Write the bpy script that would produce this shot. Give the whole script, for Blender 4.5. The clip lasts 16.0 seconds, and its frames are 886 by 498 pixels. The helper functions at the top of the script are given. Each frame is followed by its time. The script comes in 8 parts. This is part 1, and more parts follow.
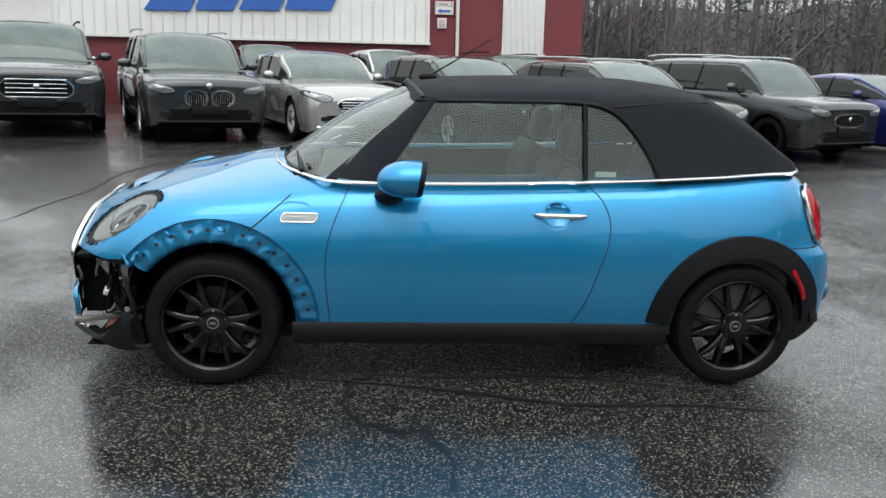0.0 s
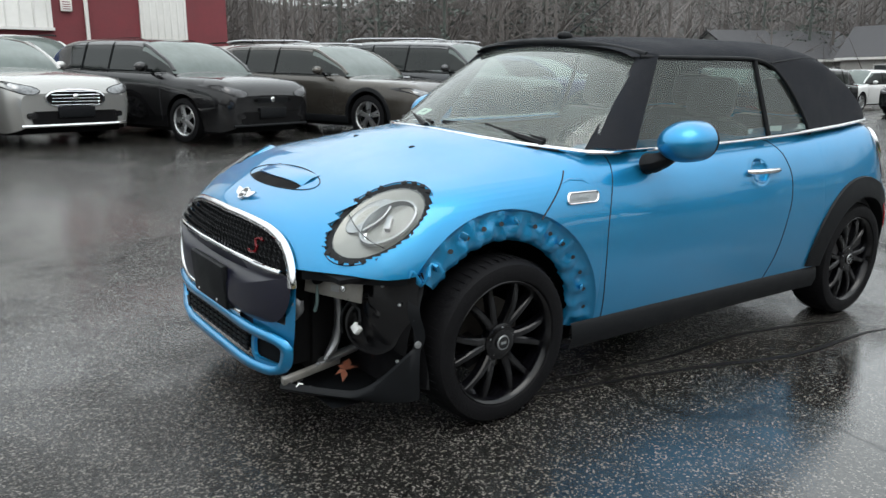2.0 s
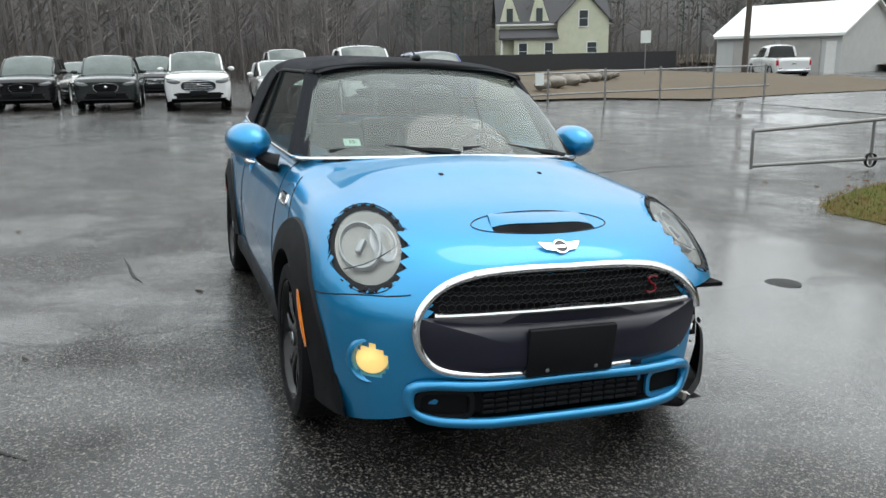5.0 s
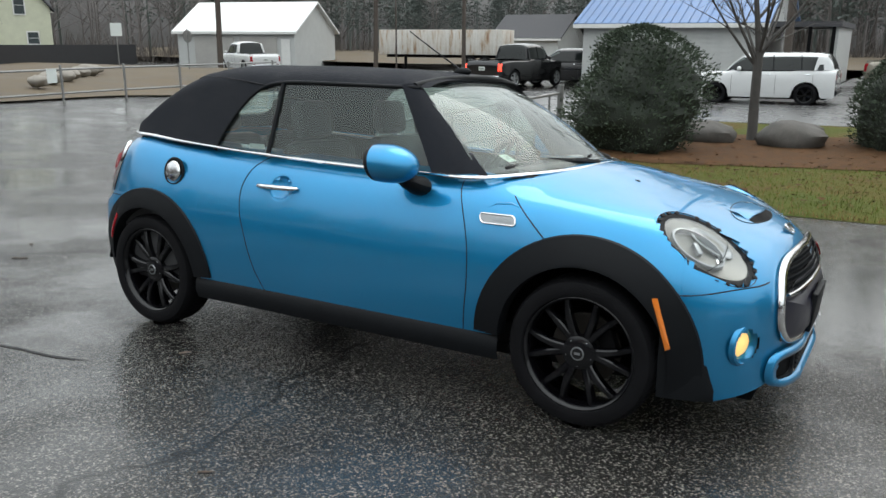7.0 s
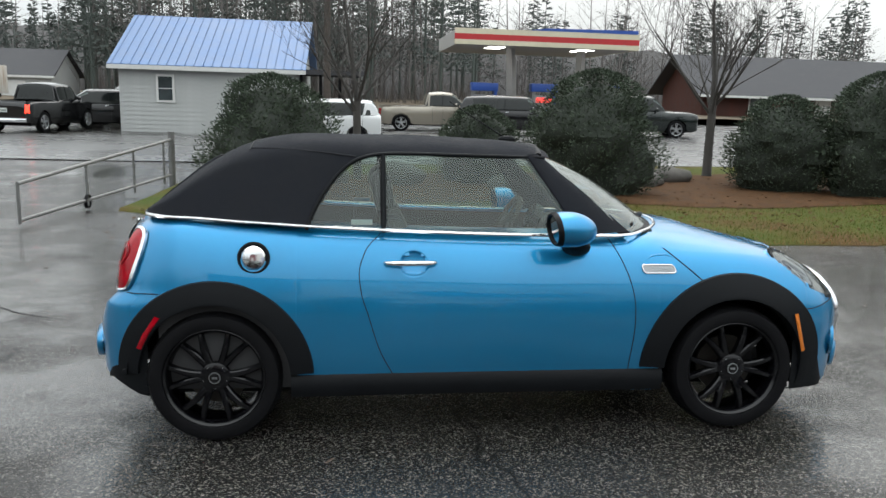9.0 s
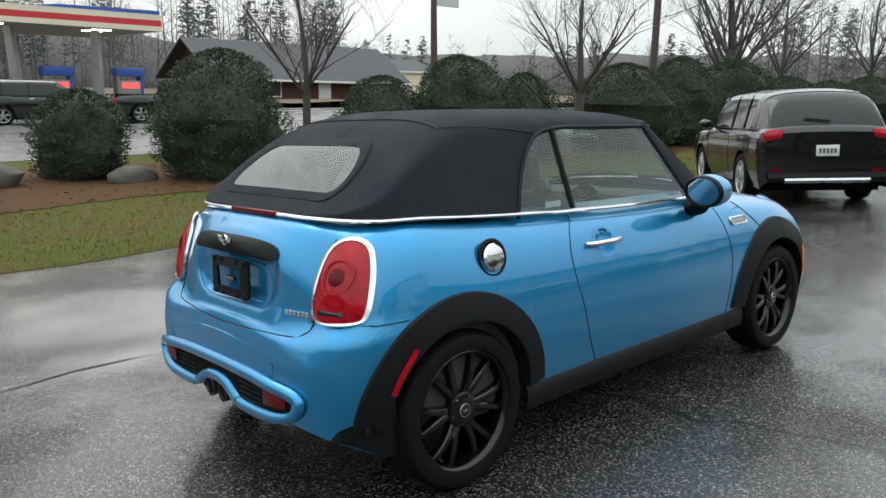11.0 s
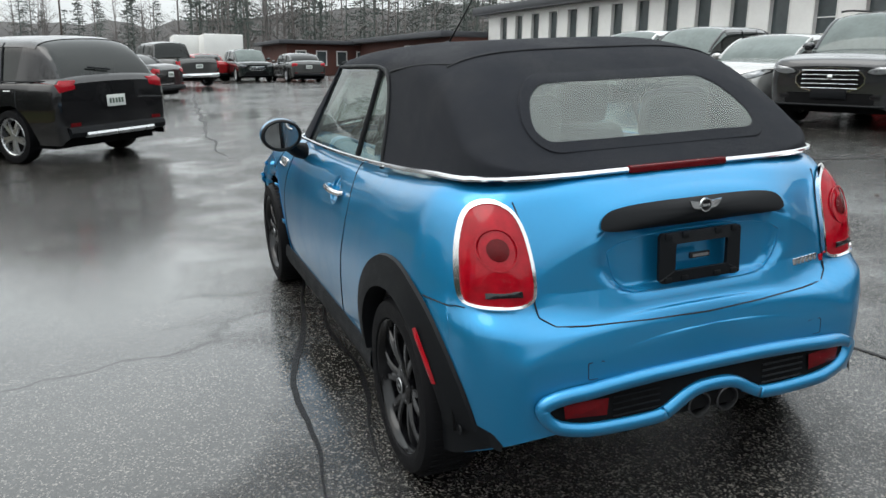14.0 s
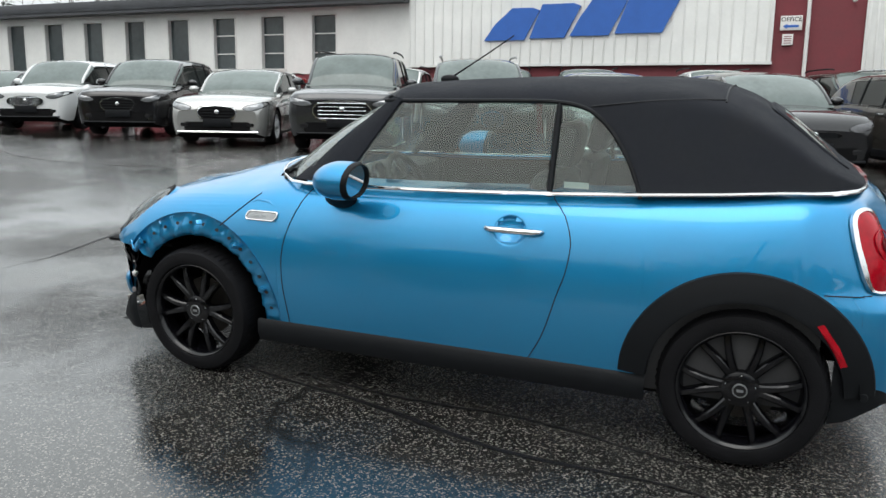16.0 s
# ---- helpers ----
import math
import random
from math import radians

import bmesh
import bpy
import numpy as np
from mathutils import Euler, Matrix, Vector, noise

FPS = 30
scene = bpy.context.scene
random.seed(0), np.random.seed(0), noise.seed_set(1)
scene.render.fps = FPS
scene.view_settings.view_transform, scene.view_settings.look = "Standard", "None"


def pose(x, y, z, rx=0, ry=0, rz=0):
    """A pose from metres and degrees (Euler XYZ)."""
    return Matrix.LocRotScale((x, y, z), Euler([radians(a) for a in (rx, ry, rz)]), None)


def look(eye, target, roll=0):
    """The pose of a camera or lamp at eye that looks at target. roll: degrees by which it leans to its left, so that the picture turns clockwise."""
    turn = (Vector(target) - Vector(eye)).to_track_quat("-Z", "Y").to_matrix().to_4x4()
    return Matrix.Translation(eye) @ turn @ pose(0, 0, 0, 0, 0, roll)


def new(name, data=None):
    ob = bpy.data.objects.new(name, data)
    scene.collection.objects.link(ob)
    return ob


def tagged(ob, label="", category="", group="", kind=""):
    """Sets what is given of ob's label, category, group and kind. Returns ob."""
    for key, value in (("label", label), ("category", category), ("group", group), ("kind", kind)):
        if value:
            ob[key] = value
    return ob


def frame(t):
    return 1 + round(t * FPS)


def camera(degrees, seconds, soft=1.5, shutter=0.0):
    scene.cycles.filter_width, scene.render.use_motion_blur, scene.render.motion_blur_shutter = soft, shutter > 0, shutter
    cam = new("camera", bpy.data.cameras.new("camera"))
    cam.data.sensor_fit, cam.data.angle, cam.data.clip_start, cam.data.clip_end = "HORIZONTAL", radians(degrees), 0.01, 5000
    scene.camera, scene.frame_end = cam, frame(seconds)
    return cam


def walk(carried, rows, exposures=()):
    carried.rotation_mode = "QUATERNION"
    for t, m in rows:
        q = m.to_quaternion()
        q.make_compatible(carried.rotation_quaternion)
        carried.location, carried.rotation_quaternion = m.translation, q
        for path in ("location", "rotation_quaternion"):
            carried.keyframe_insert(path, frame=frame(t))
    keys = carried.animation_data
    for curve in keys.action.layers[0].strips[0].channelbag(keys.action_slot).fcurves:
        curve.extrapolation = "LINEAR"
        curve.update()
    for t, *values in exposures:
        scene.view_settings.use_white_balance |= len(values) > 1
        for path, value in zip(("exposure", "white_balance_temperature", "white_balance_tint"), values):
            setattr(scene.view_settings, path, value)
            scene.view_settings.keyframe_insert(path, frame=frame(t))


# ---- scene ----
EXPOSURE = [(0, 0.38), (16, 0.38)]
cam = camera(58.8, 16.0)
PATH = [
    (0, (-0.551, -4.359, 1.347), (-0.354, -2.409, 0.950), 1.2),
    (0.5, (-1.108, -4.048, 1.274), (-0.719, -2.119, 0.917), 1.6),
    (1, (-1.785, -3.683, 1.253), (-1.143, -1.819, 0.912), 1.5),
    (1.5, (-2.421, -3.320, 1.211), (-1.517, -1.574, 0.847), 0.6),
    (2, (-3.023, -2.858, 1.184), (-1.855, -1.286, 0.778), -0.5),
    (2.5, (-3.546, -2.360, 1.164), (-2.115, -1.034, 0.724), -1.5),
    (3, (-3.896, -1.744, 1.192), (-2.233, -0.736, 0.726), -2.0),
    (3.5, (-4.121, -1.082, 1.218), (-2.282, -0.459, 0.738), -2.1),
    (4, (-4.261, -0.330, 1.260), (-2.326, -0.139, 0.791), -1.1),
    (4.2, (-4.286, -0.028, 1.300), (-2.342, -0.022, 0.830), -1.0),
    (6.3, (-3.183, 2.852, 1.527), (-1.834, 1.469, 1.011), -1.1),
    (6.5, (-2.926, 3.044, 1.513), (-1.670, 1.576, 0.995), -0.8),
    (7, (-2.269, 3.552, 1.566), (-1.280, 1.891, 1.055), 0.3),
    (7.5, (-1.585, 3.895, 1.605), (-0.891, 2.085, 1.111), 1.4),
    (8, (-0.876, 4.189, 1.650), (-0.485, 2.281, 1.193), 2.0),
    (8.5, (-0.169, 4.320, 1.659), (-0.076, 2.367, 1.242), 1.9),
    (8.7, (0.133, 4.337, 1.673), (0.106, 2.378, 1.269), 1.9),
    (10.8, (2.991, 3.020, 1.535), (1.772, 1.483, 1.148), 1.3),
    (11, (3.201, 2.778, 1.518), (1.880, 1.329, 1.121), 1.3),
    (11.5, (3.590, 2.073, 1.454), (2.032, 0.888, 1.043), 1.5),
    (12, (3.885, 1.316, 1.400), (2.125, 0.462, 0.984), 2.1),
    (12.5, (4.021, 0.602, 1.410), (2.136, 0.099, 0.972), 2.1),
    (13, (4.065, -0.133, 1.343), (2.114, -0.264, 0.922), 1.5),
    (13.5, (3.908, -0.901, 1.308), (1.978, -0.602, 0.881), 0.9),
    (14, (3.630, -1.614, 1.294), (1.818, -0.896, 0.848), 1.0),
    (14.5, (3.207, -2.309, 1.219), (1.595, -1.203, 0.797), 1.5),
    (15, (2.668, -2.941, 1.241), (1.328, -1.512, 0.839), 1.5),
    (15.5, (1.956, -3.403, 1.249), (0.918, -1.734, 0.876), 1.2),
    (16, (1.261, -3.827, 1.249), (0.527, -1.999, 0.906), 0.8),
]
walk(cam, [(t, look(eye, target, roll)) for t, eye, target, roll in PATH], EXPOSURE)

# ---- daylight: low overcast after rain ----
world = bpy.data.worlds.new("overcast")
scene.world = world
world.use_nodes = True
_n, _l = world.node_tree.nodes, world.node_tree.links
_n.clear()
_sky = _n.new("ShaderNodeTexSky")
_sky.sky_type, _sky.sun_disc = "NISHITA", False
_sky.sun_elevation, _sky.sun_rotation = radians(38), radians(200)
_sky.dust_density, _sky.air_density = 6.0, 1.0
_grey = _n.new("ShaderNodeMix")
_grey.data_type = "RGBA"
_grey.inputs["Factor"].default_value = 0.9
_cloud = _n.new("ShaderNodeTexNoise")
_cloud.inputs["Scale"].default_value, _cloud.inputs["Detail"].default_value = 2.2, 5
_ramp = _n.new("ShaderNodeValToRGB")
_ramp.color_ramp.elements[0].color = (18.8, 20.2, 20.9, 1)
_ramp.color_ramp.elements[1].color = (23.6, 25.0, 25.3, 1)
_ramp.color_ramp.elements[0].position, _ramp.color_ramp.elements[1].position = 0.35, 0.65
_bg, _out = _n.new("ShaderNodeBackground"), _n.new("ShaderNodeOutputWorld")
_bg.inputs["Strength"].default_value = 0.088
_l.new(_cloud.outputs["Fac"], _ramp.inputs["Fac"])
_l.new(_sky.outputs["Color"], _grey.inputs["A"])
# an overcast sky is three times brighter overhead than at the horizon
_tc, _sep = _n.new("ShaderNodeTexCoord"), _n.new("ShaderNodeSeparateXYZ")
_rise = _n.new("ShaderNodeMapRange")
_rise.inputs["From Min"].default_value, _rise.inputs["From Max"].default_value = 0.0, 1.0
_rise.inputs["To Min"].default_value, _rise.inputs["To Max"].default_value = 0.34, 1.0
_dim = _n.new("ShaderNodeVectorMath")
_dim.operation = "SCALE"
_l.new(_tc.outputs["Generated"], _sep.inputs["Vector"])
_l.new(_sep.outputs["Z"], _rise.inputs["Value"])
_l.new(_ramp.outputs["Color"], _dim.inputs["Vector"])
_l.new(_rise.outputs["Result"], _dim.inputs["Scale"])
_l.new(_dim.outputs["Vector"], _grey.inputs["B"])
_l.new(_grey.outputs["Result"], _bg.inputs["Color"])
_l.new(_bg.outputs["Background"], _out.inputs["Surface"])

_sun = bpy.data.lights.new("sun", "SUN")
_sun.energy, _sun.angle, _sun.color = 0.8, radians(40), (1.0, 0.97, 0.93)
sun = new("sun", _sun)
sun.matrix_world = look((0, -30, 60), (0, 0, 0))

# ---- geometry helpers ----
class Geo:
    """Vertices and faces that grow piece by piece."""

    def __init__(self):
        self.v, self.f, self.n = [], [], []

    def add(self, v, f):
        k = len(self.v)
        self.v += [tuple(map(float, p)) for p in v]
        self.f += [tuple(i + k for i in q) for q in f]
        return self

    def grid(self, P, around=False, flip=False):
        P = np.asarray(P, float)
        n, m = P.shape[:2]
        q = []
        for i in range(n - 1):
            for j in range(m if around else m - 1):
                a, b = i * m + j, i * m + (j + 1) % m
                q.append((a, a + m, b + m, b) if flip else (a, b, b + m, a + m))
        return self.add(P.reshape(-1, 3), q)

    def box(self, x0, x1, y0, y1, z0, z1, b=0.0):
        if b <= 0:
            v = [(x, y, z) for x in (x0, x1) for y in (y0, y1) for z in (z0, z1)]
            return self.add(v, [(0, 1, 3, 2), (4, 6, 7, 5), (0, 4, 5, 1), (2, 3, 7, 6), (0, 2, 6, 4), (1, 5, 7, 3)])
        bm = bmesh.new()
        bmesh.ops.create_cube(bm, size=1)
        for p in bm.verts:
            p.co = ((x0 + x1) / 2 + p.co.x * (x1 - x0), (y0 + y1) / 2 + p.co.y * (y1 - y0), (z0 + z1) / 2 + p.co.z * (z1 - z0))
        bmesh.ops.bevel(bm, geom=bm.edges[:], offset=b, segments=2, affect="EDGES", profile=0.5)
        bm.verts.index_update()
        self.add([p.co for p in bm.verts], [[p.index for p in q.verts] for q in bm.faces])
        bm.free()
        return self

    def tube(self, pts, r, n=8, caps=True, flat=1.0):
        pts = [Vector(p) for p in pts]
        rs = r if hasattr(r, "__len__") else [r] * len(pts)
        rings, up = [], None
        for i, p in enumerate(pts):
            d = (pts[min(i + 1, len(pts) - 1)] - pts[max(i - 1, 0)]).normalized()
            if up is None:
                up = Vector((0, 0, 1)) if abs(d.z) < 0.9 else Vector((1, 0, 0))
            a = d.cross(up).normalized()
            up = a.cross(d)
            rings.append([p + rs[i] * (math.cos(k * 2 * math.pi / n) * a + flat * math.sin(k * 2 * math.pi / n) * up) for k in range(n)])
        k = len(self.v)
        self.grid(rings, around=True)
        if caps:
            self.f.append(tuple(k + j for j in range(n))[::-1])
            self.f.append(tuple(k + (len(pts) - 1) * n + j for j in range(n)))
        return self

    def lathe(self, prof, n=32, m=None):
        """Profile of (radius, height) turned about local z, then placed by m."""
        m = m or Matrix()
        rings = [[m @ Vector((r * math.cos(k * 2 * math.pi / n), r * math.sin(k * 2 * math.pi / n), h)) for k in range(n)] for r, h in prof]
        return self.grid(rings, around=True)

    def prism(self, poly, h0, h1, m=None):
        """A flat outline (x, y) with thickness from h0 to h1 along local z, placed by m."""
        m, n = m or Matrix(), len(poly)
        v = [m @ Vector((x, y, h)) for h in (h0, h1) for x, y in poly]
        f = [tuple(range(n))[::-1], tuple(range(n, 2 * n))] + [(i, (i + 1) % n, n + (i + 1) % n, n + i) for i in range(n)]
        return self.add(v, f)

    def ball(self, c, rx, ry, rz, n=16, m=10):
        P = [[(c[0] + rx * math.sin(a) * math.cos(b), c[1] + ry * math.sin(a) * math.sin(b), c[2] + rz * math.cos(a))
              for b in np.linspace(0, 2 * math.pi, n, endpoint=False)] for a in np.linspace(0.02, math.pi - 0.02, m)]
        return self.grid(P, around=True, flip=True)

    def move(self, m):
        self.v = [tuple(m @ Vector(p)) for p in self.v]
        return self


def mesh_of(name, geo, material, sharp=38):
    me = bpy.data.meshes.new(name)
    me.from_pydata(geo.v, [], geo.f)
    me.materials.append(material)
    me.polygons.foreach_set("use_smooth", [sharp > 0] * len(me.polygons))
    if geo.n:
        me.normals_split_custom_set_from_vertices(geo.n)
    elif 0 < sharp < 180:
        me.set_sharp_from_angle(angle=radians(sharp))
    me.update()
    return me


def part(name, geo, material, parent=None, label="", sharp=38):
    ob = new(name, mesh_of(name, geo, material, sharp))
    if parent is not None:
        ob.parent = parent
    if label:
        ob["label"] = label
    return ob


def thing(name, m, label, category, group=""):
    ob = new(name)
    ob.empty_display_size = 0.2
    ob.matrix_world = m
    return tagged(ob, label, category, group)


def structure(name, geo, material, label, category, sharp=38, kind="structure"):
    return tagged(part(name, geo, material, None, "", sharp), label, category, "", kind)


def curve(xs, ys):
    """A smooth curve through a few stations, with no overshoot."""
    xs, ys = np.array(xs, float), np.array(ys, float)
    h, d = np.diff(xs), np.diff(ys) / np.diff(xs)
    s = np.zeros(len(xs))
    s[0], s[-1] = d[0], d[-1]
    for i in range(1, len(xs) - 1):
        if d[i - 1] * d[i] > 0:
            w1, w2 = 2 * h[i] + h[i - 1], h[i] + 2 * h[i - 1]
            s[i] = (w1 + w2) / (w1 / d[i - 1] + w2 / d[i])

    def at(x):
        x = min(max(float(x), xs[0]), xs[-1])
        i = min(max(int(np.searchsorted(xs, x)) - 1, 0), len(xs) - 2)
        t = (x - xs[i]) / h[i]
        return float(ys[i] * (1 + 2 * t) * (1 - t) ** 2 + h[i] * s[i] * t * (1 - t) ** 2 + ys[i + 1] * t * t * (3 - 2 * t) + h[i] * s[i + 1] * t * t * (t - 1))

    return at


def step(x, a, b):
    t = min(max((x - a) / (b - a), 0.0), 1.0)
    return t * t * (3 - 2 * t)


def gz(x, y):
    """Height of the ground: one gentle slope that levels out far off."""
    fx = 0.45 * math.tanh(-0.015 * x / 0.45) if x < 0 else 0.1 * math.tanh(-0.015 * x / 0.1)
    if y > 0:
        fy = 0.8 * math.tanh(0.058 * y / 0.8) * (1 - 0.75 * step(x, 10, 24)) * (1 - 0.6 * step(-x, 12, 40))
    else:
        fy = (-0.52 * math.tanh(-0.058 * y / 0.52) + 0.22 * step(-y, 13, 22)) * (1 - 0.85 * step(x, 9, 22) * (1 - step(-y, 12, 20)))
    return fx + fy


def round_rect(w, h, r, n=6):
    """Outline of a rounded rectangle about the origin."""
    out = []
    for cx, cy, a0 in ((w / 2 - r, h / 2 - r, 0), (-w / 2 + r, h / 2 - r, 90), (-w / 2 + r, -h / 2 + r, 180), (w / 2 - r, -h / 2 + r, 270)):
        out += [(cx + r * math.cos(radians(a0 + 90 * k / n)), cy + r * math.sin(radians(a0 + 90 * k / n))) for k in range(n + 1)]
    return out


def words(txt, size, depth=0.002):
    """Lettering as a flat solid in the xy plane, centred."""
    c = bpy.data.curves.new("words", "FONT")
    c.body, c.size, c.extrude, c.align_x, c.align_y, c.resolution_u = txt, size, depth, "CENTER", "CENTER", 3
    ob = bpy.data.objects.new("words", c)
    me = bpy.data.meshes.new_from_object(ob)
    g = Geo().add([v.co for v in me.vertices], [tuple(p.vertices) for p in me.polygons])
    bpy.data.objects.remove(ob)
    bpy.data.curves.remove(c)
    bpy.data.meshes.remove(me)
    return g


def smooth_loop(pts, rounds):
    p = np.array(pts, float)
    for _ in range(rounds):
        q = np.roll(p, -1, axis=0)
        p = np.stack([0.75 * p + 0.25 * q, 0.25 * p + 0.75 * q], 1).reshape(-1, 2)
    return [tuple(v) for v in p]

# ---- materials ----
def shader(name):
    m = bpy.data.materials.new(name)
    m.use_nodes = True
    nt = m.node_tree
    b = nt.nodes["Principled BSDF"]
    return m, nt, b


def noise_of(nt, scale, detail=4, rough=0.6, coords="Object"):
    c = nt.nodes.new("ShaderNodeTexCoord")
    n = nt.nodes.new("ShaderNodeTexNoise")
    n.inputs["Scale"].default_value, n.inputs["Detail"].default_value, n.inputs["Roughness"].default_value = scale, detail, rough
    nt.links.new(c.outputs[coords], n.inputs["Vector"])
    return n.outputs["Fac"]


def ramp_of(nt, fac, stops):
    r = nt.nodes.new("ShaderNodeValToRGB")
    e = r.color_ramp.elements
    while len(e) < len(stops):
        e.new(0.5)
    for k, (p, c) in zip(e, stops):
        k.position = p
        k.color = (*c, 1) if hasattr(c, "__len__") else (c, c, c, 1)
    nt.links.new(fac, r.inputs["Fac"])
    return r.outputs["Color"]


def mixed(nt, fac, a, b, mode="MIX"):
    x = nt.nodes.new("ShaderNodeMix")
    x.data_type, x.blend_type = "RGBA", mode
    for key, val in (("Factor", fac), ("A", a), ("B", b)):
        if hasattr(val, "node"):
            nt.links.new(val, x.inputs[key])
        else:
            x.inputs[key].default_value = val if key == "Factor" else (*val, 1)
    return x.outputs["Result"]


def bumped(nt, b, height, strength, distance=0.01):
    n = nt.nodes.new("ShaderNodeBump")
    n.inputs["Strength"].default_value, n.inputs["Distance"].default_value = strength, distance
    nt.links.new(height, n.inputs["Height"])
    nt.links.new(n.outputs["Normal"], b.inputs["Normal"])


def plain(name, col, rough=0.5, metal=0.0, vary=0.25, scale=6.0, bump=0.0, bscale=60.0, coat=0.0, spec=0.5):
    """A surface with soft stains, fine grain and relief."""
    m, nt, b = shader(name)
    big, fine = noise_of(nt, scale), noise_of(nt, scale * 9, 6)
    dark, light = tuple(c * (1 - vary) for c in col), tuple(min(1, c * (1 + vary * 0.6)) for c in col)
    base = ramp_of(nt, big, [(0.3, dark), (0.7, light)])
    base = mixed(nt, 0.25, base, ramp_of(nt, fine, [(0.3, dark), (0.7, light)]))
    nt.links.new(base, b.inputs["Base Color"])
    nt.links.new(ramp_of(nt, big, [(0.25, max(0.02, rough * 0.8)), (0.75, min(1, rough * 1.15))]), b.inputs["Roughness"])
    b.inputs["Metallic"].default_value = metal
    b.inputs["Specular IOR Level"].default_value = spec
    b.inputs["Coat Weight"].default_value, b.inputs["Coat Roughness"].default_value = coat, 0.05
    if bump:
        bumped(nt, b, noise_of(nt, bscale, 5), bump)
    return m


def car_paint(name, col, metal=0.45, rough=0.32, flake=0.12, coat=0.8):
    """Coated car paint with fine flakes, drops and road film."""
    m, nt, b = shader(name)
    f, film = noise_of(nt, 900, 2), noise_of(nt, 3.5, 6)
    base = ramp_of(nt, f, [(0.3, tuple(c * (1 - flake) for c in col)), (0.7, tuple(min(1, c * (1 + flake)) for c in col))])
    base = mixed(nt, ramp_of(nt, film, [(0.5, 0.0), (0.85, 0.12)]), base, tuple(0.5 * c + 0.05 for c in col))
    nt.links.new(base, b.inputs["Base Color"])
    b.inputs["Metallic"].default_value = metal
    nt.links.new(ramp_of(nt, film, [(0.3, rough * 0.85), (0.8, rough * 1.2)]), b.inputs["Roughness"])
    b.inputs["Coat Weight"].default_value = coat
    b.inputs["Specular IOR Level"].default_value = 0.15
    nt.links.new(ramp_of(nt, noise_of(nt, 160, 3), [(0.45, 0.015), (0.75, 0.06)]), b.inputs["Coat Roughness"])
    return m


def glass_of(name, tint, see=0.6, rough=0.03, veil=0.25):
    """A pane: partly clear, tinted, with a diffuse veil, and gloss that grows at glancing angles."""
    m = bpy.data.materials.new(name)
    m.use_nodes = True
    nt = m.node_tree
    nt.nodes.clear()
    out, mix, mix2 = nt.nodes.new("ShaderNodeOutputMaterial"), nt.nodes.new("ShaderNodeMixShader"), nt.nodes.new("ShaderNodeMixShader")
    tr, di, gl = nt.nodes.new("ShaderNodeBsdfTransparent"), nt.nodes.new("ShaderNodeBsdfDiffuse"), nt.nodes.new("ShaderNodeBsdfGlossy")
    lw, pw, ma = nt.nodes.new("ShaderNodeLayerWeight"), nt.nodes.new("ShaderNodeMath"), nt.nodes.new("ShaderNodeMath")
    lw.inputs["Blend"].default_value = 0.5
    pw.operation, ma.operation = "POWER", "MULTIPLY_ADD"
    pw.inputs[1].default_value, ma.inputs[1].default_value, ma.inputs[2].default_value = 5.0, 0.955, 0.045
    tr.inputs["Color"].default_value = (*tint, 1)
    di.inputs["Color"].default_value = (*[c * veil for c in tint], 1)
    gl.inputs["Roughness"].default_value, gl.inputs["Color"].default_value = rough, (0.92, 0.95, 0.94, 1)
    mix2.inputs["Fac"].default_value = see
    nt.links.new(lw.outputs["Facing"], pw.inputs[0])
    nt.links.new(pw.outputs[0], ma.inputs[0])
    nt.links.new(di.outputs[0], mix2.inputs[1])
    nt.links.new(tr.outputs[0], mix2.inputs[2])
    nt.links.new(ma.outputs[0], mix.inputs["Fac"])
    nt.links.new(mix2.outputs[0], mix.inputs[1])
    nt.links.new(gl.outputs[0], mix.inputs[2])
    nt.links.new(mix.outputs[0], out.inputs["Surface"])
    return m


def glow(name, col, strength):
    m, nt, b = shader(name)
    b.inputs["Base Color"].default_value = (*col, 1)
    b.inputs["Emission Color"].default_value = (*col, 1)
    b.inputs["Emission Strength"].default_value = strength
    return m


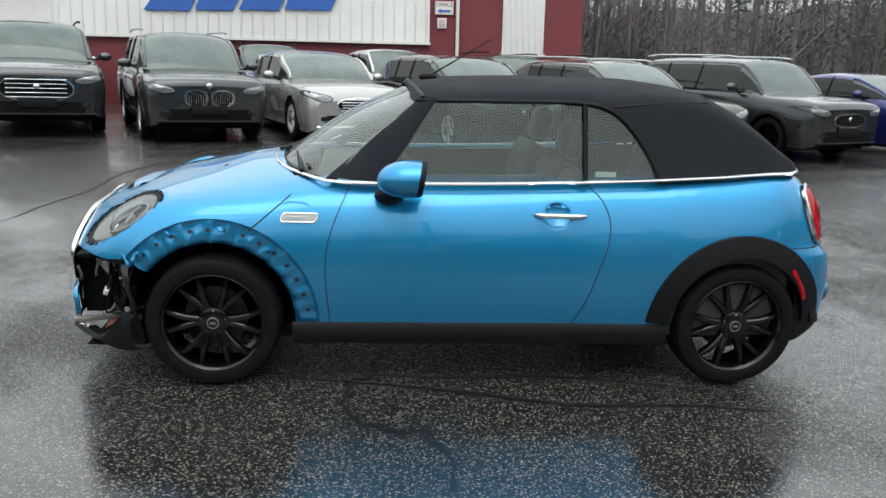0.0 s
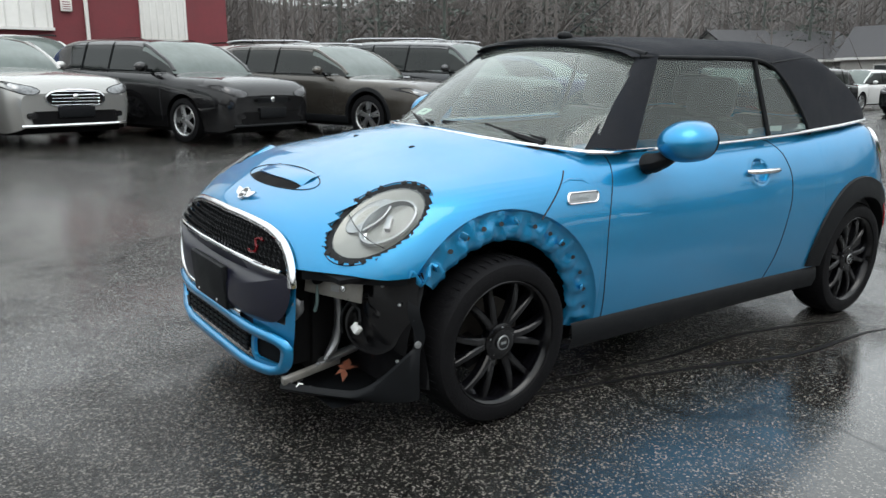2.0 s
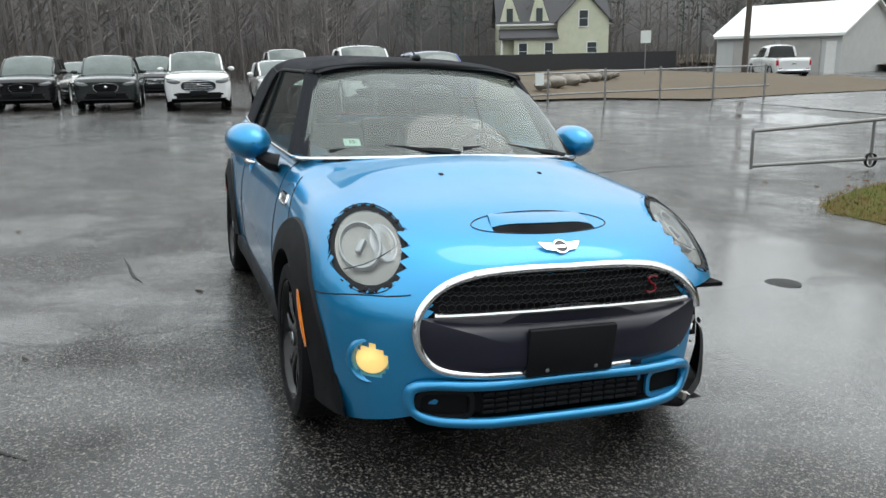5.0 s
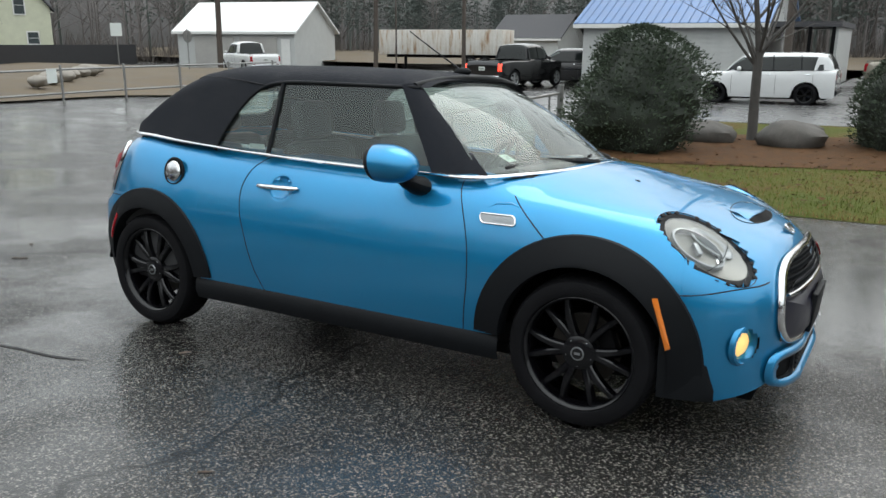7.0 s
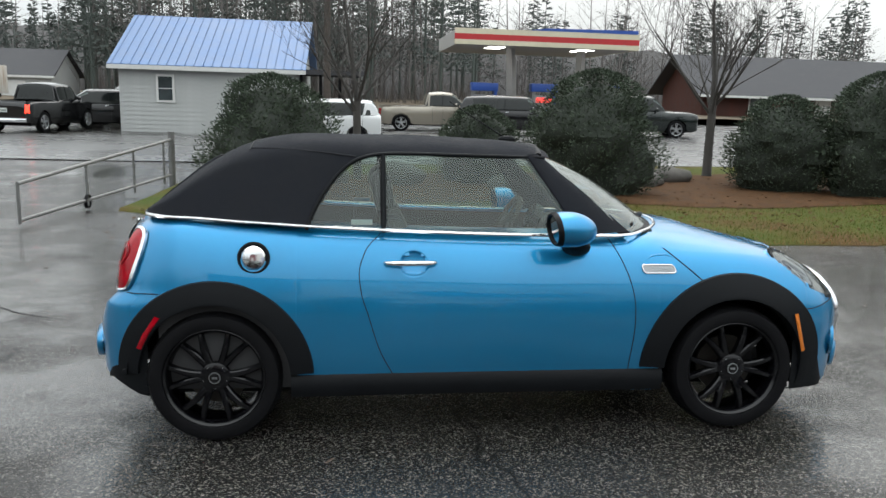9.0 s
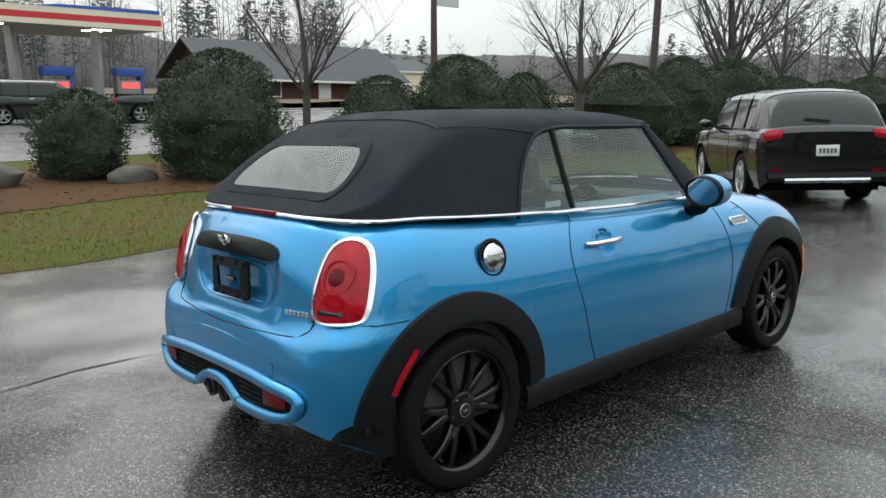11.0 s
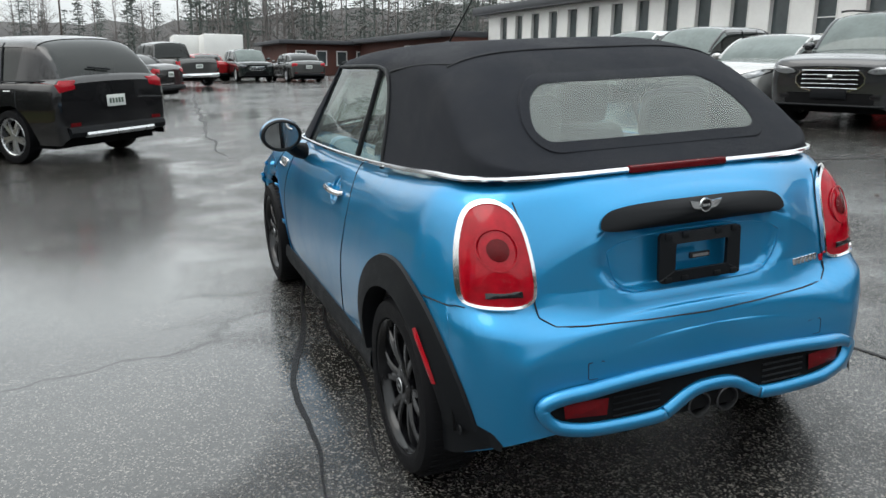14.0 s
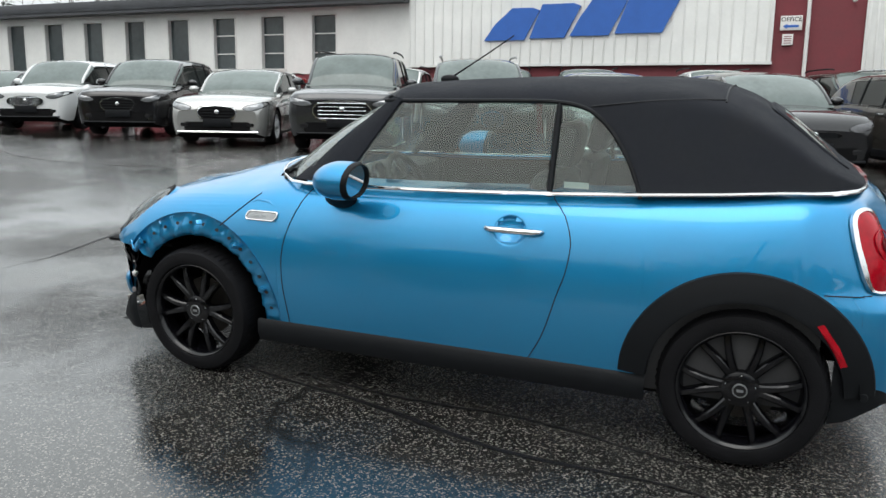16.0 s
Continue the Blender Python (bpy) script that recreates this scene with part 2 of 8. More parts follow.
def asphalt_of():
    """Wet worn asphalt: pale stones in dark binder, thin water, puddles and tarred cracks."""
    m, nt, b = shader("wet_asphalt")
    grain, mid, big = noise_of(nt, 70, 4, 0.7), noise_of(nt, 0.7, 6, 0.6), noise_of(nt, 0.17, 4, 0.55)
    tc = nt.nodes.new("ShaderNodeTexCoord")
    stones = nt.nodes.new("ShaderNodeTexVoronoi")
    stones.inputs["Scale"].default_value = 150
    nt.links.new(tc.outputs["Object"], stones.inputs["Vector"])
    bw = nt.nodes.new("ShaderNodeSeparateColor")
    nt.links.new(stones.outputs["Color"], bw.inputs["Color"])
    base = ramp_of(nt, bw.outputs["Red"], [(0.0, (0.005, 0.005, 0.005)), (0.5, (0.016, 0.0158, 0.015)), (0.8, (0.055, 0.053, 0.049)), (0.97, (0.18, 0.17, 0.155))])
    base = mixed(nt, 0.7, base, ramp_of(nt, grain, [(0.3, (0.35, 0.35, 0.36)), (0.7, (1.35, 1.33, 1.3))]), "MULTIPLY")
    base = mixed(nt, 0.7, base, ramp_of(nt, mid, [(0.3, (0.55, 0.55, 0.55)), (0.7, (1.2, 1.2, 1.2))]), "MULTIPLY")
    warp = nt.nodes.new("ShaderNodeTexNoise")
    warp.inputs["Scale"].default_value, warp.inputs["Detail"].default_value = 0.5, 5
    nt.links.new(tc.outputs["Object"], warp.inputs["Vector"])
    shift = nt.nodes.new("ShaderNodeVectorMath")
    shift.operation = "MULTIPLY_ADD"
    shift.inputs[1].default_value = (3.2, 3.2, 0)
    nt.links.new(warp.outputs["Color"], shift.inputs[0])
    nt.links.new(tc.outputs["Object"], shift.inputs[2])
    vor = nt.nodes.new("ShaderNodeTexVoronoi")
    vor.feature = "DISTANCE_TO_EDGE"
    vor.inputs["Scale"].default_value = 0.16
    nt.links.new(shift.outputs["Vector"], vor.inputs["Vector"])
    crack = ramp_of(nt, vor.outputs["Distance"], [(0.0, 1.0), (0.0022, 0.8), (0.005, 0.0)])
    base = mixed(nt, crack, base, (0.008, 0.008, 0.008))
    nt.links.new(base, b.inputs["Base Color"])
    pool = ramp_of(nt, big, [(0.56, 0.0), (0.62, 1.0)])
    film = ramp_of(nt, mid, [(0.43, 0.0), (0.50, 0.6), (0.58, 1.0)])
    # the long puddle beside the car
    far = nt.nodes.new("ShaderNodeVectorMath")
    far.operation = "MULTIPLY_ADD"
    far.inputs[1].default_value, far.inputs[2].default_value = (0.40, 0.62, 0), (0.62, 1.42, 0)
    nt.links.new(tc.outputs["Object"], far.inputs[0])
    rim = nt.nodes.new("ShaderNodeVectorMath")
    rim.operation = "LENGTH"
    nt.links.new(far.outputs["Vector"], rim.inputs[0])
    edge = nt.nodes.new("ShaderNodeMath")
    edge.operation = "MULTIPLY_ADD"
    edge.inputs[1].default_value = 1.6
    nt.links.new(mid, edge.inputs[0])
    nt.links.new(rim.outputs["Value"], edge.inputs[2])
    half = nt.nodes.new("ShaderNodeMath")
    half.operation = "MULTIPLY"
    half.inputs[1].default_value = 0.3
    nt.links.new(edge.outputs[0], half.inputs[0])
    puddle = ramp_of(nt, half.outputs[0], [(0.0, 1.0), (0.40, 1.0), (0.58, 0.0)])
    pool = mixed(nt, 1.0, pool, puddle, "LIGHTEN")
    wet = mixed(nt, 1.0, mixed(nt, 0.45, film, (0.0, 0.0, 0.0)), pool, "LIGHTEN")
    gloss = nt.nodes.new("ShaderNodeMath")
    gloss.operation, gloss.use_clamp = "MULTIPLY_ADD", True
    gloss.inputs[1].default_value = 0.6
    nt.links.new(ramp_of(nt, grain, [(0.4, 0.0), (0.75, 0.16)]), gloss.inputs[0])
    nt.links.new(ramp_of(nt, wet, [(0.0, 0.22), (0.4, 0.18), (0.75, 0.11), (1.0, 0.05)]), gloss.inputs[2])
    nt.links.new(gloss.outputs[0], b.inputs["Roughness"])
    b.inputs["IOR"].default_value = 1.5
    # the film of water itself lies smooth over the stones
    b.inputs["Coat IOR"].default_value = 1.33
    nt.links.new(ramp_of(nt, wet, [(0.0, 0.10), (0.3, 0.40), (0.55, 0.75), (0.8, 1.0)]), b.inputs["Coat Weight"])
    nt.links.new(ramp_of(nt, wet, [(0.0, 0.15), (0.5, 0.10), (1.0, 0.05)]), b.inputs["Coat Roughness"])
    ripple = nt.nodes.new("ShaderNodeBump")
    ripple.inputs["Strength"].default_value, ripple.inputs["Distance"].default_value = 0.10, 0.012
    nt.links.new(noise_of(nt, 22, 5, 0.7), ripple.inputs["Height"])
    nt.links.new(ripple.outputs["Normal"], b.inputs["Coat Normal"])
    damp = ramp_of(nt, noise_of(nt, 0.33, 7, 0.68), [(0.40, 0.25), (0.47, 0.36), (0.56, 0.45)])
    nt.links.new(mixed(nt, crack, damp, (0.15, 0.15, 0.15)), b.inputs["Specular IOR Level"])
    n = nt.nodes.new("ShaderNodeBump")
    nt.links.new(ramp_of(nt, wet, [(0.0, 0.62), (0.45, 0.50), (0.8, 0.30), (1.0, 0.08)]), n.inputs["Strength"])
    n.inputs["Distance"].default_value = 0.009
    nt.links.new(mixed(nt, 0.5, grain, stones.outputs["Distance"]), n.inputs["Height"])
    nt.links.new(n.outputs["Normal"], b.inputs["Normal"])
    return m


M_ASPHALT = asphalt_of()
M_BLUE = car_paint("light_blue_paint", (0.013, 0.235, 0.480), 0.66, 0.36, coat=1.0)
M_FABRIC = plain("black_roof_canvas", (0.013, 0.0145, 0.019), 0.85, 0, 0.25, 5, 0.4, 700, spec=0.2)
M_TRIM = plain("black_plastic", (0.006, 0.007, 0.0085), 0.55, 0, 0.25, 9, 0.15, 300, spec=0.17)
M_GLOSS = plain("gloss_black", (0.008, 0.008, 0.009), 0.15, 0, 0.2, 6)
M_RIM = plain("black_rim", (0.003, 0.003, 0.004), 0.16, 0.0, 0.2, 8, spec=0.4)
M_TYRE = plain("wet_tyre", (0.007, 0.007, 0.008), 0.6, 0, 0.3, 12, 0.3, 120, spec=0.1)
M_CHROME = plain("chrome", (0.78, 0.79, 0.8), 0.12, 1.0, 0.06, 8)
M_DISC = plain("dark_steel_disc", (0.05, 0.045, 0.04), 0.5, 0.7, 0.4, 14)
M_METAL = plain("dull_metal", (0.35, 0.36, 0.37), 0.4, 0.9, 0.25, 14)
# near-black parts; in wells and hollows their shade is put into this colour
M_DARK = plain("hollow_shade_black", (0.003, 0.003, 0.0035), 0.8, 0, 0.3, 9, spec=0.15)
M_GAP = plain("panel_gap", (0.004, 0.005, 0.008), 0.7, 0, 0.1, 9)
M_NAVY = plain("bare_bumper_panel", (0.006, 0.0062, 0.016), 0.35, 0, 0.2, 9)
M_CABIN = plain("dark_cabin_trim", (0.035, 0.035, 0.037), 0.7, 0, 0.3, 9)
M_SEAT = plain("grey_seat_leather", (0.035, 0.035, 0.037), 0.5, 0, 0.2, 12, 0.2, 90)
M_GLASS = glass_of("car_glass", (0.74, 0.82, 0.78), 0.94, 0.03, 0.3)
# dull wall reflection on the doors is put into the diffuse tint and lower clearness
M_DOOR_GLASS = glass_of("door_glass", (0.62, 0.72, 0.68), 0.86, 0.03, 0.28)
M_SCREEN = glass_of("misted_screen", (0.78, 0.86, 0.82), 0.82, 0.03, 0.5)
M_GLASS_DARK = glass_of("dark_glass", (0.25, 0.28, 0.28), 0.35)
M_LENS = glass_of("lamp_lens", (0.88, 0.9, 0.9), 0.97)
M_RED = plain("red_lamp", (0.34, 0.002, 0.010), 0.1, 0, 0.35, 26, spec=0.35)
M_RED_DARK = plain("deep_red_lamp", (0.10, 0.002, 0.004), 0.25, 0, 0.2, 20, spec=0.25)
M_AMBER = plain("amber_lamp", (0.75, 0.2, 0.02), 0.2, 0, 0.15, 30, coat=1.0)
M_FOG_LIT = glow("lit_fog_lamp", (1.0, 0.66, 0.22), 0.55)
M_MIRROR = plain("mirror_glass", (0.42, 0.44, 0.45), 0.02, 1.0, 0.02, 3)
M_WHITE = plain("white_label", (0.75, 0.76, 0.76), 0.5, 0, 0.06, 9)
M_GREEN_LABEL = plain("green_label", (0.42, 0.6, 0.5), 0.5, 0, 0.06, 9)

# ---- the dealership building ----
M_WHITE_WALL = plain("white_metal_siding", (0.72, 0.72, 0.70), 0.5, 0, 0.10, 1.2, 0.05, 30)
M_RED_WALL = plain("maroon_block_wall", (0.16, 0.028, 0.036), 0.7, 0, 0.22, 1.5, 0.15, 40)
M_FASCIA = plain("dark_wet_fascia", (0.045, 0.048, 0.055), 0.5, 0, 0.35, 2.5, 0.1, 30)
M_WINDOW = plain("grey_window_glass", (0.05, 0.062, 0.065), 0.08, 0, 0.45, 0.6)
M_FRAME = plain("white_frame", (0.66, 0.66, 0.64), 0.5, 0, 0.08, 6)
M_SIGN_BLUE = plain("sign_blue", (0.022, 0.11, 0.42), 0.45, 0, 0.12, 3)
M_BRICK = plain("red_brick", (0.078, 0.027, 0.019), 0.85, 0, 0.35, 3, 0.3, 60)
M_ROOF_DARK = plain("dark_roof", (0.05, 0.05, 0.055), 0.8, 0, 0.3, 2, 0.3, 20)
M_PINK_SIGN = plain("pale_sign", (0.7, 0.68, 0.66), 0.5, 0, 0.05, 6)
WALL_Y, WALL_X0, PANEL_X0, PANEL_X1, WALL_X1 = 19.0, -41.5, -9.05, 1.28, 5.78


def brick_face(parent, x0, x1, z0, z1, y, keep=300):
    """Courses of single bricks on a face looking towards -y."""
    n = 0
    me = None
    for r in range(int((z1 - z0) / .075)):
        for c in range(int((x1 - x0) / .22)):
            if n >= keep:
                return
            bx, bz = x0 + c * .22 + (r % 2) * .11, z0 + r * .075
            if bx + .21 > x1:
                continue
            if me is None:
                me = mesh_of("brick", Geo().box(0, .205, -.012, 0, 0, .065, .004), M_BRICK)
            ob = new("brick", me)
            ob.parent = parent
            ob.location = (bx, y, bz)
            n += 1


def building():
    base = -0.1
    lo = Geo().box(WALL_X0, WALL_X1, WALL_Y + .02, WALL_Y + .34, base, 2.42)
    structure("wall_lower", lo, M_RED_WALL, "maroon painted block wall below the windows", "wall")
    # window wing: piers and lintel in white siding, openings between them
    w = Geo()
    x_r, pitch, wide, z0, z1, top = -11.66, 1.945, .97, 2.56, 4.33, 4.52
    wins = [x_r - k * pitch - wide for k in range(15)]
    edges = [WALL_X0] + sorted([v for x in wins for v in (x, x + wide)]) + [PANEL_X0]
    for a, b in zip(edges[::2], edges[1::2]):
        w.box(a, b, WALL_Y, WALL_Y + .3, 2.42, top)
    for x in wins:
        w.box(x, x + wide, WALL_Y, WALL_Y + .3, 2.42, z0)
        w.box(x, x + wide, WALL_Y, WALL_Y + .3, z1, top)
    wall = structure("wall_window_wing", w, M_WHITE_WALL, "white sided wall with a row of tall windows", "wall", 30)
    for k, x in enumerate(wins):
        win = tagged(part("window_%d" % (k + 1), Geo().box(x, x + wide, WALL_Y + .14, WALL_Y + .16, z0, z1), M_WINDOW, None), "tall narrow grey window in a white frame", "window", "building windows", "structure")
        for x_, w_ in ((x, .05), (x + wide - .05, .05)):
            part("window_frame", Geo().box(x_, x_ + w_, WALL_Y - .02, WALL_Y + .14, z0, z1), M_FRAME, win)
        part("window_frame", Geo().box(x + .05, x + wide - .05, WALL_Y - .02, WALL_Y + .14, z1 - .05, z1), M_FRAME, win)
        part("window_sill", Geo().box(x - .03, x + wide + .03, WALL_Y - .06, WALL_Y + .14, z0 - .02, z0 + .04), M_FRAME, win)
        if k < 3:
            for f in (.30, .64):
                part("glazing_bar", Geo().box(x + .05, x + wide - .05, WALL_Y + .10, WALL_Y + .14, z0 + f * 1.77, z0 + f * 1.77 + .035), M_FRAME, win)
    structure("roof_edge", Geo().box(WALL_X0 - 1.2, PANEL_X0 - .02, WALL_Y - .55, WALL_Y + .4, top, top + .10).box(WALL_X0 - 1.2, PANEL_X0 - .02, WALL_Y - .58, WALL_Y + .4, top + .10, top + .44, .02), M_FASCIA, "dark wet roof fascia above the windows", "roof")
    structure("roof_window_wing", Geo().add([(WALL_X0 - 1.2, WALL_Y - .5, top + .44), (PANEL_X0, WALL_Y - .5, top + .44), (PANEL_X0, WALL_Y + 12, top + 1.3), (WALL_X0 - 1.2, WALL_Y + 12, top + 1.3)], [(0, 1, 2, 3)]), M_ROOF_DARK, "dark low-pitched roof", "roof")
    # tall panel section
    structure("wall_back_panel", Geo().box(PANEL_X0, WALL_X1, WALL_Y + .05, WALL_Y + .34, 2.42, 7.2), M_RED_WALL, "maroon wall of the tall section", "wall")
    pn = structure("sign_panel", Geo().box(PANEL_X0, PANEL_X1, WALL_Y - .10, WALL_Y + .05, 2.66, 7.0), M_WHITE_WALL, "white ribbed metal sign panel", "wall", 30)
    rib = mesh_of("rib", Geo().box(-.022, .022, -.022, 0, 2.68, 6.98, .006), M_WHITE_WALL)
    for k in range(34):
        ob = new("rib", rib)
        ob.parent, ob.location = pn, (PANEL_X0 + .16 + k * .305, WALL_Y - .10, 0)
    part("panel_edge", Geo().box(PANEL_X0 - .03, PANEL_X1 + .03, WALL_Y - .13, WALL_Y + .04, 2.60, 2.67), M_FRAME, pn)
    part("panel_seam", Geo().box(PANEL_X0 - .04, PANEL_X0 + .02, WALL_Y - .12, WALL_Y, 2.66, 7.0), M_FRAME, pn)
    # the dealer's sign: four slanted blue blocks
    sign = thing("dealer_sign", Matrix.Translation((0, WALL_Y - .125, 0)), "slanted blue block sign on the white panel", "sign")
    for x0, x1, z0, z1, notch in ((-6.62, -5.30, 3.34, 4.24, .5), (-5.24, -4.12, 3.38, 4.32, .0), (-4.06, -2.86, 3.42, 4.42, .25), (-2.80, -1.42, 3.46, 4.66, .0)):
        k = .38 * (z1 - z0)
        bar = [(x0, z0), (x1 - .1, z0), (x1 + k, z1 - .08), (x1 + k - .2, z1), (x0 + k + notch, z1), (x0 + k * .5 + notch * .3, (z0 + z1) / 2)]
        part("sign_block", Geo().prism(bar, 0, .05, pose(0, 0, 0, 90)), M_SIGN_BLUE, sign, "slanted blue block")
    # office signs, downpipe, white door
    o = thing("office_sign", Matrix.Translation((1.70, WALL_Y - .02, 3.64)), "white office sign with a blue arrow", "sign")
    part("sign_board", Geo().box(-.26, .26, -.015, .05, -.18, .18, .005), M_PINK_SIGN, o)
    part("sign_words", words("OFFICE", .155, .003).move(pose(0, -.018, .085, 90)), M_DARK, o)
    part("sign_arrow", Geo().prism([(-.20, -.085), (-.09, -.02), (-.09, -.055), (.18, -.055), (.18, -.115), (-.09, -.115), (-.09, -.15)], 0, .006, pose(0, -.016, 0, 90)), M_SIGN_BLUE, o)
    o2 = thing("notice", Matrix.Translation((1.64, WALL_Y - .02, 3.22)), "small pale notice under the office sign", "sign")
    part("notice_board", Geo().box(-.13, .13, -.012, .05, -.14, .14, .004), M_PINK_SIGN, o2)
    for k in range(4):
        part("notice_bar", Geo().box(-.09, .09, -.016, -.012, .07 - k * .055, .09 - k * .055), M_RED_WALL, o2)
    tagged(part("downpipe", Geo().tube([(2.09, WALL_Y - .05, 7.0), (2.09, WALL_Y - .05, 2.5), (2.09, WALL_Y - .06, .5)], .05, 8), M_FRAME), "white rain pipe on the maroon wall", "pipe", "", "structure")
    d = thing("panel_door", Matrix.Translation((4.02, WALL_Y, 0)), "white ribbed panel door in the maroon wall", "door")
    part("door_leaf", Geo().box(-.61, .61, -.03, .06, 2.42, 4.9), M_FRAME, d)
    for k in range(7):
        part("door_rib", Geo().box(-.55 + k * .18, -.50 + k * .18, -.045, -.03, 2.45, 4.88, .004), M_WHITE_WALL, d)
    part("door_edge", Geo().box(-.66, .66, -.05, .05, 2.37, 2.43), M_FRAME, d)
    wl = thing("wall_lamp", Matrix.Translation((3.12, WALL_Y, 4.15)), "small white wall lamp", "lamp")
    part("lamp_body", Geo().ball((0, -.06, 0), .06, .06, .05), M_FRAME, wl)
    structure("wall_end", Geo().box(WALL_X1 - .3, WALL_X1, WALL_Y + .34, WALL_Y + 22, 0, 7.2), M_RED_WALL, "maroon end wall", "wall")
    structure("wall_rear", Geo().box(WALL_X0, WALL_X1 - .3, WALL_Y + 21.7, WALL_Y + 22, 0, 6.0), M_RED_WALL, "maroon back wall", "wall")
    structure("roof_tall", Geo().box(PANEL_X0 - .1, WALL_X1 + .1, WALL_Y - .12, WALL_Y + 22, 7.2, 7.35), M_ROOF_DARK, "flat roof of the tall section", "roof")
    # brick annex
    an = structure("wall_annex", Geo().box(-62, WALL_X0 - .1, 16.6, 17.0, -.1, 3.2).box(WALL_X0 - .4, WALL_X0 - .1, 17.0, 19.0, -.1, 3.2), M_BRICK, "red brick annex wall with wide shop windows", "wall")
    brick_face(an, -49.6, -46.6, .3, 2.4, 16.6)
    structure("roof_annex", Geo().box(-62.6, WALL_X0 - .05, 15.9, 24, 3.2, 3.55, .02), M_FASCIA, "dark flat annex roof", "roof")
    for k in range(1, 5):
        x = -52 + k * 2.1
        win = tagged(part("window_%d" % (20 + k), Geo().box(x, x + 1.9, 16.54, 16.58, 1.5, 2.75), M_WINDOW), "wide annex window in a white frame", "window", "annex windows", "structure")
        for a, b, c, e in ((x - .08, x, 1.42, 2.83), (x + 1.9, x + 1.98, 1.42, 2.83), (x, x + 1.9, 2.75, 2.83), (x, x + 1.9, 1.42, 1.5)):
            part("window_frame", Geo().box(a, b, 16.48, 16.6, c, e), M_FRAME, win)
    b2 = structure("wall_annex_far", Geo().box(-75, -62, 10.5, 18.0, -.1, 3.1), M_BRICK, "dark brick wing at the end of the lot", "wall")
    structure("roof_annex_far", Geo().box(-75.6, -61.4, 9.8, 18.6, 3.1, 3.4, .02), M_FASCIA, "dark roof of the far wing", "roof")
    for k in range(4):
        y = 11.2 + k * 1.7
        win = tagged(part("window_%d" % (30 + k), Geo().box(-61.98, -61.94, y, y + .9, 1.4, 2.6), M_FRAME), "white far-wing window", "window", "annex windows", "structure")
        part("pane", Geo().box(-61.94, -61.92, y + .08, y + .82, 1.48, 2.52), M_WINDOW, win)


building()

# ---- ground ----
def spread(near, far, n_near, n_far):
    a = np.linspace(-near, near, n_near)
    b = near * (far / near) ** np.linspace(0, 1, n_far)[1:]
    return np.concatenate([-b[::-1], a, b])


_u = spread(12, 900, 81, 40)
structure("ground", Geo().grid([[(x, y, gz(x, y)) for x in _u] for y in _u]), M_ASPHALT,
          "wet cracked grey asphalt lot with puddles and tar seams", "ground", 180)


M_TAR = plain("wet_tar", (0.009, 0.009, 0.010), 0.45, 0, 0.3, 3, 0.4, 60, spec=0.2)
M_LITTER = plain("dark_wet_leaf", (0.05, 0.028, 0.016), 0.6, 0, 0.4, 30)


def tar_seam(pts, width, seed, label="black tar seam sealed into the asphalt"):
    """A thin ragged strip of tar that wanders along a few turning points."""
    rng = random.Random(seed)
    p = [Vector((*q, 0)) for q in pts]
    for _ in range(3):
        p = [p[0]] + [a.lerp(b, f) for a, b in zip(p, p[1:]) for f in (.25, .75)] + [p[-1]]
    rows = []
    total = sum((b - a).length for a, b in zip(p, p[1:]))
    n = max(10, int(total / .09))
    for i in range(n + 1):
        d = total * i / n
        k = 0
        while k < len(p) - 2 and d > (p[k + 1] - p[k]).length:
            d -= (p[k + 1] - p[k]).length
            k += 1
        a, b = p[k], p[k + 1]
        t = (b - a).normalized()
        c = a + t * d
        nrm = Vector((-t.y, t.x, 0))
        c = c + nrm * (.10 * noise.noise(Vector((c.x * 1.1, c.y * 1.1, seed))) + .012 * noise.noise(Vector((c.x * 5, c.y * 5, seed))))
        w = width * (.8 + .35 * noise.noise(Vector((c.x * 3, c.y * 3, seed + 9))) + .25 * rng.random()) * min(1, .05 + 3 * min(i, n - i) / n)
        rows.append([(q.x, q.y, gz(q.x, q.y) + .0035) for q in (c - nrm * w, c, c + nrm * w)])
    structure("tar_seam", Geo().grid(rows), M_TAR, label, "tar seam", 180)


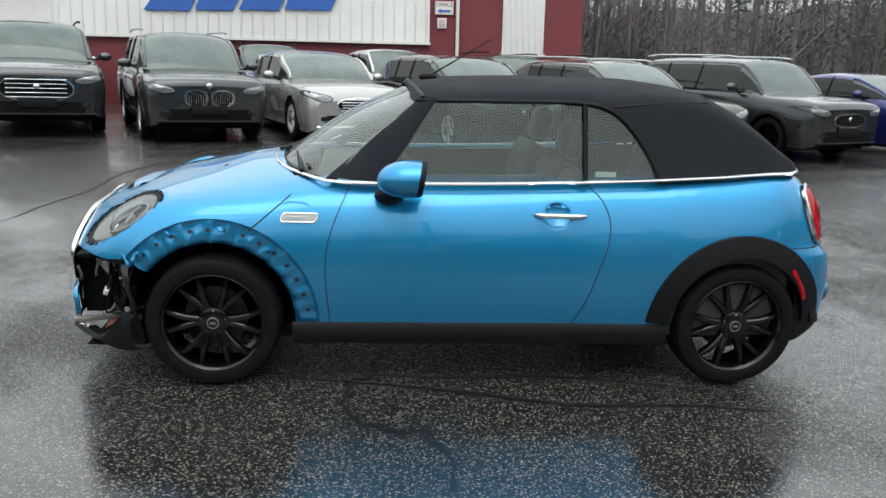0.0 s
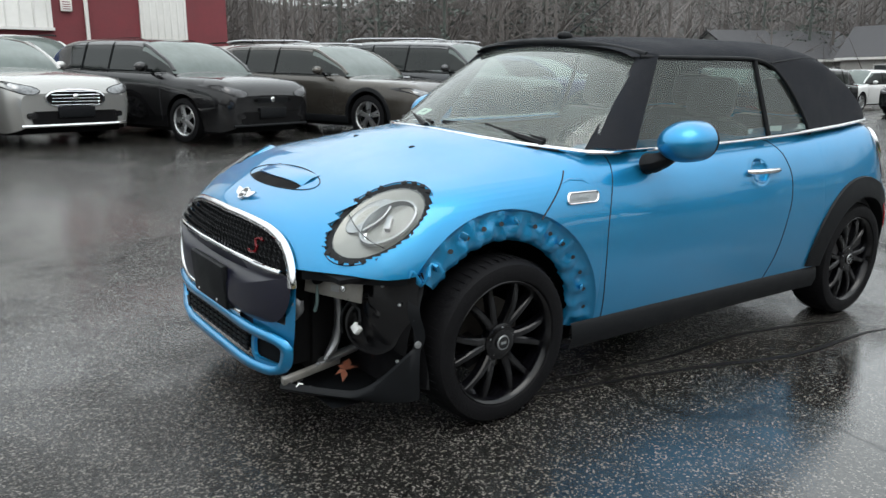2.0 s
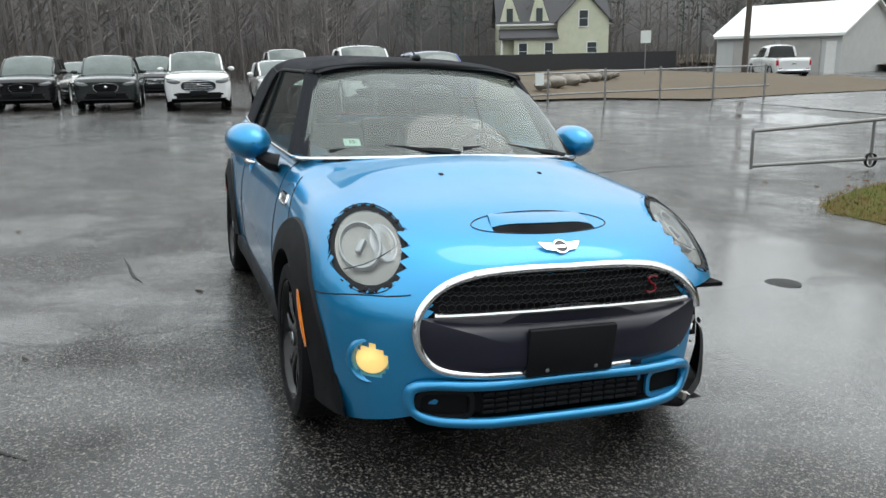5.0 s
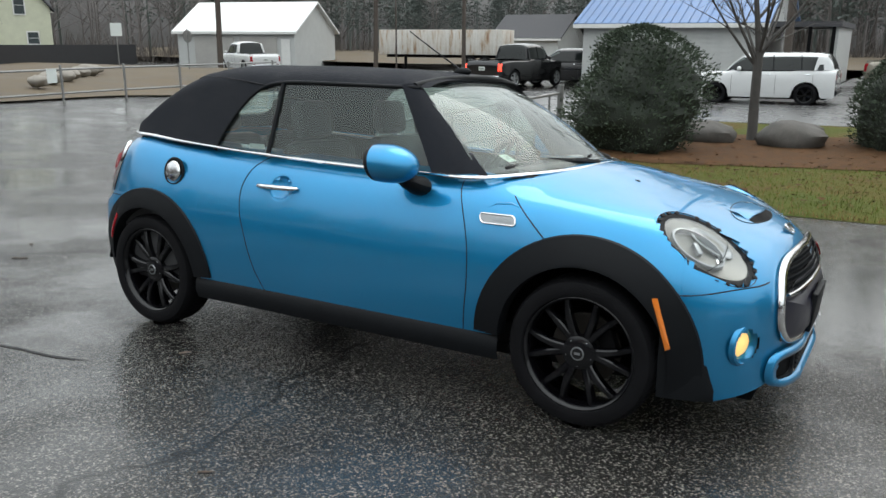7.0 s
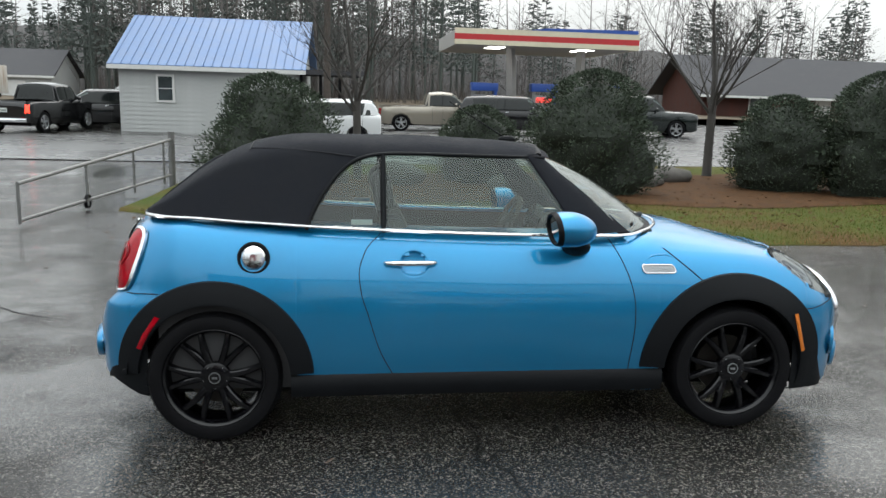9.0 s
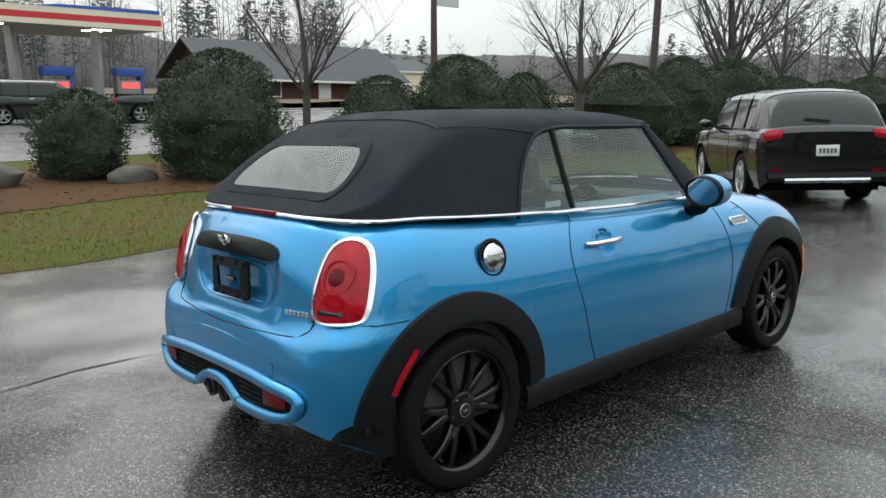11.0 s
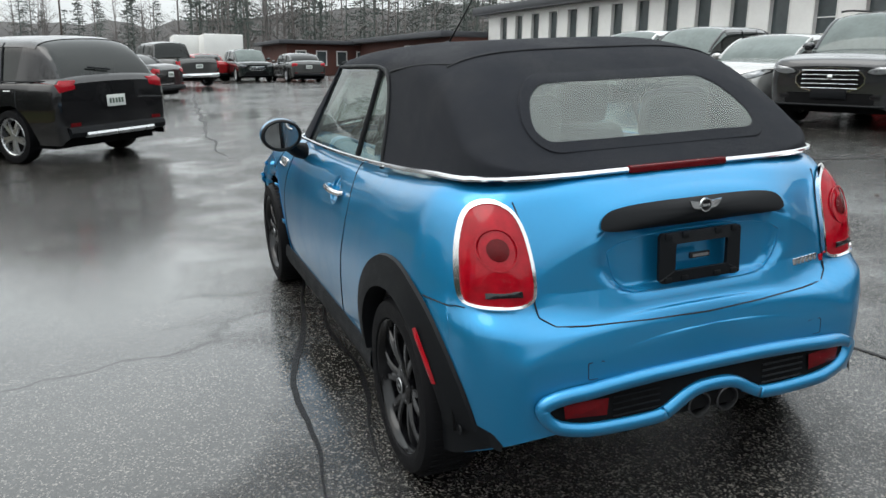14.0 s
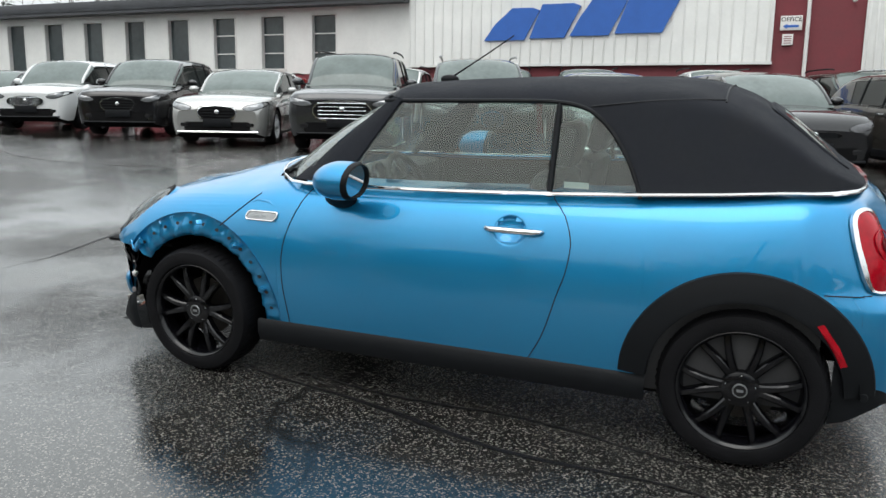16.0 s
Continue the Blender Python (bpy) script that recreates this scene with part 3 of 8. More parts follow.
for _i, (_w, *_pts) in enumerate((
        (.014, (-1.3, -.62), (-.4, -.84), (.1, -.94), (.9, -1.05), (1.5, -1.12)), (.010, (-1.1, -.58), (-.1, -.68), (.7, -.79), (1.35, -.88)),
        (.03, (2.7, -1.66), (4.3, -2.6), (5.3, -3.7), (6.1, -5.0), (6.6, -8)), (.02, (1.2, 3.9), (1.9, 3.1), (2.4, 2.3)), (.012, (1.7, 1.5), (1.2, 1.5), (.95, 1.4)),
        (.035, (-28, .6), (-15.4, -.15), (-8.6, -.5), (-6.5, -.4)), (.015, (-3.95, .2), (-3.8, .7), (-4.0, 1.8), (-3.9, 3)), (.025, (-3.6, 2.2), (-3.4, 3.4), (-3.3, 5.3), (-2.5, 8.1)),
        (.014, (-1.4, 1.7), (-1.1, 2.1), (-.4, 2.1)), (.012, (2.4, -1.8), (1.9, -1.88), (1.3, -1.8)), (.02, (8, 6), (11, 2.1), (11.5, 1.2), (16, 0)), (.03, (-14, -1.6), (-13.8, -.2), (-14.5, 3), (-17, 7)),
        (.03, (6, 5.5), (9, 5), (14, 6.5), (20, 6)), (.03, (8, -1), (13, -3), (18, -3.2)), (.02, (12, 10), (13, 3), (12, -5)), (.02, (-10, 7.5), (-14, 4.5), (-22, 5), (-30, 3)), (.02, (-5, 5.6), (-9, 5), (-12, 6.5)))):
    tar_seam(_pts, _w, _i + 2)
_rng = random.Random(77)
for _k in range(26):
    _x, _y, _a = _rng.uniform(-6, 6), _rng.uniform(-5.2, 5), _rng.uniform(0, 6.28)
    if abs(_x) < 2.1 and abs(_y) < 1.0:
        continue
    _g = Geo().tube([(0, 0, .004), (.03, .006, .008), (.06, .0, .004)], [.002, .006, .002], 4) if _k % 3 else Geo().add([(0, 0, .004), (.02, .016, .012), (.05, .004, .004), (.022, -.016, .010)], [(0, 1, 2, 3)])
    _ob = part("wet_leaf", _g, M_LITTER)
    _ob.matrix_world = Matrix.Translation((_x, _y, gz(_x, _y))) @ pose(0, 0, 0, 0, 0, math.degrees(_a))
    tagged(_ob, "small dark wet leaf on the asphalt", "leaf", "leaves on the asphalt")
for _x, _y, _r in ((-.05, -2.74, .12),):
    _ob = structure("utility_cover", Geo().lathe([(.001, .006), (_r * .8, .006), (_r, .004), (_r * 1.02, -.01)], 28, Matrix.Translation((_x, _y, gz(_x, _y)))), M_TAR, "small round iron cover set in the asphalt", "cover")

# ---- the damaged blue convertible ----
# Own frame: nose towards -x, driver's side towards -y, z up from the tyres' contact.
_up = Vector((-0.015, 0.058, 1)).normalized()
_xa = (Vector((1, 0, 0)) - _up * _up.x).normalized()
CAR_POSE = Matrix((_xa, _up.cross(_xa), _up)).to_4x4()
AXLE_F, AXLE_R, HUB_Z = -1.2475, 1.2475, 0.308

_st = [-1.975, -1.95, -1.90, -1.82, -1.70, -1.55, -1.30, -1.00, -0.80, 0.0, 0.6, 1.1, 1.40, 1.55, 1.65, 1.74, 1.80, 1.835]
car_w = curve(_st, [.30, .45, .58, .69, .768, .806, .822, .814, .812, .812, .815, .825, .815, .79, .76, .70, .60, .44])
car_hs = curve(_st, [.56, .61, .66, .716, .783, .838, .866, .885, .925, .96, .987, 1.012, 1.034, 1.03, 1.0, .80, .61, .575])
car_ys = curve(_st, [.22, .34, .46, .55, .635, .685, .725, .735, .715, .70, .70, .71, .712, .675, .62, .575, .45, .30])
car_hc = curve([-1.975, -1.95, -1.90, -1.82, -1.70, -1.55, -1.30, -1.00, -0.80, 0, 1.1, 1.4, 1.55, 1.63, 1.70, 1.755, 1.766, 1.80, 1.835],
               [.60, .665, .742, .788, .832, .880, .935, .985, 1.0, .99, 1.03, 1.045, 1.05, 1.043, 1.005, .93, .662, .648, .60])
car_zb = curve([-1.975, -1.93, -1.85, -1.7, -1.4, 0, 1.4, 1.58, 1.68, 1.76, 1.8, 1.835], [.30, .25, .21, .18, .19, .20, .20, .215, .26, .30, .325, .35])
_sections = {}
_lamps, _fog = {}, Matrix()


def section(x):
    """Half a cross-section, from the sill up to the middle line, as y and z."""
    key = round(x, 4)
    if key not in _sections:
        w, hs, ys, hc, zb = car_w(x), car_hs(x), car_ys(x), max(car_hc(x), car_hs(x) + 0.004), car_zb(x)
        zm = min(0.56, hs - 0.04)
        z = np.linspace(zb, hs, 34)
        y = np.where(z > zm, w - (w - ys) * (np.clip(z - zm, 0, 9) / (hs - zm)) ** 2.2, w - 0.05 * ((zm - z) / 0.36) ** 2)
        yt = np.linspace(ys, 0, 26)[1:]
        zt = hs + (hc - hs) * (1 - (yt / ys) ** 2.3)
        y, z = np.concatenate([y, yt]), np.concatenate([z, zt])
        for _ in range(14):
            y[1:-1] = 0.25 * y[:-2] + 0.5 * y[1:-1] + 0.25 * y[2:]
            z[1:-1] = 0.25 * z[:-2] + 0.5 * z[1:-1] + 0.25 * z[2:]
        _sections[key] = (y, np.maximum.accumulate(z + np.arange(len(z)) * 1e-7))
    return _sections[key]


def side_y(x, z):
    y, zz = section(x)
    return float(np.interp(z, zz, y))


def top_z(x, y):
    yy, z = section(x)
    return float(np.interp(-abs(y), -yy, z))


_zgrid = np.linspace(0.12, 1.08, 481)
_ends = {}
for _front, _xs in ((True, np.linspace(-1.975, -1.2, 160)), (False, np.linspace(1.835, 1.2, 160))):
    _tab = np.array([np.where(_zgrid <= section(x)[1][-1], np.interp(_zgrid, section(x)[1], section(x)[0]), 0.0) for x in _xs])
    _ends[_front] = (_xs, np.maximum.accumulate(_tab, axis=0))


def end_x(y, z, front):
    """Where the nose or the tail has the given half-width at a height."""
    xs, tab = _ends[front]
    k = min(max((z - 0.12) / 0.002, 0), 479.999)
    i = int(k)
    return float(np.interp(abs(y), tab[:, i] * (1 - k + i) + tab[:, i + 1] * (k - i), xs)) - (0.0 if front else tail_tuck(y, z))


def tail_tuck(y, z):
    """How far the tail lies forward of the bumper's ledge, most at the corners."""
    rim = .628 + .045 * step(abs(y), .46, .70)
    soft = .03 * step(abs(y), .46, .62)
    return .036 * step(abs(y), .30, .56) * step(z, rim - .012 - soft, rim + .05) + .014 * step(z, rim - .008 - soft, rim + .012 + soft)


def on_side(x, z, s, off=0.0):
    return Vector((x, s * (side_y(x, z) + off), z))


def on_end(y, z, front, off=0.0):
    e = 0.01
    x = end_x(y, z, front)
    n = Vector((end_x(y + e, z, front) - x, e, 0)).cross(Vector((end_x(y, z + e, front) - x, 0, e)))
    n.normalize()
    if (n.x > 0) == front:
        n = -n
    return Vector((x, y, z)) + n * off, n


def on_top(x, y, off=0.0):
    return Vector((x, y, top_z(x, y) + off))


ARCH_R = {(-1, -1): 0.480, (-1, 1): 0.375, (1, -1): 0.375, (1, 1): 0.375}


def lower_edge(x, s):
    """Bottom of the blue skin: wheel arches, and the torn-off corner of the driver's side."""
    z = car_zb(x)
    for end, ax in ((-1, AXLE_F), (1, AXLE_R)):
        r = ARCH_R[end, s]
        if abs(x - ax) < r:
            z = max(z, HUB_Z + math.sqrt(r * r - (x - ax) ** 2))
    if s < 0 and -1.925 < x < -1.5:
        z = max(z, 0.60 + 0.006 * math.sin(x * 23))
    return z


def bow(x, y):
    """The bonnet's rear edge and the tail deck run in a bow across the car."""
    return -0.15 * (1 - min(1, (y / 0.70)) ** 2) * step(x, -1.45, -0.84) if x < 0 else 0.0


_cx = np.unique(np.concatenate([np.linspace(-1.975, -1.80, 26), np.linspace(-1.80, 1.70, 190), np.linspace(1.70, 1.835, 36), np.linspace(1.735, 1.770, 44),
                                *[ax + s * r * np.sin(np.linspace(1.1, 1.5708, 9)) for ax in (AXLE_F, AXLE_R) for s in (-1, 1) for r in (0.375, 0.480)], [-0.84, -1.925, -1.9249, -1.5, -1.4999]]))
_cx = _cx[np.concatenate([[True], np.diff(_cx) > 5e-5])]
ROWS_SIDE, ROWS_TOP = 30, 16


door_rear = curve([.305, .42, .606, .70, .79, .90, .98], [.424, .484, .543, .572, .582, .548, .462])


def panel_of(x, z, y, s, top):
    if x > 1.45 and (z < 0.655 or x > 1.768):
        return "rear_bumper"
    if x > 1.5 and abs(y) < 0.60 - 0.05 * step(z, 0.9, 0.65) and z < 1.06:
        return "boot_lid"
    if x < -1.45 and z < 0.60 + 0.02 * step(-x, 1.6, 1.8):
        return "front_bumper" if s > 0 else "bumper_stub"
    door_f = -0.625 - 0.115 * math.sin(min(1, max(0, (0.955 - z) / 0.36)) * 1.5708) + 0.02 * step(z, 0.55, 0.3)
    door_r = door_rear(z)
    line = -0.83 - (0.955 - z) * 1.18
    if not top and door_f < x < door_r:
        return "door_left" if s < 0 else "door_right"
    if x < line or (top and x < -0.8):
        return "bonnet"
    if x < door_f:
        return "wing_left" if s < 0 else "wing_right"
    return "quarter_left" if s < 0 else "quarter_right"


def lamp_frame(s):
    """Place of a headlamp: its half-axes along x and y, local z (in metres) out of the lens."""
    up, across = Vector((.175, .016 * s, .102)), Vector((.018, .115 * s, -.053))
    n = up.cross(across).normalized()
    n = -n if n.x > 0 else n
    m = Matrix((across, up, n)).transposed().to_4x4()
    m.translation = Vector((-1.665, s * .616, .754)) - n * .003
    return m


def fog_frame():
    c, n = on_end(.648, .412, True, 0)
    n = (n + Vector((-.8, 0, 0))).normalized()
    return Matrix.Translation(c - n * .008) @ n.to_track_quat("Z", "Y").to_matrix().to_4x4()


_half = [(0, .708), (.20, .704), (.34, .690), (.44, .655), (.505, .60), (.525, .545), (.515, .48), (.48, .42), (.42, .392), (.30, .380), (.14, .374)]
GRILLE = smooth_loop(_half + [(0, .374)] + [(-y, z) for y, z in _half[:0:-1]], 3)
_grille_top = curve([0, .20, .34, .44, .50], [.706, .702, .688, .653, .595])


def opening(p):
    """Whether a point of the skin lies in a lamp's or the grille's opening."""
    if p[0] > -1.3:
        return False
    v = Vector(p)
    for s in (-1, 1):
        q = _lamps[s] @ v
        if abs(q.z) < .2 and math.hypot(q.x, q.y) < 1.0:
            return True
    q = _fog @ v
    if abs(q.z) < .1 and math.hypot(q.x, q.y) < .058:
        return True
    return p[0] < -1.6 and abs(p[1]) < .48 and .40 < p[2] < _grille_top(abs(p[1])) - .004


def on_skin(p, n):
    """Where a line through p along n first meets the body from outside."""
    for d in np.linspace(.06, -.06, 61):
        q = p + n * d
        if q.z < top_z(q.x, min(abs(q.y), side_y(q.x, car_hs(q.x)))) and abs(q.y) < side_y(q.x, q.z):
            return q
    return p


def boot_dent(x, y, z):
    """The pressed recess round the number plate."""
    w = .345 - .10 * max(0, (.80 - z) / .10) ** 2
    return .026 * (1 - step(abs(y), w - .026, w)) * step(z, .692, .722) * (1 - step(z, .885, .90)) if x > 1.5 else 0.0


def body_panels(car):
    _lamps.update({s: lamp_frame(s).inverted() for s in (-1, 1)})
    _fog[:] = fog_frame().inverted()
    groups = {}
    for s in (-1, 1):
        P, T = [], []
        for x in _cx:
            y, z = section(x)
            k = int(np.argmax(z >= car_hs(x) - 1e-6)) or len(z) - 1
            zs = np.linspace(min(lower_edge(x, s), z[-1] - 0.004), max(car_hs(x), min(lower_edge(x, s), z[-1] - 0.004) + 0.002), ROWS_SIDE)
            col = [(x, s * side_y(x, a), a) for a in zs]
            y0 = side_y(x, zs[-1])
            for f in np.linspace(1, 0, ROWS_TOP + 1)[1:]:
                yy = y0 * f
                col.append((x + bow(x, yy), s * yy, top_z(x, yy)))
            P.append(col)
        P = np.array([[(x - boot_dent(x, y, z) - tail_tuck(y, z) * step(x, 1.32, 1.60), y, z) for x, y, z in col] for col in P])
        du, dv = np.gradient(P, axis=0), np.gradient(P, axis=1)
        N = np.cross(du, dv) * (1 if s > 0 else -1)
        N /= np.linalg.norm(N, axis=2, keepdims=True) + 1e-12
        flip = np.sum(N * (P - np.array([0, 0, 0.45])), axis=2) < 0
        N[flip] *= -1
        lead = np.array([[step(x, 1.79, 1.835) - step(-x, 1.95, 1.975)] for x in _cx])[:, :, None] * np.array([1.0, 0, 0])
        N = N + 4 * lead
        N /= np.linalg.norm(N, axis=2, keepdims=True) + 1e-12
        n, m = P.shape[:2]
        for i in range(n - 1):
            for j in range(m - 1):
                c = (P[i, j] + P[i + 1, j] + P[i, j + 1] + P[i + 1, j + 1]) / 4
                top = j >= ROWS_SIDE - 1
                if top and j > ROWS_SIDE + 1 and -0.84 <= _cx[i] < 1.53:
                    continue
                if opening(c):
                    continue
                if not top and ((c[0] - .328) / .066) ** 2 + ((c[2] - .832) / .056) ** 2 < 1:
                    continue
                g = groups.setdefault(panel_of(c[0], c[2], c[1], s, top), ({}, Geo()))
                ids = []
                for a, b in ((i, j), (i + 1, j), (i + 1, j + 1), (i, j + 1)):
                    if (s, a, b) not in g[0]:
                        g[0][s, a, b] = len(g[1].v)
                        g[1].v.append(tuple(P[a, b]))
                        g[1].n.append(tuple(N[a, b]))
                    ids.append(g[0][s, a, b])
                g[1].f.append(tuple(ids if s < 0 else ids[::-1]))
    names = {"door_left": "door", "door_right": "door", "wing_left": "front_wing", "wing_right": "front_wing", "quarter_left": "rear_quarter", "quarter_right": "rear_quarter"}
    labels = {"bonnet": "light blue metallic bonnet with bent driver's corner", "front_bumper": "light blue bumper torn off at one corner"}
    made = {}
    for key, (_, geo) in groups.items():
        made[key] = part(names.get(key, key), geo, M_BLUE, car, labels.get(key, ""))
    return made


def line_on_side(pts, s, r=0.0023, off=0.0005):
    return Geo().tube([on_side(x, z, s, off) for x, z in pts], r, 6)


def ring_patch(outline, place, width, off, lift=0.004):
    """A raised band along a closed outline; place turns (u, v, offset) into a point."""
    n = len(outline)
    c = np.mean(outline, axis=0)
    rows = []
    for k in range(n):
        p = np.array(outline[k])
        t = np.array(outline[(k + 1) % n]) - np.array(outline[k - 1])
        q = np.array([t[1], -t[0]]) / (np.linalg.norm(t) + 1e-9)
        if q @ (p - c) < 0:
            q = -q
        h = width / 2
        rows.append([place(*(p + q * h), off), place(*(p + q * h * 0.8), off + lift), place(*(p - q * h * 0.8), off + lift), place(*(p - q * h), off)])
    rows.append(rows[0])
    return Geo().grid(rows)


def fill_patch(outline, place, off, rings=5, dome=0.0):
    """A skin inside a closed outline, following the body, domed if asked."""
    c = np.mean(outline, axis=0)
    rows = [[place(*(c + (np.array(p) - c) * f), off + dome * (1 - f * f)) for p in outline] for f in np.linspace(1, 0.02, rings)]
    g = Geo().grid(rows, around=True)
    g.f.append(tuple(len(g.v) - len(outline) + i for i in range(len(outline))))
    return g


def front_place(y, z, off):
    return on_end(y, z, True, off)[0]


def rear_place(y, z, off):
    return on_end(y, z, False, off)[0]


def wheel(parent, x, y, s, name="wheel"):
    """Black alloy with six pairs of spokes; local z of the lathe points outwards."""
    m = Matrix.Translation((x, y, HUB_Z)) @ (pose(0, 0, 0, 90) if s < 0 else pose(0, 0, 0, -90))
    tyre = part(name, Geo().lathe([(.228, -.19), (.262, -.196), (.292, -.185), (.304, -.16), (.308, -.12), (.308, -.06), (.303, -.02), (.29, .004), (.262, .012), (.236, .006), (.228, -.01)], 64, m), M_TYRE, parent, "black low-profile tyre on a black wheel")
    tread = Geo()
    for k in range(60):
        a = k * 2 * math.pi / 60
        r = pose(0, 0, 0, 0, 0, math.degrees(a))
        tread.add([m @ (r @ Vector(p)) for p in ((.3075, -.004, -.165), (.3075, .004, -.165), (.3105, .004, -.16), (.3105, -.004, -.16), (.306, -.004, -.012), (.306, .004, -.012), (.309, .004, -.02), (.309, -.004, -.02))],
                  [(0, 1, 2, 3), (3, 2, 6, 7), (7, 6, 5, 4), (0, 3, 7, 4), (1, 5, 6, 2)])
    part("tread", tread, M_TYRE, tyre)
    rim = Geo().lathe([(.232, -.012), (.236, -.002), (.229, .002), (.220, -.004), (.214, -.02), (.207, -.05), (.205, -.15), (.215, -.185)], 64, m)
    part("rim", rim, M_RIM, tyre, "black alloy rim")
    part("brake_disc", Geo().lathe([(.02, -.105), (.145, -.105), (.145, -.12), (.02, -.12)], 40, m), M_DISC, tyre, "dark rusty steel brake disc")
    part("caliper", Geo().box(-.14, -.07, -.06, .06, -.13, -.07, .01).move(m @ pose(0, 0, 0, 0, 0, 20)), M_DARK, tyre)
    for k in range(12):
        pair, half = divmod(k, 2)
        sp = Geo()
        w0, w1 = 0.016, 0.012
        a0, a1 = math.radians(pair * 60 + (half - 0.5) * 14), math.radians(pair * 60 + (half - 0.5) * 27)
        rows = []
        for f in np.linspace(0, 1, 7):
            r, a = .055 + f * .162, a0 + (a1 - a0) * f ** 1.3
            h = -.028 + .018 * math.sin(f * 2.4) - .006 * f
            w = w0 + (w1 - w0) * f
            c, t = Vector((r * math.cos(a), r * math.sin(a), 0)), Vector((-math.sin(a), math.cos(a), 0))
            rows.append([m @ (c + t * w * u + Vector((0, 0, h + d))) for u, d in ((-1.1, -.035), (-1, -.006), (-.6, 0), (.6, 0), (1, -.006), (1.1, -.035))])
        part("spoke", sp.grid(rows), M_RIM, tyre)
    hub = part("hub", Geo().lathe([(.072, -.05), (.068, -.022), (.05, -.014), (.034, -.014), (.001, -.014)], 32, m), M_RIM, tyre)
    part("hub_cap", Geo().lathe([(.03, -.016), (.029, -.008), (.001, -.006)], 28, m), M_GLOSS, hub, "black cap with a pale ring")
    part("cap_ring", Geo().lathe([(.028, -.008), (.026, -.0045), (.0225, -.005)], 28, m), M_METAL, hub)
    part("cap_badge", Geo().box(-.012, .012, -.005, .005, -.006, -.0045).move(m), M_METAL, hub)
    for k in range(5):
        a = k * 2 * math.pi / 5 + 0.3
        part("wheel_bolt", Geo().lathe([(.0085, -.03), (.0085, -.016), (.006, -.014), (.001, -.014)], 8, m @ Matrix.Translation((.05 * math.cos(a), .05 * math.sin(a), -.002))), M_METAL, hub)
    return tyre


def cladding(ax, s, r0, r1, a0, a1, name, car, out=0.022):
    """Black arch trim: a raised band round a wheel opening."""
    rows = []
    for a in np.linspace(radians(a0), radians(a1), 44):
        row = []
        for r, o in ((r1, 0.001), (r1 - .004, .012), (r1 - .02, out), (r0 + .02, out + .012), (r0 + .003, out + .01), (r0, 0.0), (r0, -.05)):
            x, z = ax + r * math.cos(a), HUB_Z + r * math.sin(a)
            row.append(on_side(x, max(z, car_zb(x) + .004), s, o) if z > car_zb(x) else Vector((x, s * (side_y(x, car_zb(x) + .01) + o), z)))
        rows.append(row)
    return part(name, Geo().grid(rows, flip=s > 0), M_TRIM, car, "textured black plastic arch trim")



# ---- soft top and glass ----
roof_h = curve([-.36, -.27, 0, .3, .6, .85, 1.0, 1.15, 1.3, 1.45, 1.56, 1.63], [1.368, 1.398, 1.418, 1.43, 1.434, 1.430, 1.418, 1.382, 1.303, 1.19, 1.098, 1.05])
roof_b = curve([-.9, -.36, 0, .6, 1.1, 1.4, 1.5, 1.57, 1.61, 1.63], [.69, .695, .70, .70, .692, .67, .64, .57, .455, .30])
belt_z = curve([-.9, -.36, 0, .6, 1.1, 1.4, 1.63], [.952, .958, .966, .99, 1.02, 1.04, 1.042])
roof_low = curve([-.36, 0, .40, .50, .58, .65, .71, .76, .80, .83], [1.325, 1.333, 1.34, 1.334, 1.315, 1.272, 1.208, 1.135, 1.06, .98])


_roofs = {}


def roof_section(x):
    if round(x, 5) not in _roofs:
        _roofs[round(x, 5)] = roof_curve(x)
    return _roofs[round(x, 5)]


def roof_curve(x):
    b, zb, h = roof_b(x), belt_z(x), roof_h(x)
    zs = max(h - 0.058, zb + 0.62 * (h - zb))
    ys = b - 0.36 * (zs - zb)
    z = np.concatenate([np.linspace(zb, zs, 22), zs + (h - zs) * (1 - (np.linspace(1, 0, 22)[1:]) ** 4.6)])
    y = np.concatenate([b - 0.36 * (np.linspace(zb, zs, 22) - zb), ys * np.linspace(1, 0, 22)[1:]])
    for _ in range(6):
        y[1:-1], z[1:-1] = 0.25 * y[:-2] + 0.5 * y[1:-1] + 0.25 * y[2:], 0.25 * z[:-2] + 0.5 * z[1:-1] + 0.25 * z[2:]
    return y, np.maximum.accumulate(z + np.arange(len(z)) * 1e-7)


def roof_at_z(x, z):
    y, zz = roof_section(x)
    return float(np.interp(z, zz, y)) if z <= zz[-1] else 0.0


def roof_back(y, z, off=0.0):
    xs = np.linspace(1.63, 0.7, 120)
    ys = np.maximum.accumulate([roof_at_z(x, z) for x in xs])
    x = float(np.interp(abs(y), ys, xs))
    return Vector((x + off * 0.8, y, z + off * 0.6))


def window_y(x, z):
    return roof_b(x) - 0.36 * (z - belt_z(x))


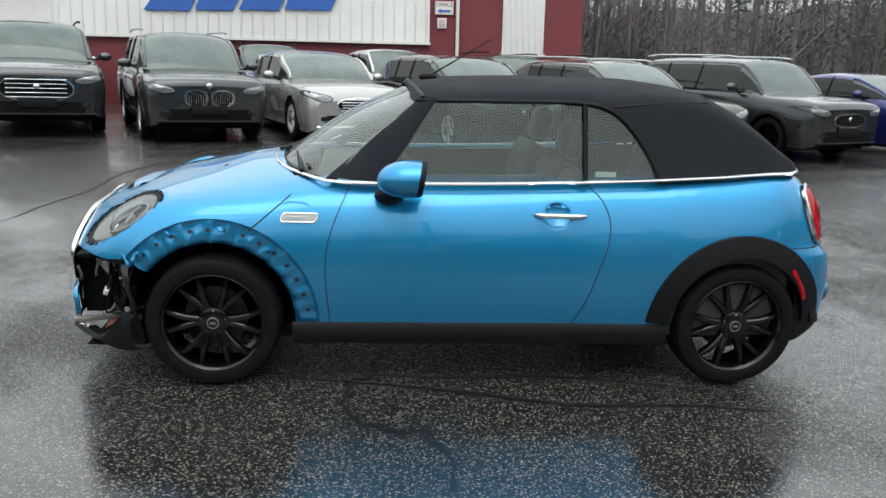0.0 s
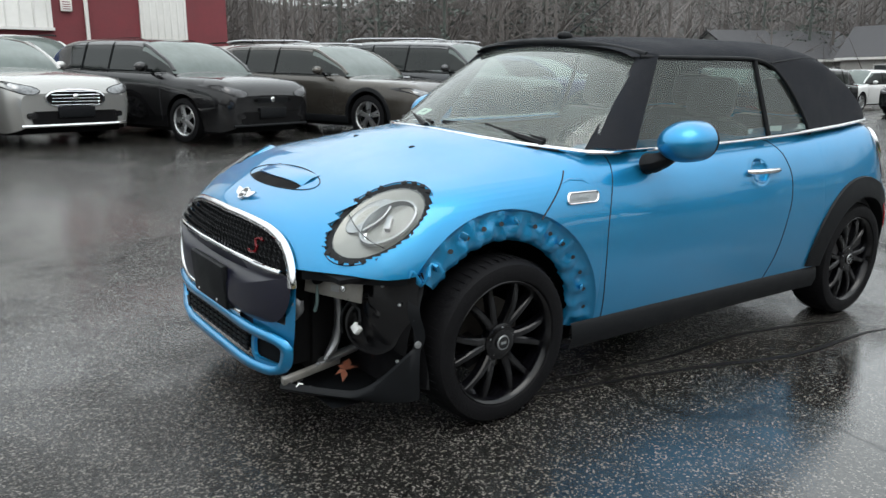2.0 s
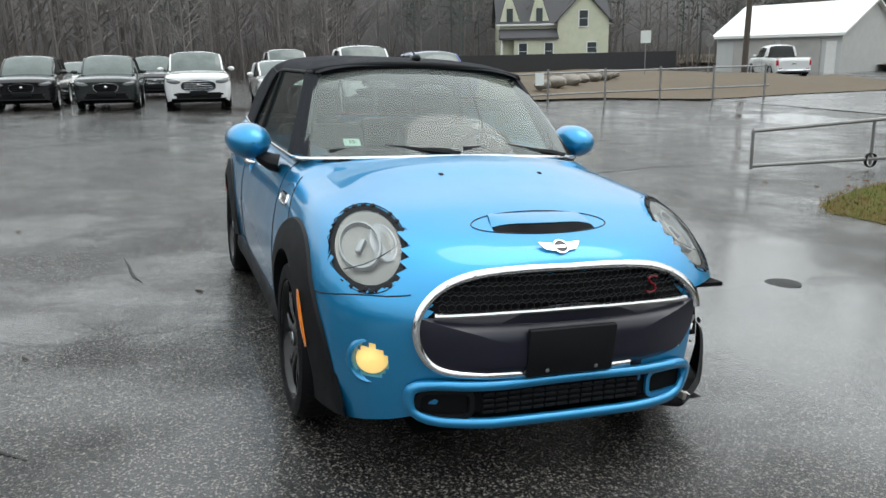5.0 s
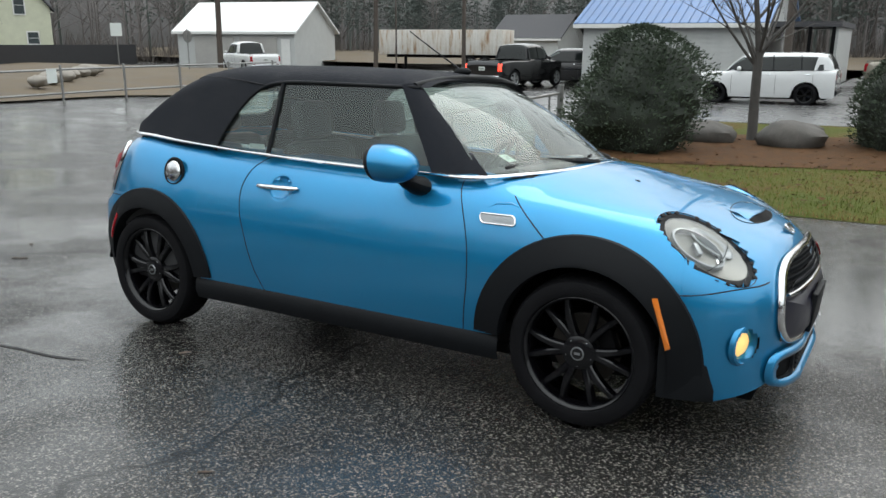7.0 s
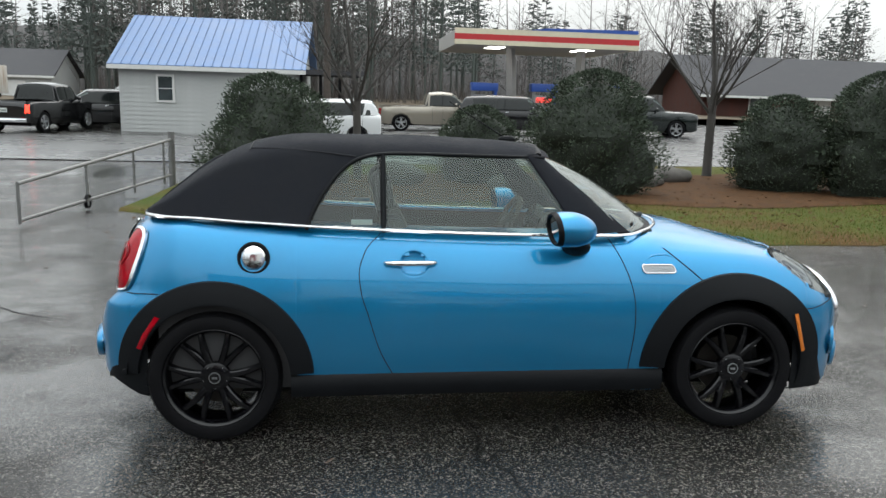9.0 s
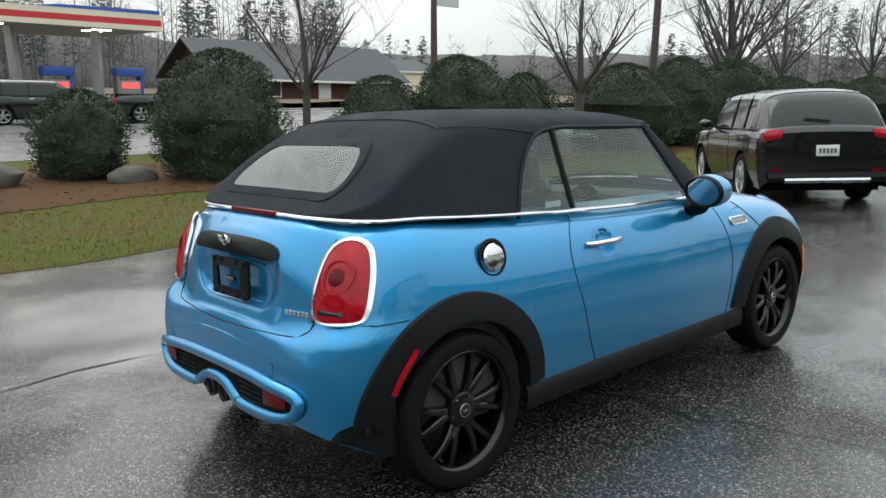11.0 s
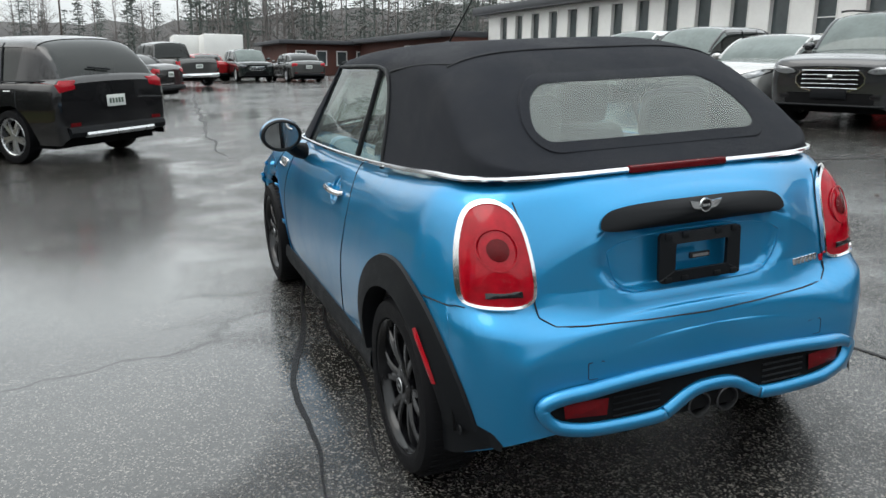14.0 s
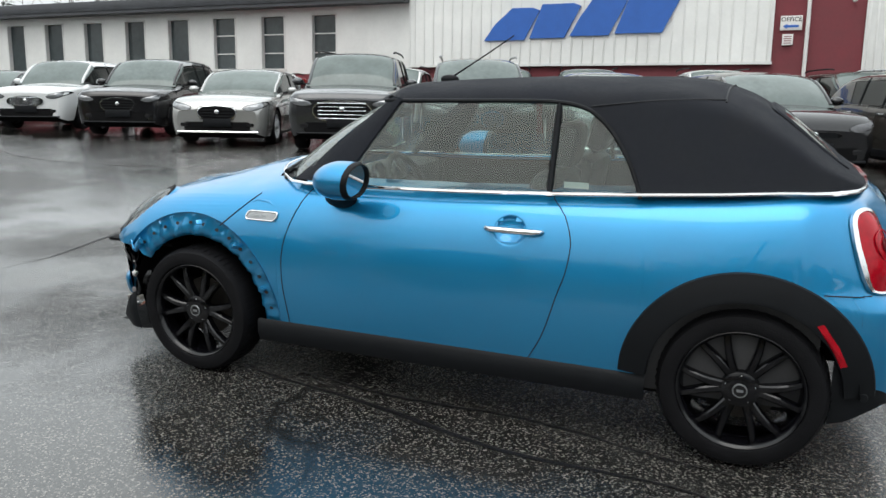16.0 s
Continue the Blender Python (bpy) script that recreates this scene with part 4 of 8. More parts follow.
def soft_top(car):
    rows = []
    for x in np.unique(np.concatenate([np.linspace(-.36, .45, 26), np.linspace(.45, .83, 34), np.linspace(.83, 1.5, 64), np.linspace(1.5, 1.63, 12)])):
        y, z = roof_section(x)
        lo = roof_low(x) if x < .83 else belt_z(x)
        n1 = np.linspace(0, 1, 56)
        arc = np.concatenate([[0], np.cumsum(np.hypot(np.diff(y), np.diff(z)))])
        a0 = float(np.interp(lo, z, arc))
        half = [(float(np.interp(a, arc, y)), float(np.interp(a, arc, z))) for a in a0 + n1 * (arc[-1] - a0)]
        fold = 0.004 * math.sin(x * 9) * step(x, 0.2, 0.9)
        rows.append([Vector((x, -p, q + fold)) for p, q in half] + [Vector((x, p, q + fold)) for p, q in half[-2::-1]])
    canvas = Geo().grid(rows)
    keep = []
    for q in canvas.f:
        c = sum((Vector(canvas.v[i]) for i in q), Vector()) / 4
        hw = .412 * (1.0 - 0.20 * (c.z - 1.208) / .19)
        if not (c.x > 1.05 and (abs(c.y) / hw) ** 5 + (abs(c.z - 1.208) / .096) ** 5 < .9):
            keep.append(q)
    canvas.f = keep
    top = part("soft_top", canvas, M_FABRIC, car, "black canvas soft top, closed", 180)
    for s in (-1, 1):
        pts = [(x, roof_low(x)) for x in np.linspace(-.33, .828, 60)]
        part("window_seal", Geo().tube([Vector((x, s * (roof_at_z(x, z) + .004), z)) for x, z in pts], .009, 8), M_TRIM, top)
        seam = [Vector((x, s * (roof_at_z(x, z) + .002), z)) for x, z in [(.60 + .5 * f, 1.325 + .035 * math.sin(f * 1.8)) for f in np.linspace(0, 1, 16)]]
        part("canvas_seam", Geo().tube(seam, .0035, 6), M_GAP, top)
    cross = [Vector((1.10, y, 0)) for y in np.linspace(-.54, .54, 21)]
    pts = []
    for p in cross:
        yy, zz = roof_section(1.10)
        pts.append(Vector((1.10, p.y, float(np.interp(-abs(p.y), -yy, zz)) + .001)))
    part("canvas_seam", Geo().tube(pts, .0035, 6), M_GAP, top)
    out = [(x, 1.208 + y) for x, y in round_rect(.824, .192, .090, 8)]
    out = [(u * (1.0 - 0.20 * (v - 1.208) / .19), v) for u, v in out]
    part("rear_window", fill_patch(out, roof_back, .006, 6), M_SCREEN, top, "glass rear window with wiper streaks")
    part("window_edge", ring_patch(out, roof_back, .034, .002, .007), M_FABRIC, top)
    head = [Vector((-.345 + .045 * (y / .54) ** 2, y, roof_h(-.33) - .046 * abs(y / .54) ** 2.4)) for y in np.linspace(-.545, .545, 25)]
    part("header_rail", Geo().tube(head, .017, 10), M_TRIM, top)
    part("antenna_base", Geo().ball((-.24, 0, 1.412), .05, .02, .022), M_TRIM, car)
    part("antenna", Geo().tube([(-.23, 0, 1.42), (-.05, 0, 1.53), (.09, 0, 1.62)], [.005, .0035, .003], 8), M_TRIM, car, "thin black raked antenna")


def screen_base(y):
    return Vector((-.985 + .27 * abs(y / .675) ** 2.6, y, .988 - .036 * (y / .675) ** 2))


def screen_top(y):
    return Vector((-.345 + .05 * (y / .53) ** 2, y, 1.362 - .036 * abs(y / .53) ** 2.3))


def windows(car):
    rows = []
    for f in np.linspace(0, 1, 12):
        row = []
        for u in np.linspace(-1, 1, 25):
            p = screen_base(u * .67).lerp(screen_top(u * .525), f)
            b = 0.035 * math.sin(f * math.pi) * (1 - 0.3 * u * u)
            row.append(p + Vector((-0.5 * b, 0, 0.85 * b)))
        rows.append(row)
    ws = part("windscreen", Geo().grid(rows), M_SCREEN, car, "large raked windscreen", 180)
    part("inspection_sticker", Geo().prism(round_rect(.075, .06, .006), 0, .001, Matrix.Translation((-.735, .45, 1.0255)) @ pose(0, 0, 0, 0, -27, 0) @ pose(0, 0, 0, 0, 0, -90)), M_GREEN_LABEL, ws, "pale green windscreen sticker")
    part("sticker_number", words("12", .035, .0006).move(Matrix.Translation((-.7356, .45, 1.0275)) @ pose(0, 0, 0, 0, -27, 0) @ pose(0, 0, 0, 0, 0, -90)), M_DARK, ws)
    part("inner_mirror", Geo().ball((-.50, 0, 1.25), .025, .11, .035), M_GLOSS, ws)
    for s in (-1, 1):
        rows = []
        for f in np.linspace(0, 1, 10):
            row = []
            for u in np.linspace(0, 1, 14):
                x0 = -.505 + .255 * f
                x = x0 + (.452 - x0) * u
                z0, z1 = belt_z(x), roof_low(x) + .004
                z = z0 + (z1 - z0) * f
                row.append((x, s * (window_y(x, z) - .006), z))
            rows.append(row)
        dg = part("door_window", Geo().grid(rows, flip=s > 0), M_DOOR_GLASS, car, "", 180)
        rows = []
        for u in np.linspace(0, 1, 16):
            x = .482 + (.822 - .482) * u
            z0, z1 = belt_z(x), max(roof_low(x), belt_z(x) + .01)
            rows.append([(x, s * (window_y(x, z) - .006), z) for z in np.linspace(z0, z1, 9)])
        qg = part("quarter_window", Geo().grid(rows, flip=s < 0), M_DOOR_GLASS, car, "", 180)
        part("window_label", Geo().box(.52, .62, s * .668 - .001, s * .668 + .001, 1.005, 1.03), M_WHITE, qg, "white label inside the glass")
        bar = [(.468, s * (window_y(.468, z) - .002), z) for z in np.linspace(.972, 1.335, 6)]
        part("window_divider", Geo().tube(bar, .012, 8), M_TRIM, car)
        # windscreen pillar between the screen's edge and the door glass
        rows = []
        for f in np.linspace(0, 1, 12):
            a = screen_base(s * .655).lerp(screen_top(s * .515), f)
            x0 = -.505 + .255 * f
            z = belt_z(x0) + (roof_low(x0) + .01 - belt_z(x0)) * f
            b = Vector((x0 + .012, s * (window_y(x0, z) + .004), z))
            mid = a.lerp(b, .5) + Vector((-.010, s * .012, .010))
            a2 = a + Vector((-.012, 0, .012))
            rows.append([a + Vector((.02, -s * .02, -.015)), a2, a2.lerp(mid, .6) + Vector((-.004, s * .006, .004)), mid, mid.lerp(b, .6) + Vector((0, s * .004, .002)), b, b + Vector((.01, -s * .03, -.01))])
        part("windscreen_pillar", Geo().grid(rows, flip=s > 0), M_FABRIC, car, "black windscreen pillar", 60)
    for k, (y0, y1) in enumerate(((-.52, .0), (.06, .56))):
        a, b = screen_base(y0) + Vector((.02, 0, .022)), screen_base(y1) + Vector((.034, 0, .030))
        pts = [a.lerp(b, f) + Vector((0, 0, .012 * math.sin(f * 3.14))) for f in np.linspace(0, 1, 9)]
        w = part("wiper", Geo().tube(pts, .009, 6), M_TRIM, car, "black wiper lying on the screen")
        part("wiper_arm", Geo().tube([screen_base(y0 - .02) + Vector((-.03, 0, .012)), a.lerp(b, .55) + Vector((-.01, 0, .022))], [.014, .008], 6), M_TRIM, w)
    rows = [[screen_base(y) + Vector((-.012, 0, -.012)), screen_base(y) + Vector((-.05, 0, -.004)), screen_base(y) + Vector((.05, 0, .012))] for y in np.linspace(-.6, .6, 25)]
    part("cowl", Geo().grid(rows), M_TRIM, car)


def chrome_belt(car):
    for s in (-1, 1):
        pts = [screen_base(s * y) + Vector((-.045 + .03 * (y / .66) ** 4, s * .012 * (y / .66) ** 2, .002)) for y in np.linspace(0, .66, 14)]
        pts += [Vector((x, s * (roof_b(x) + .010), belt_z(x))) for x in np.linspace(-.66, 1.5, 50)]
        pts += [Vector((x, s * (roof_b(x) + .008), belt_z(x) + .002)) for x in np.linspace(1.52, 1.625, 10)]
        pts += [Vector((1.634, s * y, 1.046)) for y in (.25, .18)]
        part("chrome_strip", Geo().tube(pts, .0085, 8), M_CHROME, car, "thin chrome waist strip")
    part("high_brake_lamp", Geo().box(-.012, .012, -.178, .178, -.011, .011, .005).move(Matrix.Translation((1.634, 0, 1.047))), M_RED_DARK, car, "slim dark red brake lamp")


def cabin(car):
    g = Geo().box(-1.0, 1.52, -.70, .70, .21, .26)
    part("floor_pan", g, M_DARK, car)
    for s in (-1, 1):
        rows = [[(x, s * (min(side_y(x, z), .80) - .035), z) for z in np.linspace(.24, belt_z(x) - .012, 10)] for x in np.linspace(-.84, 1.5, 30)]
        part("inner_lining", Geo().grid(rows, flip=s < 0), M_CABIN, car)
    part("bulkhead", Geo().box(-.90, -.86, -.60, .60, .25, .86), M_DARK, car)
    part("rear_bulkhead", Geo().box(1.20, 1.5, -.64, .64, .25, .99), M_CABIN, car)
    dash = part("dashboard", Geo().box(-.82, -.50, -.60, .60, .78, .95, .05), M_CABIN, car)
    part("instrument", Geo().lathe([(.085, 0), (.085, .05), (.07, .06)], 24, Matrix.Translation((-.50, -.34, .93)) @ pose(0, 0, 0, 0, 65)), M_GLOSS, dash)
    part("centre_display", Geo().lathe([(.12, 0), (.12, .03), (.1, .04), (.001, .04)], 32, Matrix.Translation((-.52, 0, .87)) @ pose(0, 0, 0, 0, 80)), M_GLOSS, dash)
    m = Matrix.Translation((-.30, -.34, .90)) @ pose(0, 0, 0, 0, 62)
    ring = [m @ Vector((.18 * math.cos(a), .18 * math.sin(a), 0)) for a in np.linspace(0, 2 * math.pi, 33)]
    wheel_ = part("steering_wheel", Geo().tube(ring, .016, 8), M_CABIN, car)
    part("wheel_boss", Geo().lathe([(.07, -.02), (.07, .015), (.05, .025), (.001, .028)], 20, m), M_CABIN, wheel_)
    for a in (0, 90, 180):
        part("wheel_spoke", Geo().box(.05, .17, -.02, .02, -.008, .008, .006).move(m @ pose(0, 0, 0, 0, 0, a)), M_CABIN, wheel_)
    for x, y, w in ((.12, -.36, .25), (.12, .36, .25), (.86, -.30, .25), (.86, .30, .25)):
        seat = part("seat", Geo().box(x - .30, x + .2, y - w, y + w, .36, .54, .06), M_SEAT, car, "grey leather seat")
        back = Geo().box(-.07, .07, -w, w, 0, .58, .06).move(Matrix.Translation((x + .17, y, .48)) @ pose(0, 0, 0, 0, 14))
        part("backrest", back, M_SEAT, seat)
        rest = Geo().box(-.05, .05, -.13, .13, 0, .20, .045).move(Matrix.Translation((x + .33, y, 1.05)) @ pose(0, 0, 0, 0, 10))
        part("headrest", rest, M_SEAT, seat)


def mirrors(car):
    for s in (-1, 1):
        c = Vector((-.385, s * .862, 1.006))
        turn = Matrix.Translation(c) @ pose(0, 0, 0, 0, 0, s * 4)
        ring = np.linspace(0, 2 * math.pi, 32, endpoint=False)

        def row(x, k):
            return [turn @ Vector((x + .012 * k * math.sin(a), .103 * k * math.cos(a), .083 * k * math.sin(a))) for a in ring]

        nose = [row(-.13 * math.cos(a), math.sin(a)) for a in np.linspace(.03, math.pi / 2, 12)]
        sh = part("mirror_shell", Geo().grid(nose + [row(.018, 1.0), row(.040, .995), row(.056, .978)], around=True), M_BLUE, car, "light blue mirror shell on a black foot", 180)
        part("mirror_housing", Geo().grid([row(.056, .978), row(.072, .945), row(.081, .88), row(.079, .82), row(.066, .79)], around=True), M_TRIM, sh, "black rear of the mirror")
        part("mirror_glass", Geo().grid([row(.069, .82), row(.070, .5), row(.070, .02)], around=True), M_MIRROR, sh)
        foot = Geo().tube([(-.455, s * .735, .905), (-.45, s * .765, .912), (-.425, s * .80, .93), (-.405, s * .825, .955)], [.070, .066, .052, .044], 14, flat=.62)
        part("mirror_foot", foot, M_TRIM, sh)


def side_trim(car):
    for s in (-1, 1):
        # shut lines
        fz = np.linspace(.955, .305, 26)
        part("door_gap", line_on_side([(-.625 - .115 * math.sin(min(1, max(0, (.955 - z) / .36)) * 1.5708) + .02 * step(z, .55, .3), z) for z in fz], s), M_GAP, car)
        rz = np.linspace(.985, .305, 26)
        part("door_gap", line_on_side([(door_rear(z), z) for z in rz], s), M_GAP, car)
        part("bonnet_gap", line_on_side([(-.83 - (.955 - z) * 1.18, z) for z in np.linspace(.895, .742, 12)], s, .003), M_GAP, car)
        # handle
        dish = [[on_side(.328 + .072 * f * math.cos(a), .832 + .062 * f * math.sin(a), s, .0012 if f > .9 else -.026 * (1 - (f / .9) ** 2) ** .6) for a in np.linspace(0, 2 * math.pi, 36, endpoint=False)] for f in (1.22, 1.1, 1.0, .9, .85, .75, .6, .4, .2, .01)]
        cup = part("handle_cup", Geo().grid(dish, around=True, flip=s > 0), M_BLUE, car, "", 180)
        hp = [on_side(x, .838, s, o) for x, o in ((.222, .004), (.232, .02), (.26, .032), (.34, .036), (.42, .032), (.455, .02), (.465, .004))]
        part("door_handle", Geo().tube(hp, [.008, .011, .0125, .013, .0125, .011, .008], 10), M_CHROME, cup, "chrome door handle")
        # vent behind the arch
        place = lambda x, z, o: on_side(x, z, s, o)
        vent = [(-.858 + a + b * .35, .803 + b) for a, b in round_rect(.160, .038, .015, 5)]
        v = part("side_vent", ring_patch(vent, place, .006, .001, .008), M_CHROME, car, "chrome side vent with a clear repeater", 180)
        part("vent_plate", fill_patch(vent, place, .004, 4), M_METAL, v)
        part("vent_slot", fill_patch([(-.874 + a + b * .35, .803 + b) for a, b in round_rect(.098, .018, .008, 4)], place, .0075, 3, .003), M_LENS, v)
        crease = [(-.80 + .0, .842), (-.835, .862), (-.90, .866), (-.95, .852)]
        part("vent_crease", Geo().tube([on_side(x, z, s, -.002) for x, z in crease], [.002, .006, .006, .002], 6), M_BLUE, v)
        # sill
        rows = [[(x, s * (side_y(x, .30) + o), z) for o, z in ((.002, .312), (.012, .30), (.016, .25), (.0, .205), (-.06, .19))] for x in np.linspace(-.89, .90, 24)]
        part("sill", Geo().grid(rows, flip=s < 0), M_TRIM, car, "black plastic sill")
        # arches
        cladding(AXLE_R, s, .345, .455, 3, 178, "rear_arch_trim", car, .013)
        cr = [(1.570, .448), (1.592, .455), (1.560, .520), (1.500, .606), (1.478, .598), (1.535, .515)]
        part("rear_reflector", fill_patch(cr, lambda x, z, o: on_side(x, z, s, o), .026, 4, .005), M_RED, car, "red side reflector")
        if s > 0:
            cladding(AXLE_F, s, .350, .474, 2, 196, "front_arch_trim", car, .012)
            part("front_marker", fill_patch([(-1.532, .585), (-1.553, .588), (-1.610, .40), (-1.592, .39)], lambda x, z, o: on_side(x, z, s, o), .029, 3, .004), M_AMBER, car, "amber side marker")
            rows = [[(x, s * (side_y(x, .3) + o), z) for o, z in ((.006, max(.235, .44 - 3.4 * max(0, -1.698 - x))), (.012, max(.225, .34 - 1.6 * max(0, -1.66 - x))), (.0, .19), (-.08, .17))] for x in np.linspace(-1.76, -1.56, 14)]
            part("lower_corner_trim", Geo().grid(rows, flip=s < 0), M_TRIM, car)
        rows = [[(x, s * (side_y(x, .3) + o), z) for o, z in ((.006, .455 - 1.65 * max(0, x - 1.665)), (.012, .36 - .55 * max(0, x - 1.62)), (.002, car_zb(x) + .004), (-.06, car_zb(x) - .006))] for x in np.linspace(1.55, 1.756, 16)]
        part("lower_corner_trim", Geo().grid(rows, flip=s < 0), M_TRIM, car)
        # wheel wells and wheels
        for ax in (AXLE_F, AXLE_R):
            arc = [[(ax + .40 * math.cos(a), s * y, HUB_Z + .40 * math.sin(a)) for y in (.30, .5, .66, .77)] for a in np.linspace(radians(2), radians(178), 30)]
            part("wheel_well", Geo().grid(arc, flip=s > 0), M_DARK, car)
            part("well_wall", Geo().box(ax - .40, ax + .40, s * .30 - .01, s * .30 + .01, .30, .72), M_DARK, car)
            wheel(car, ax, s * .812, s)
    part("fuel_ring", Geo().lathe([(.074, -.004), (.074, .004), (.066, .006), (.058, -.004), (.05, -.006)], 36, Matrix.Translation(on_side(1.062, .865, 1, .006)) @ pose(0, 0, 0, -81)), M_TRIM, car)
    part("fuel_cap", Geo().lathe([(.054, -.006), (.054, .01), (.047, .018), (.02, .022), (.001, .022)], 32, Matrix.Translation(on_side(1.062, .865, 1, .006)) @ pose(0, 0, 0, -81)), M_CHROME, car, "round chrome fuel cap")


def front_end(car):
    part("bumper_face", face_cap(True), M_NAVY, car)
    fine = GRILLE
    ring = ring_patch(fine, front_place, .024, .008, .016)
    gone = lambda p: p[1] < -.36 and p[2] < .535
    whole = [q for q in ring.f if not gone(ring.v[q[0]])]
    stub = ring_patch(fine, front_place, .036, .000, .012)
    stub.f = [q for q in stub.f if stub.v[q[0]][1] < -.22 and stub.v[q[0]][2] < .50]
    stub.v = [(x + .02 + .006 * math.sin(z * 90 + y * 40), y - .008 * step(z, .40, .5), z - .006) for x, y, z in stub.v]
    ring.f = [q for q in whole if not (ring.v[q[0]][1] < -.22 and ring.v[q[0]][2] < .45)]
    g = part("grille_ring", ring, M_CHROME, car, "chrome grille surround, broken at one corner", 180)
    part("broken_carrier", stub, M_METAL, g, "torn grey piece of the grille carrier", 60)
    part("grille_panel", fill_patch([(y * .985, z) for y, z in fine if z < .572], front_place, .012, 8, .03), M_NAVY, car, "bare dark bumper panel with missing cover")
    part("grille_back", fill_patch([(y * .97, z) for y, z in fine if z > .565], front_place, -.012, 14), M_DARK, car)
    for r in range(4):
        z = .60 + r * .026
        for k in range(-18, 19):
            y = k * .026 + (r % 2) * .013
            lim = .46 - .25 * max(0, (z - .62) / .08) ** 2
            if abs(y) > lim:
                continue
            p, n = on_end(y, z, True, .016)
            hexa = [p + Vector((0, .0145 * math.cos(a), .0135 * math.sin(a))) for a in np.linspace(math.pi / 2, math.pi * 2.5, 7)]
            part("grille_cell", Geo().tube(hexa, .0022, 4, False), M_TRIM, g)
    bar = [Vector((end_x(max(abs(y), .12), .60, True) - .024, y, .588 - .006 * (y / .45) ** 2)) for y in np.linspace(-.47, .47, 30)]
    part("grille_bar", Geo().tube(bar, .0085, 8), M_CHROME, car, "slim chrome grille bar")
    pts = [on_end(-.31 + dy, .63 + dz, True, .028)[0] for dy, dz in ((-.026, .022), (-.005, .026), (.015, .02), (.008, .008), (-.01, -.002), (-.008, -.016), (.012, -.02), (.032, -.016))]
    part("grille_badge", Geo().tube(pts, .0048, 6), M_RED_DARK, g, "small red emblem edged in chrome")
    # number plate carrier, empty
    p = Vector((-2.012, .012, .452))
    carrier = part("plate_carrier", Geo().box(-.012, .012, -.16, .16, -.083, .083, .006).move(Matrix.Translation(p) @ pose(0, 0, 0, 0, -6)), M_TRIM, car, "empty black plate carrier")
    for y in (-.09, .09):
        for z in (-.06, .06):
            part("carrier_screw", Geo().lathe([(.007, 0), (.006, .003), (.001, .004)], 10, Matrix.Translation(p + Vector((-.013, y, z))) @ pose(0, 0, 0, 0, -90)), M_METAL, carrier)
    # lower intake with its blue frame
    bp = lambda y, z, o: Vector((min(end_x(y, z, True), -1.90 + .5 * max(0, abs(y) - .42)) - o, y, z))
    # a black sheet on the skin draws the shade inside the intake
    part("intake_shade", fill_patch([(y + .02, .292 + z) for y, z in round_rect(1.0, .12, .04)], bp, .004, 5), M_DARK, car)
    ifr = smooth_loop([(-.50, .345), (-.30, .345), (0, .35), (.30, .345), (.53, .36), (.55, .30), (.52, .235), (.33, .218), (0, .212), (-.30, .213), (-.46, .222), (-.50, .28)], 2)
    part("intake_frame", ring_patch(ifr, bp, .032, .012, .022), M_BLUE, car, "light blue lower intake frame, snapped at one end", 180)
    for z in (.255, .275, .295, .315):
        for k in range(13):
            y = -.27 + k * .045 + (.02 if int(z * 1000) % 40 else 0)
            part("intake_slat", Geo().box(-.006, .006, -.02, .02, -.006, .006, .002).move(Matrix.Translation(bp(y, z, .012))), M_TRIM, car)
    for y in (-.40, .43):
        part("duct", ring_patch([(y + a, .285 + b) for a, b in round_rect(.17, .09, .03)], bp, .02, .008, .012), M_TRIM if y > 0 else M_BLUE, car)
    # fog lamp on the whole side
    m = fog_frame()
    fog = part("fog_lamp_cup", Geo().lathe([(.086, -.014), (.079, .002), (.071, .005), (.061, -.004), (.056, -.02), (.05, -.035)], 36, m), M_BLUE, car)
    part("fog_lamp", Geo().lathe([(.054, -.026), (.04, -.012), (.001, -.006)], 28, m), M_FOG_LIT, fog, "lit yellow fog lamp")
    # bumper line
    part("bumper_gap", Geo().tube([on_side(x, .60 + .03 * step(-x, 1.62, 1.85), 1, .0005) for x in np.linspace(-1.62, -1.86, 12)] + [on_end(y, .63 + .01 * step(-y, -.6, -.5), True, .0005)[0] for y in (.6, .56, .53)], .0026, 6), M_GAP, car)
    # bonnet scoop, nozzles, emblem
    lip = [on_top(-1.735 - .022 * (1 - (y / .195) ** 2), y, .018 * (1 - abs(y / .195) ** 4)) for y in np.linspace(-.195, .195, 25)]
    base_f = [on_top(-1.768 - .028 * (1 - (y / .195) ** 2), y, .001) for y in np.linspace(-.195, .195, 25)]
    base_r = [on_top(-1.645, y * .9, .0) for y in np.linspace(-.195, .195, 25)]
    sc = part("bonnet_scoop", Geo().grid([lip, [a.lerp(b, .5) + Vector((0, 0, .008)) for a, b in zip(lip, base_r)], base_r], flip=True), M_BLUE, car, "raised air scoop on the bonnet", 180)
    # black face across the mouth, coloured for the shade within
    part("scoop_mouth", Geo().grid([base_f, [a.lerp(b, .9) for a, b in zip(base_f, lip)]], flip=True), M_DARK, sc)
    part("scoop_gap", Geo().tube([on_top(-1.715 - .075 * math.cos(a), .262 * math.sin(a), .0005) for a in np.linspace(0, 2 * math.pi, 48)], .0022, 5), M_GAP, car)
    for s in (-1, 1):
        part("washer_nozzle", Geo().ball(on_top(-1.26, s * .215, .004), .018, .013, .008, 10, 6), M_TRIM, car)
    emblem(car, Matrix.Translation(on_top(-1.875, 0, .006)) @ pose(0, 0, 0, 0, -42, 0) @ pose(0, 0, 0, 0, 0, -90), .155)
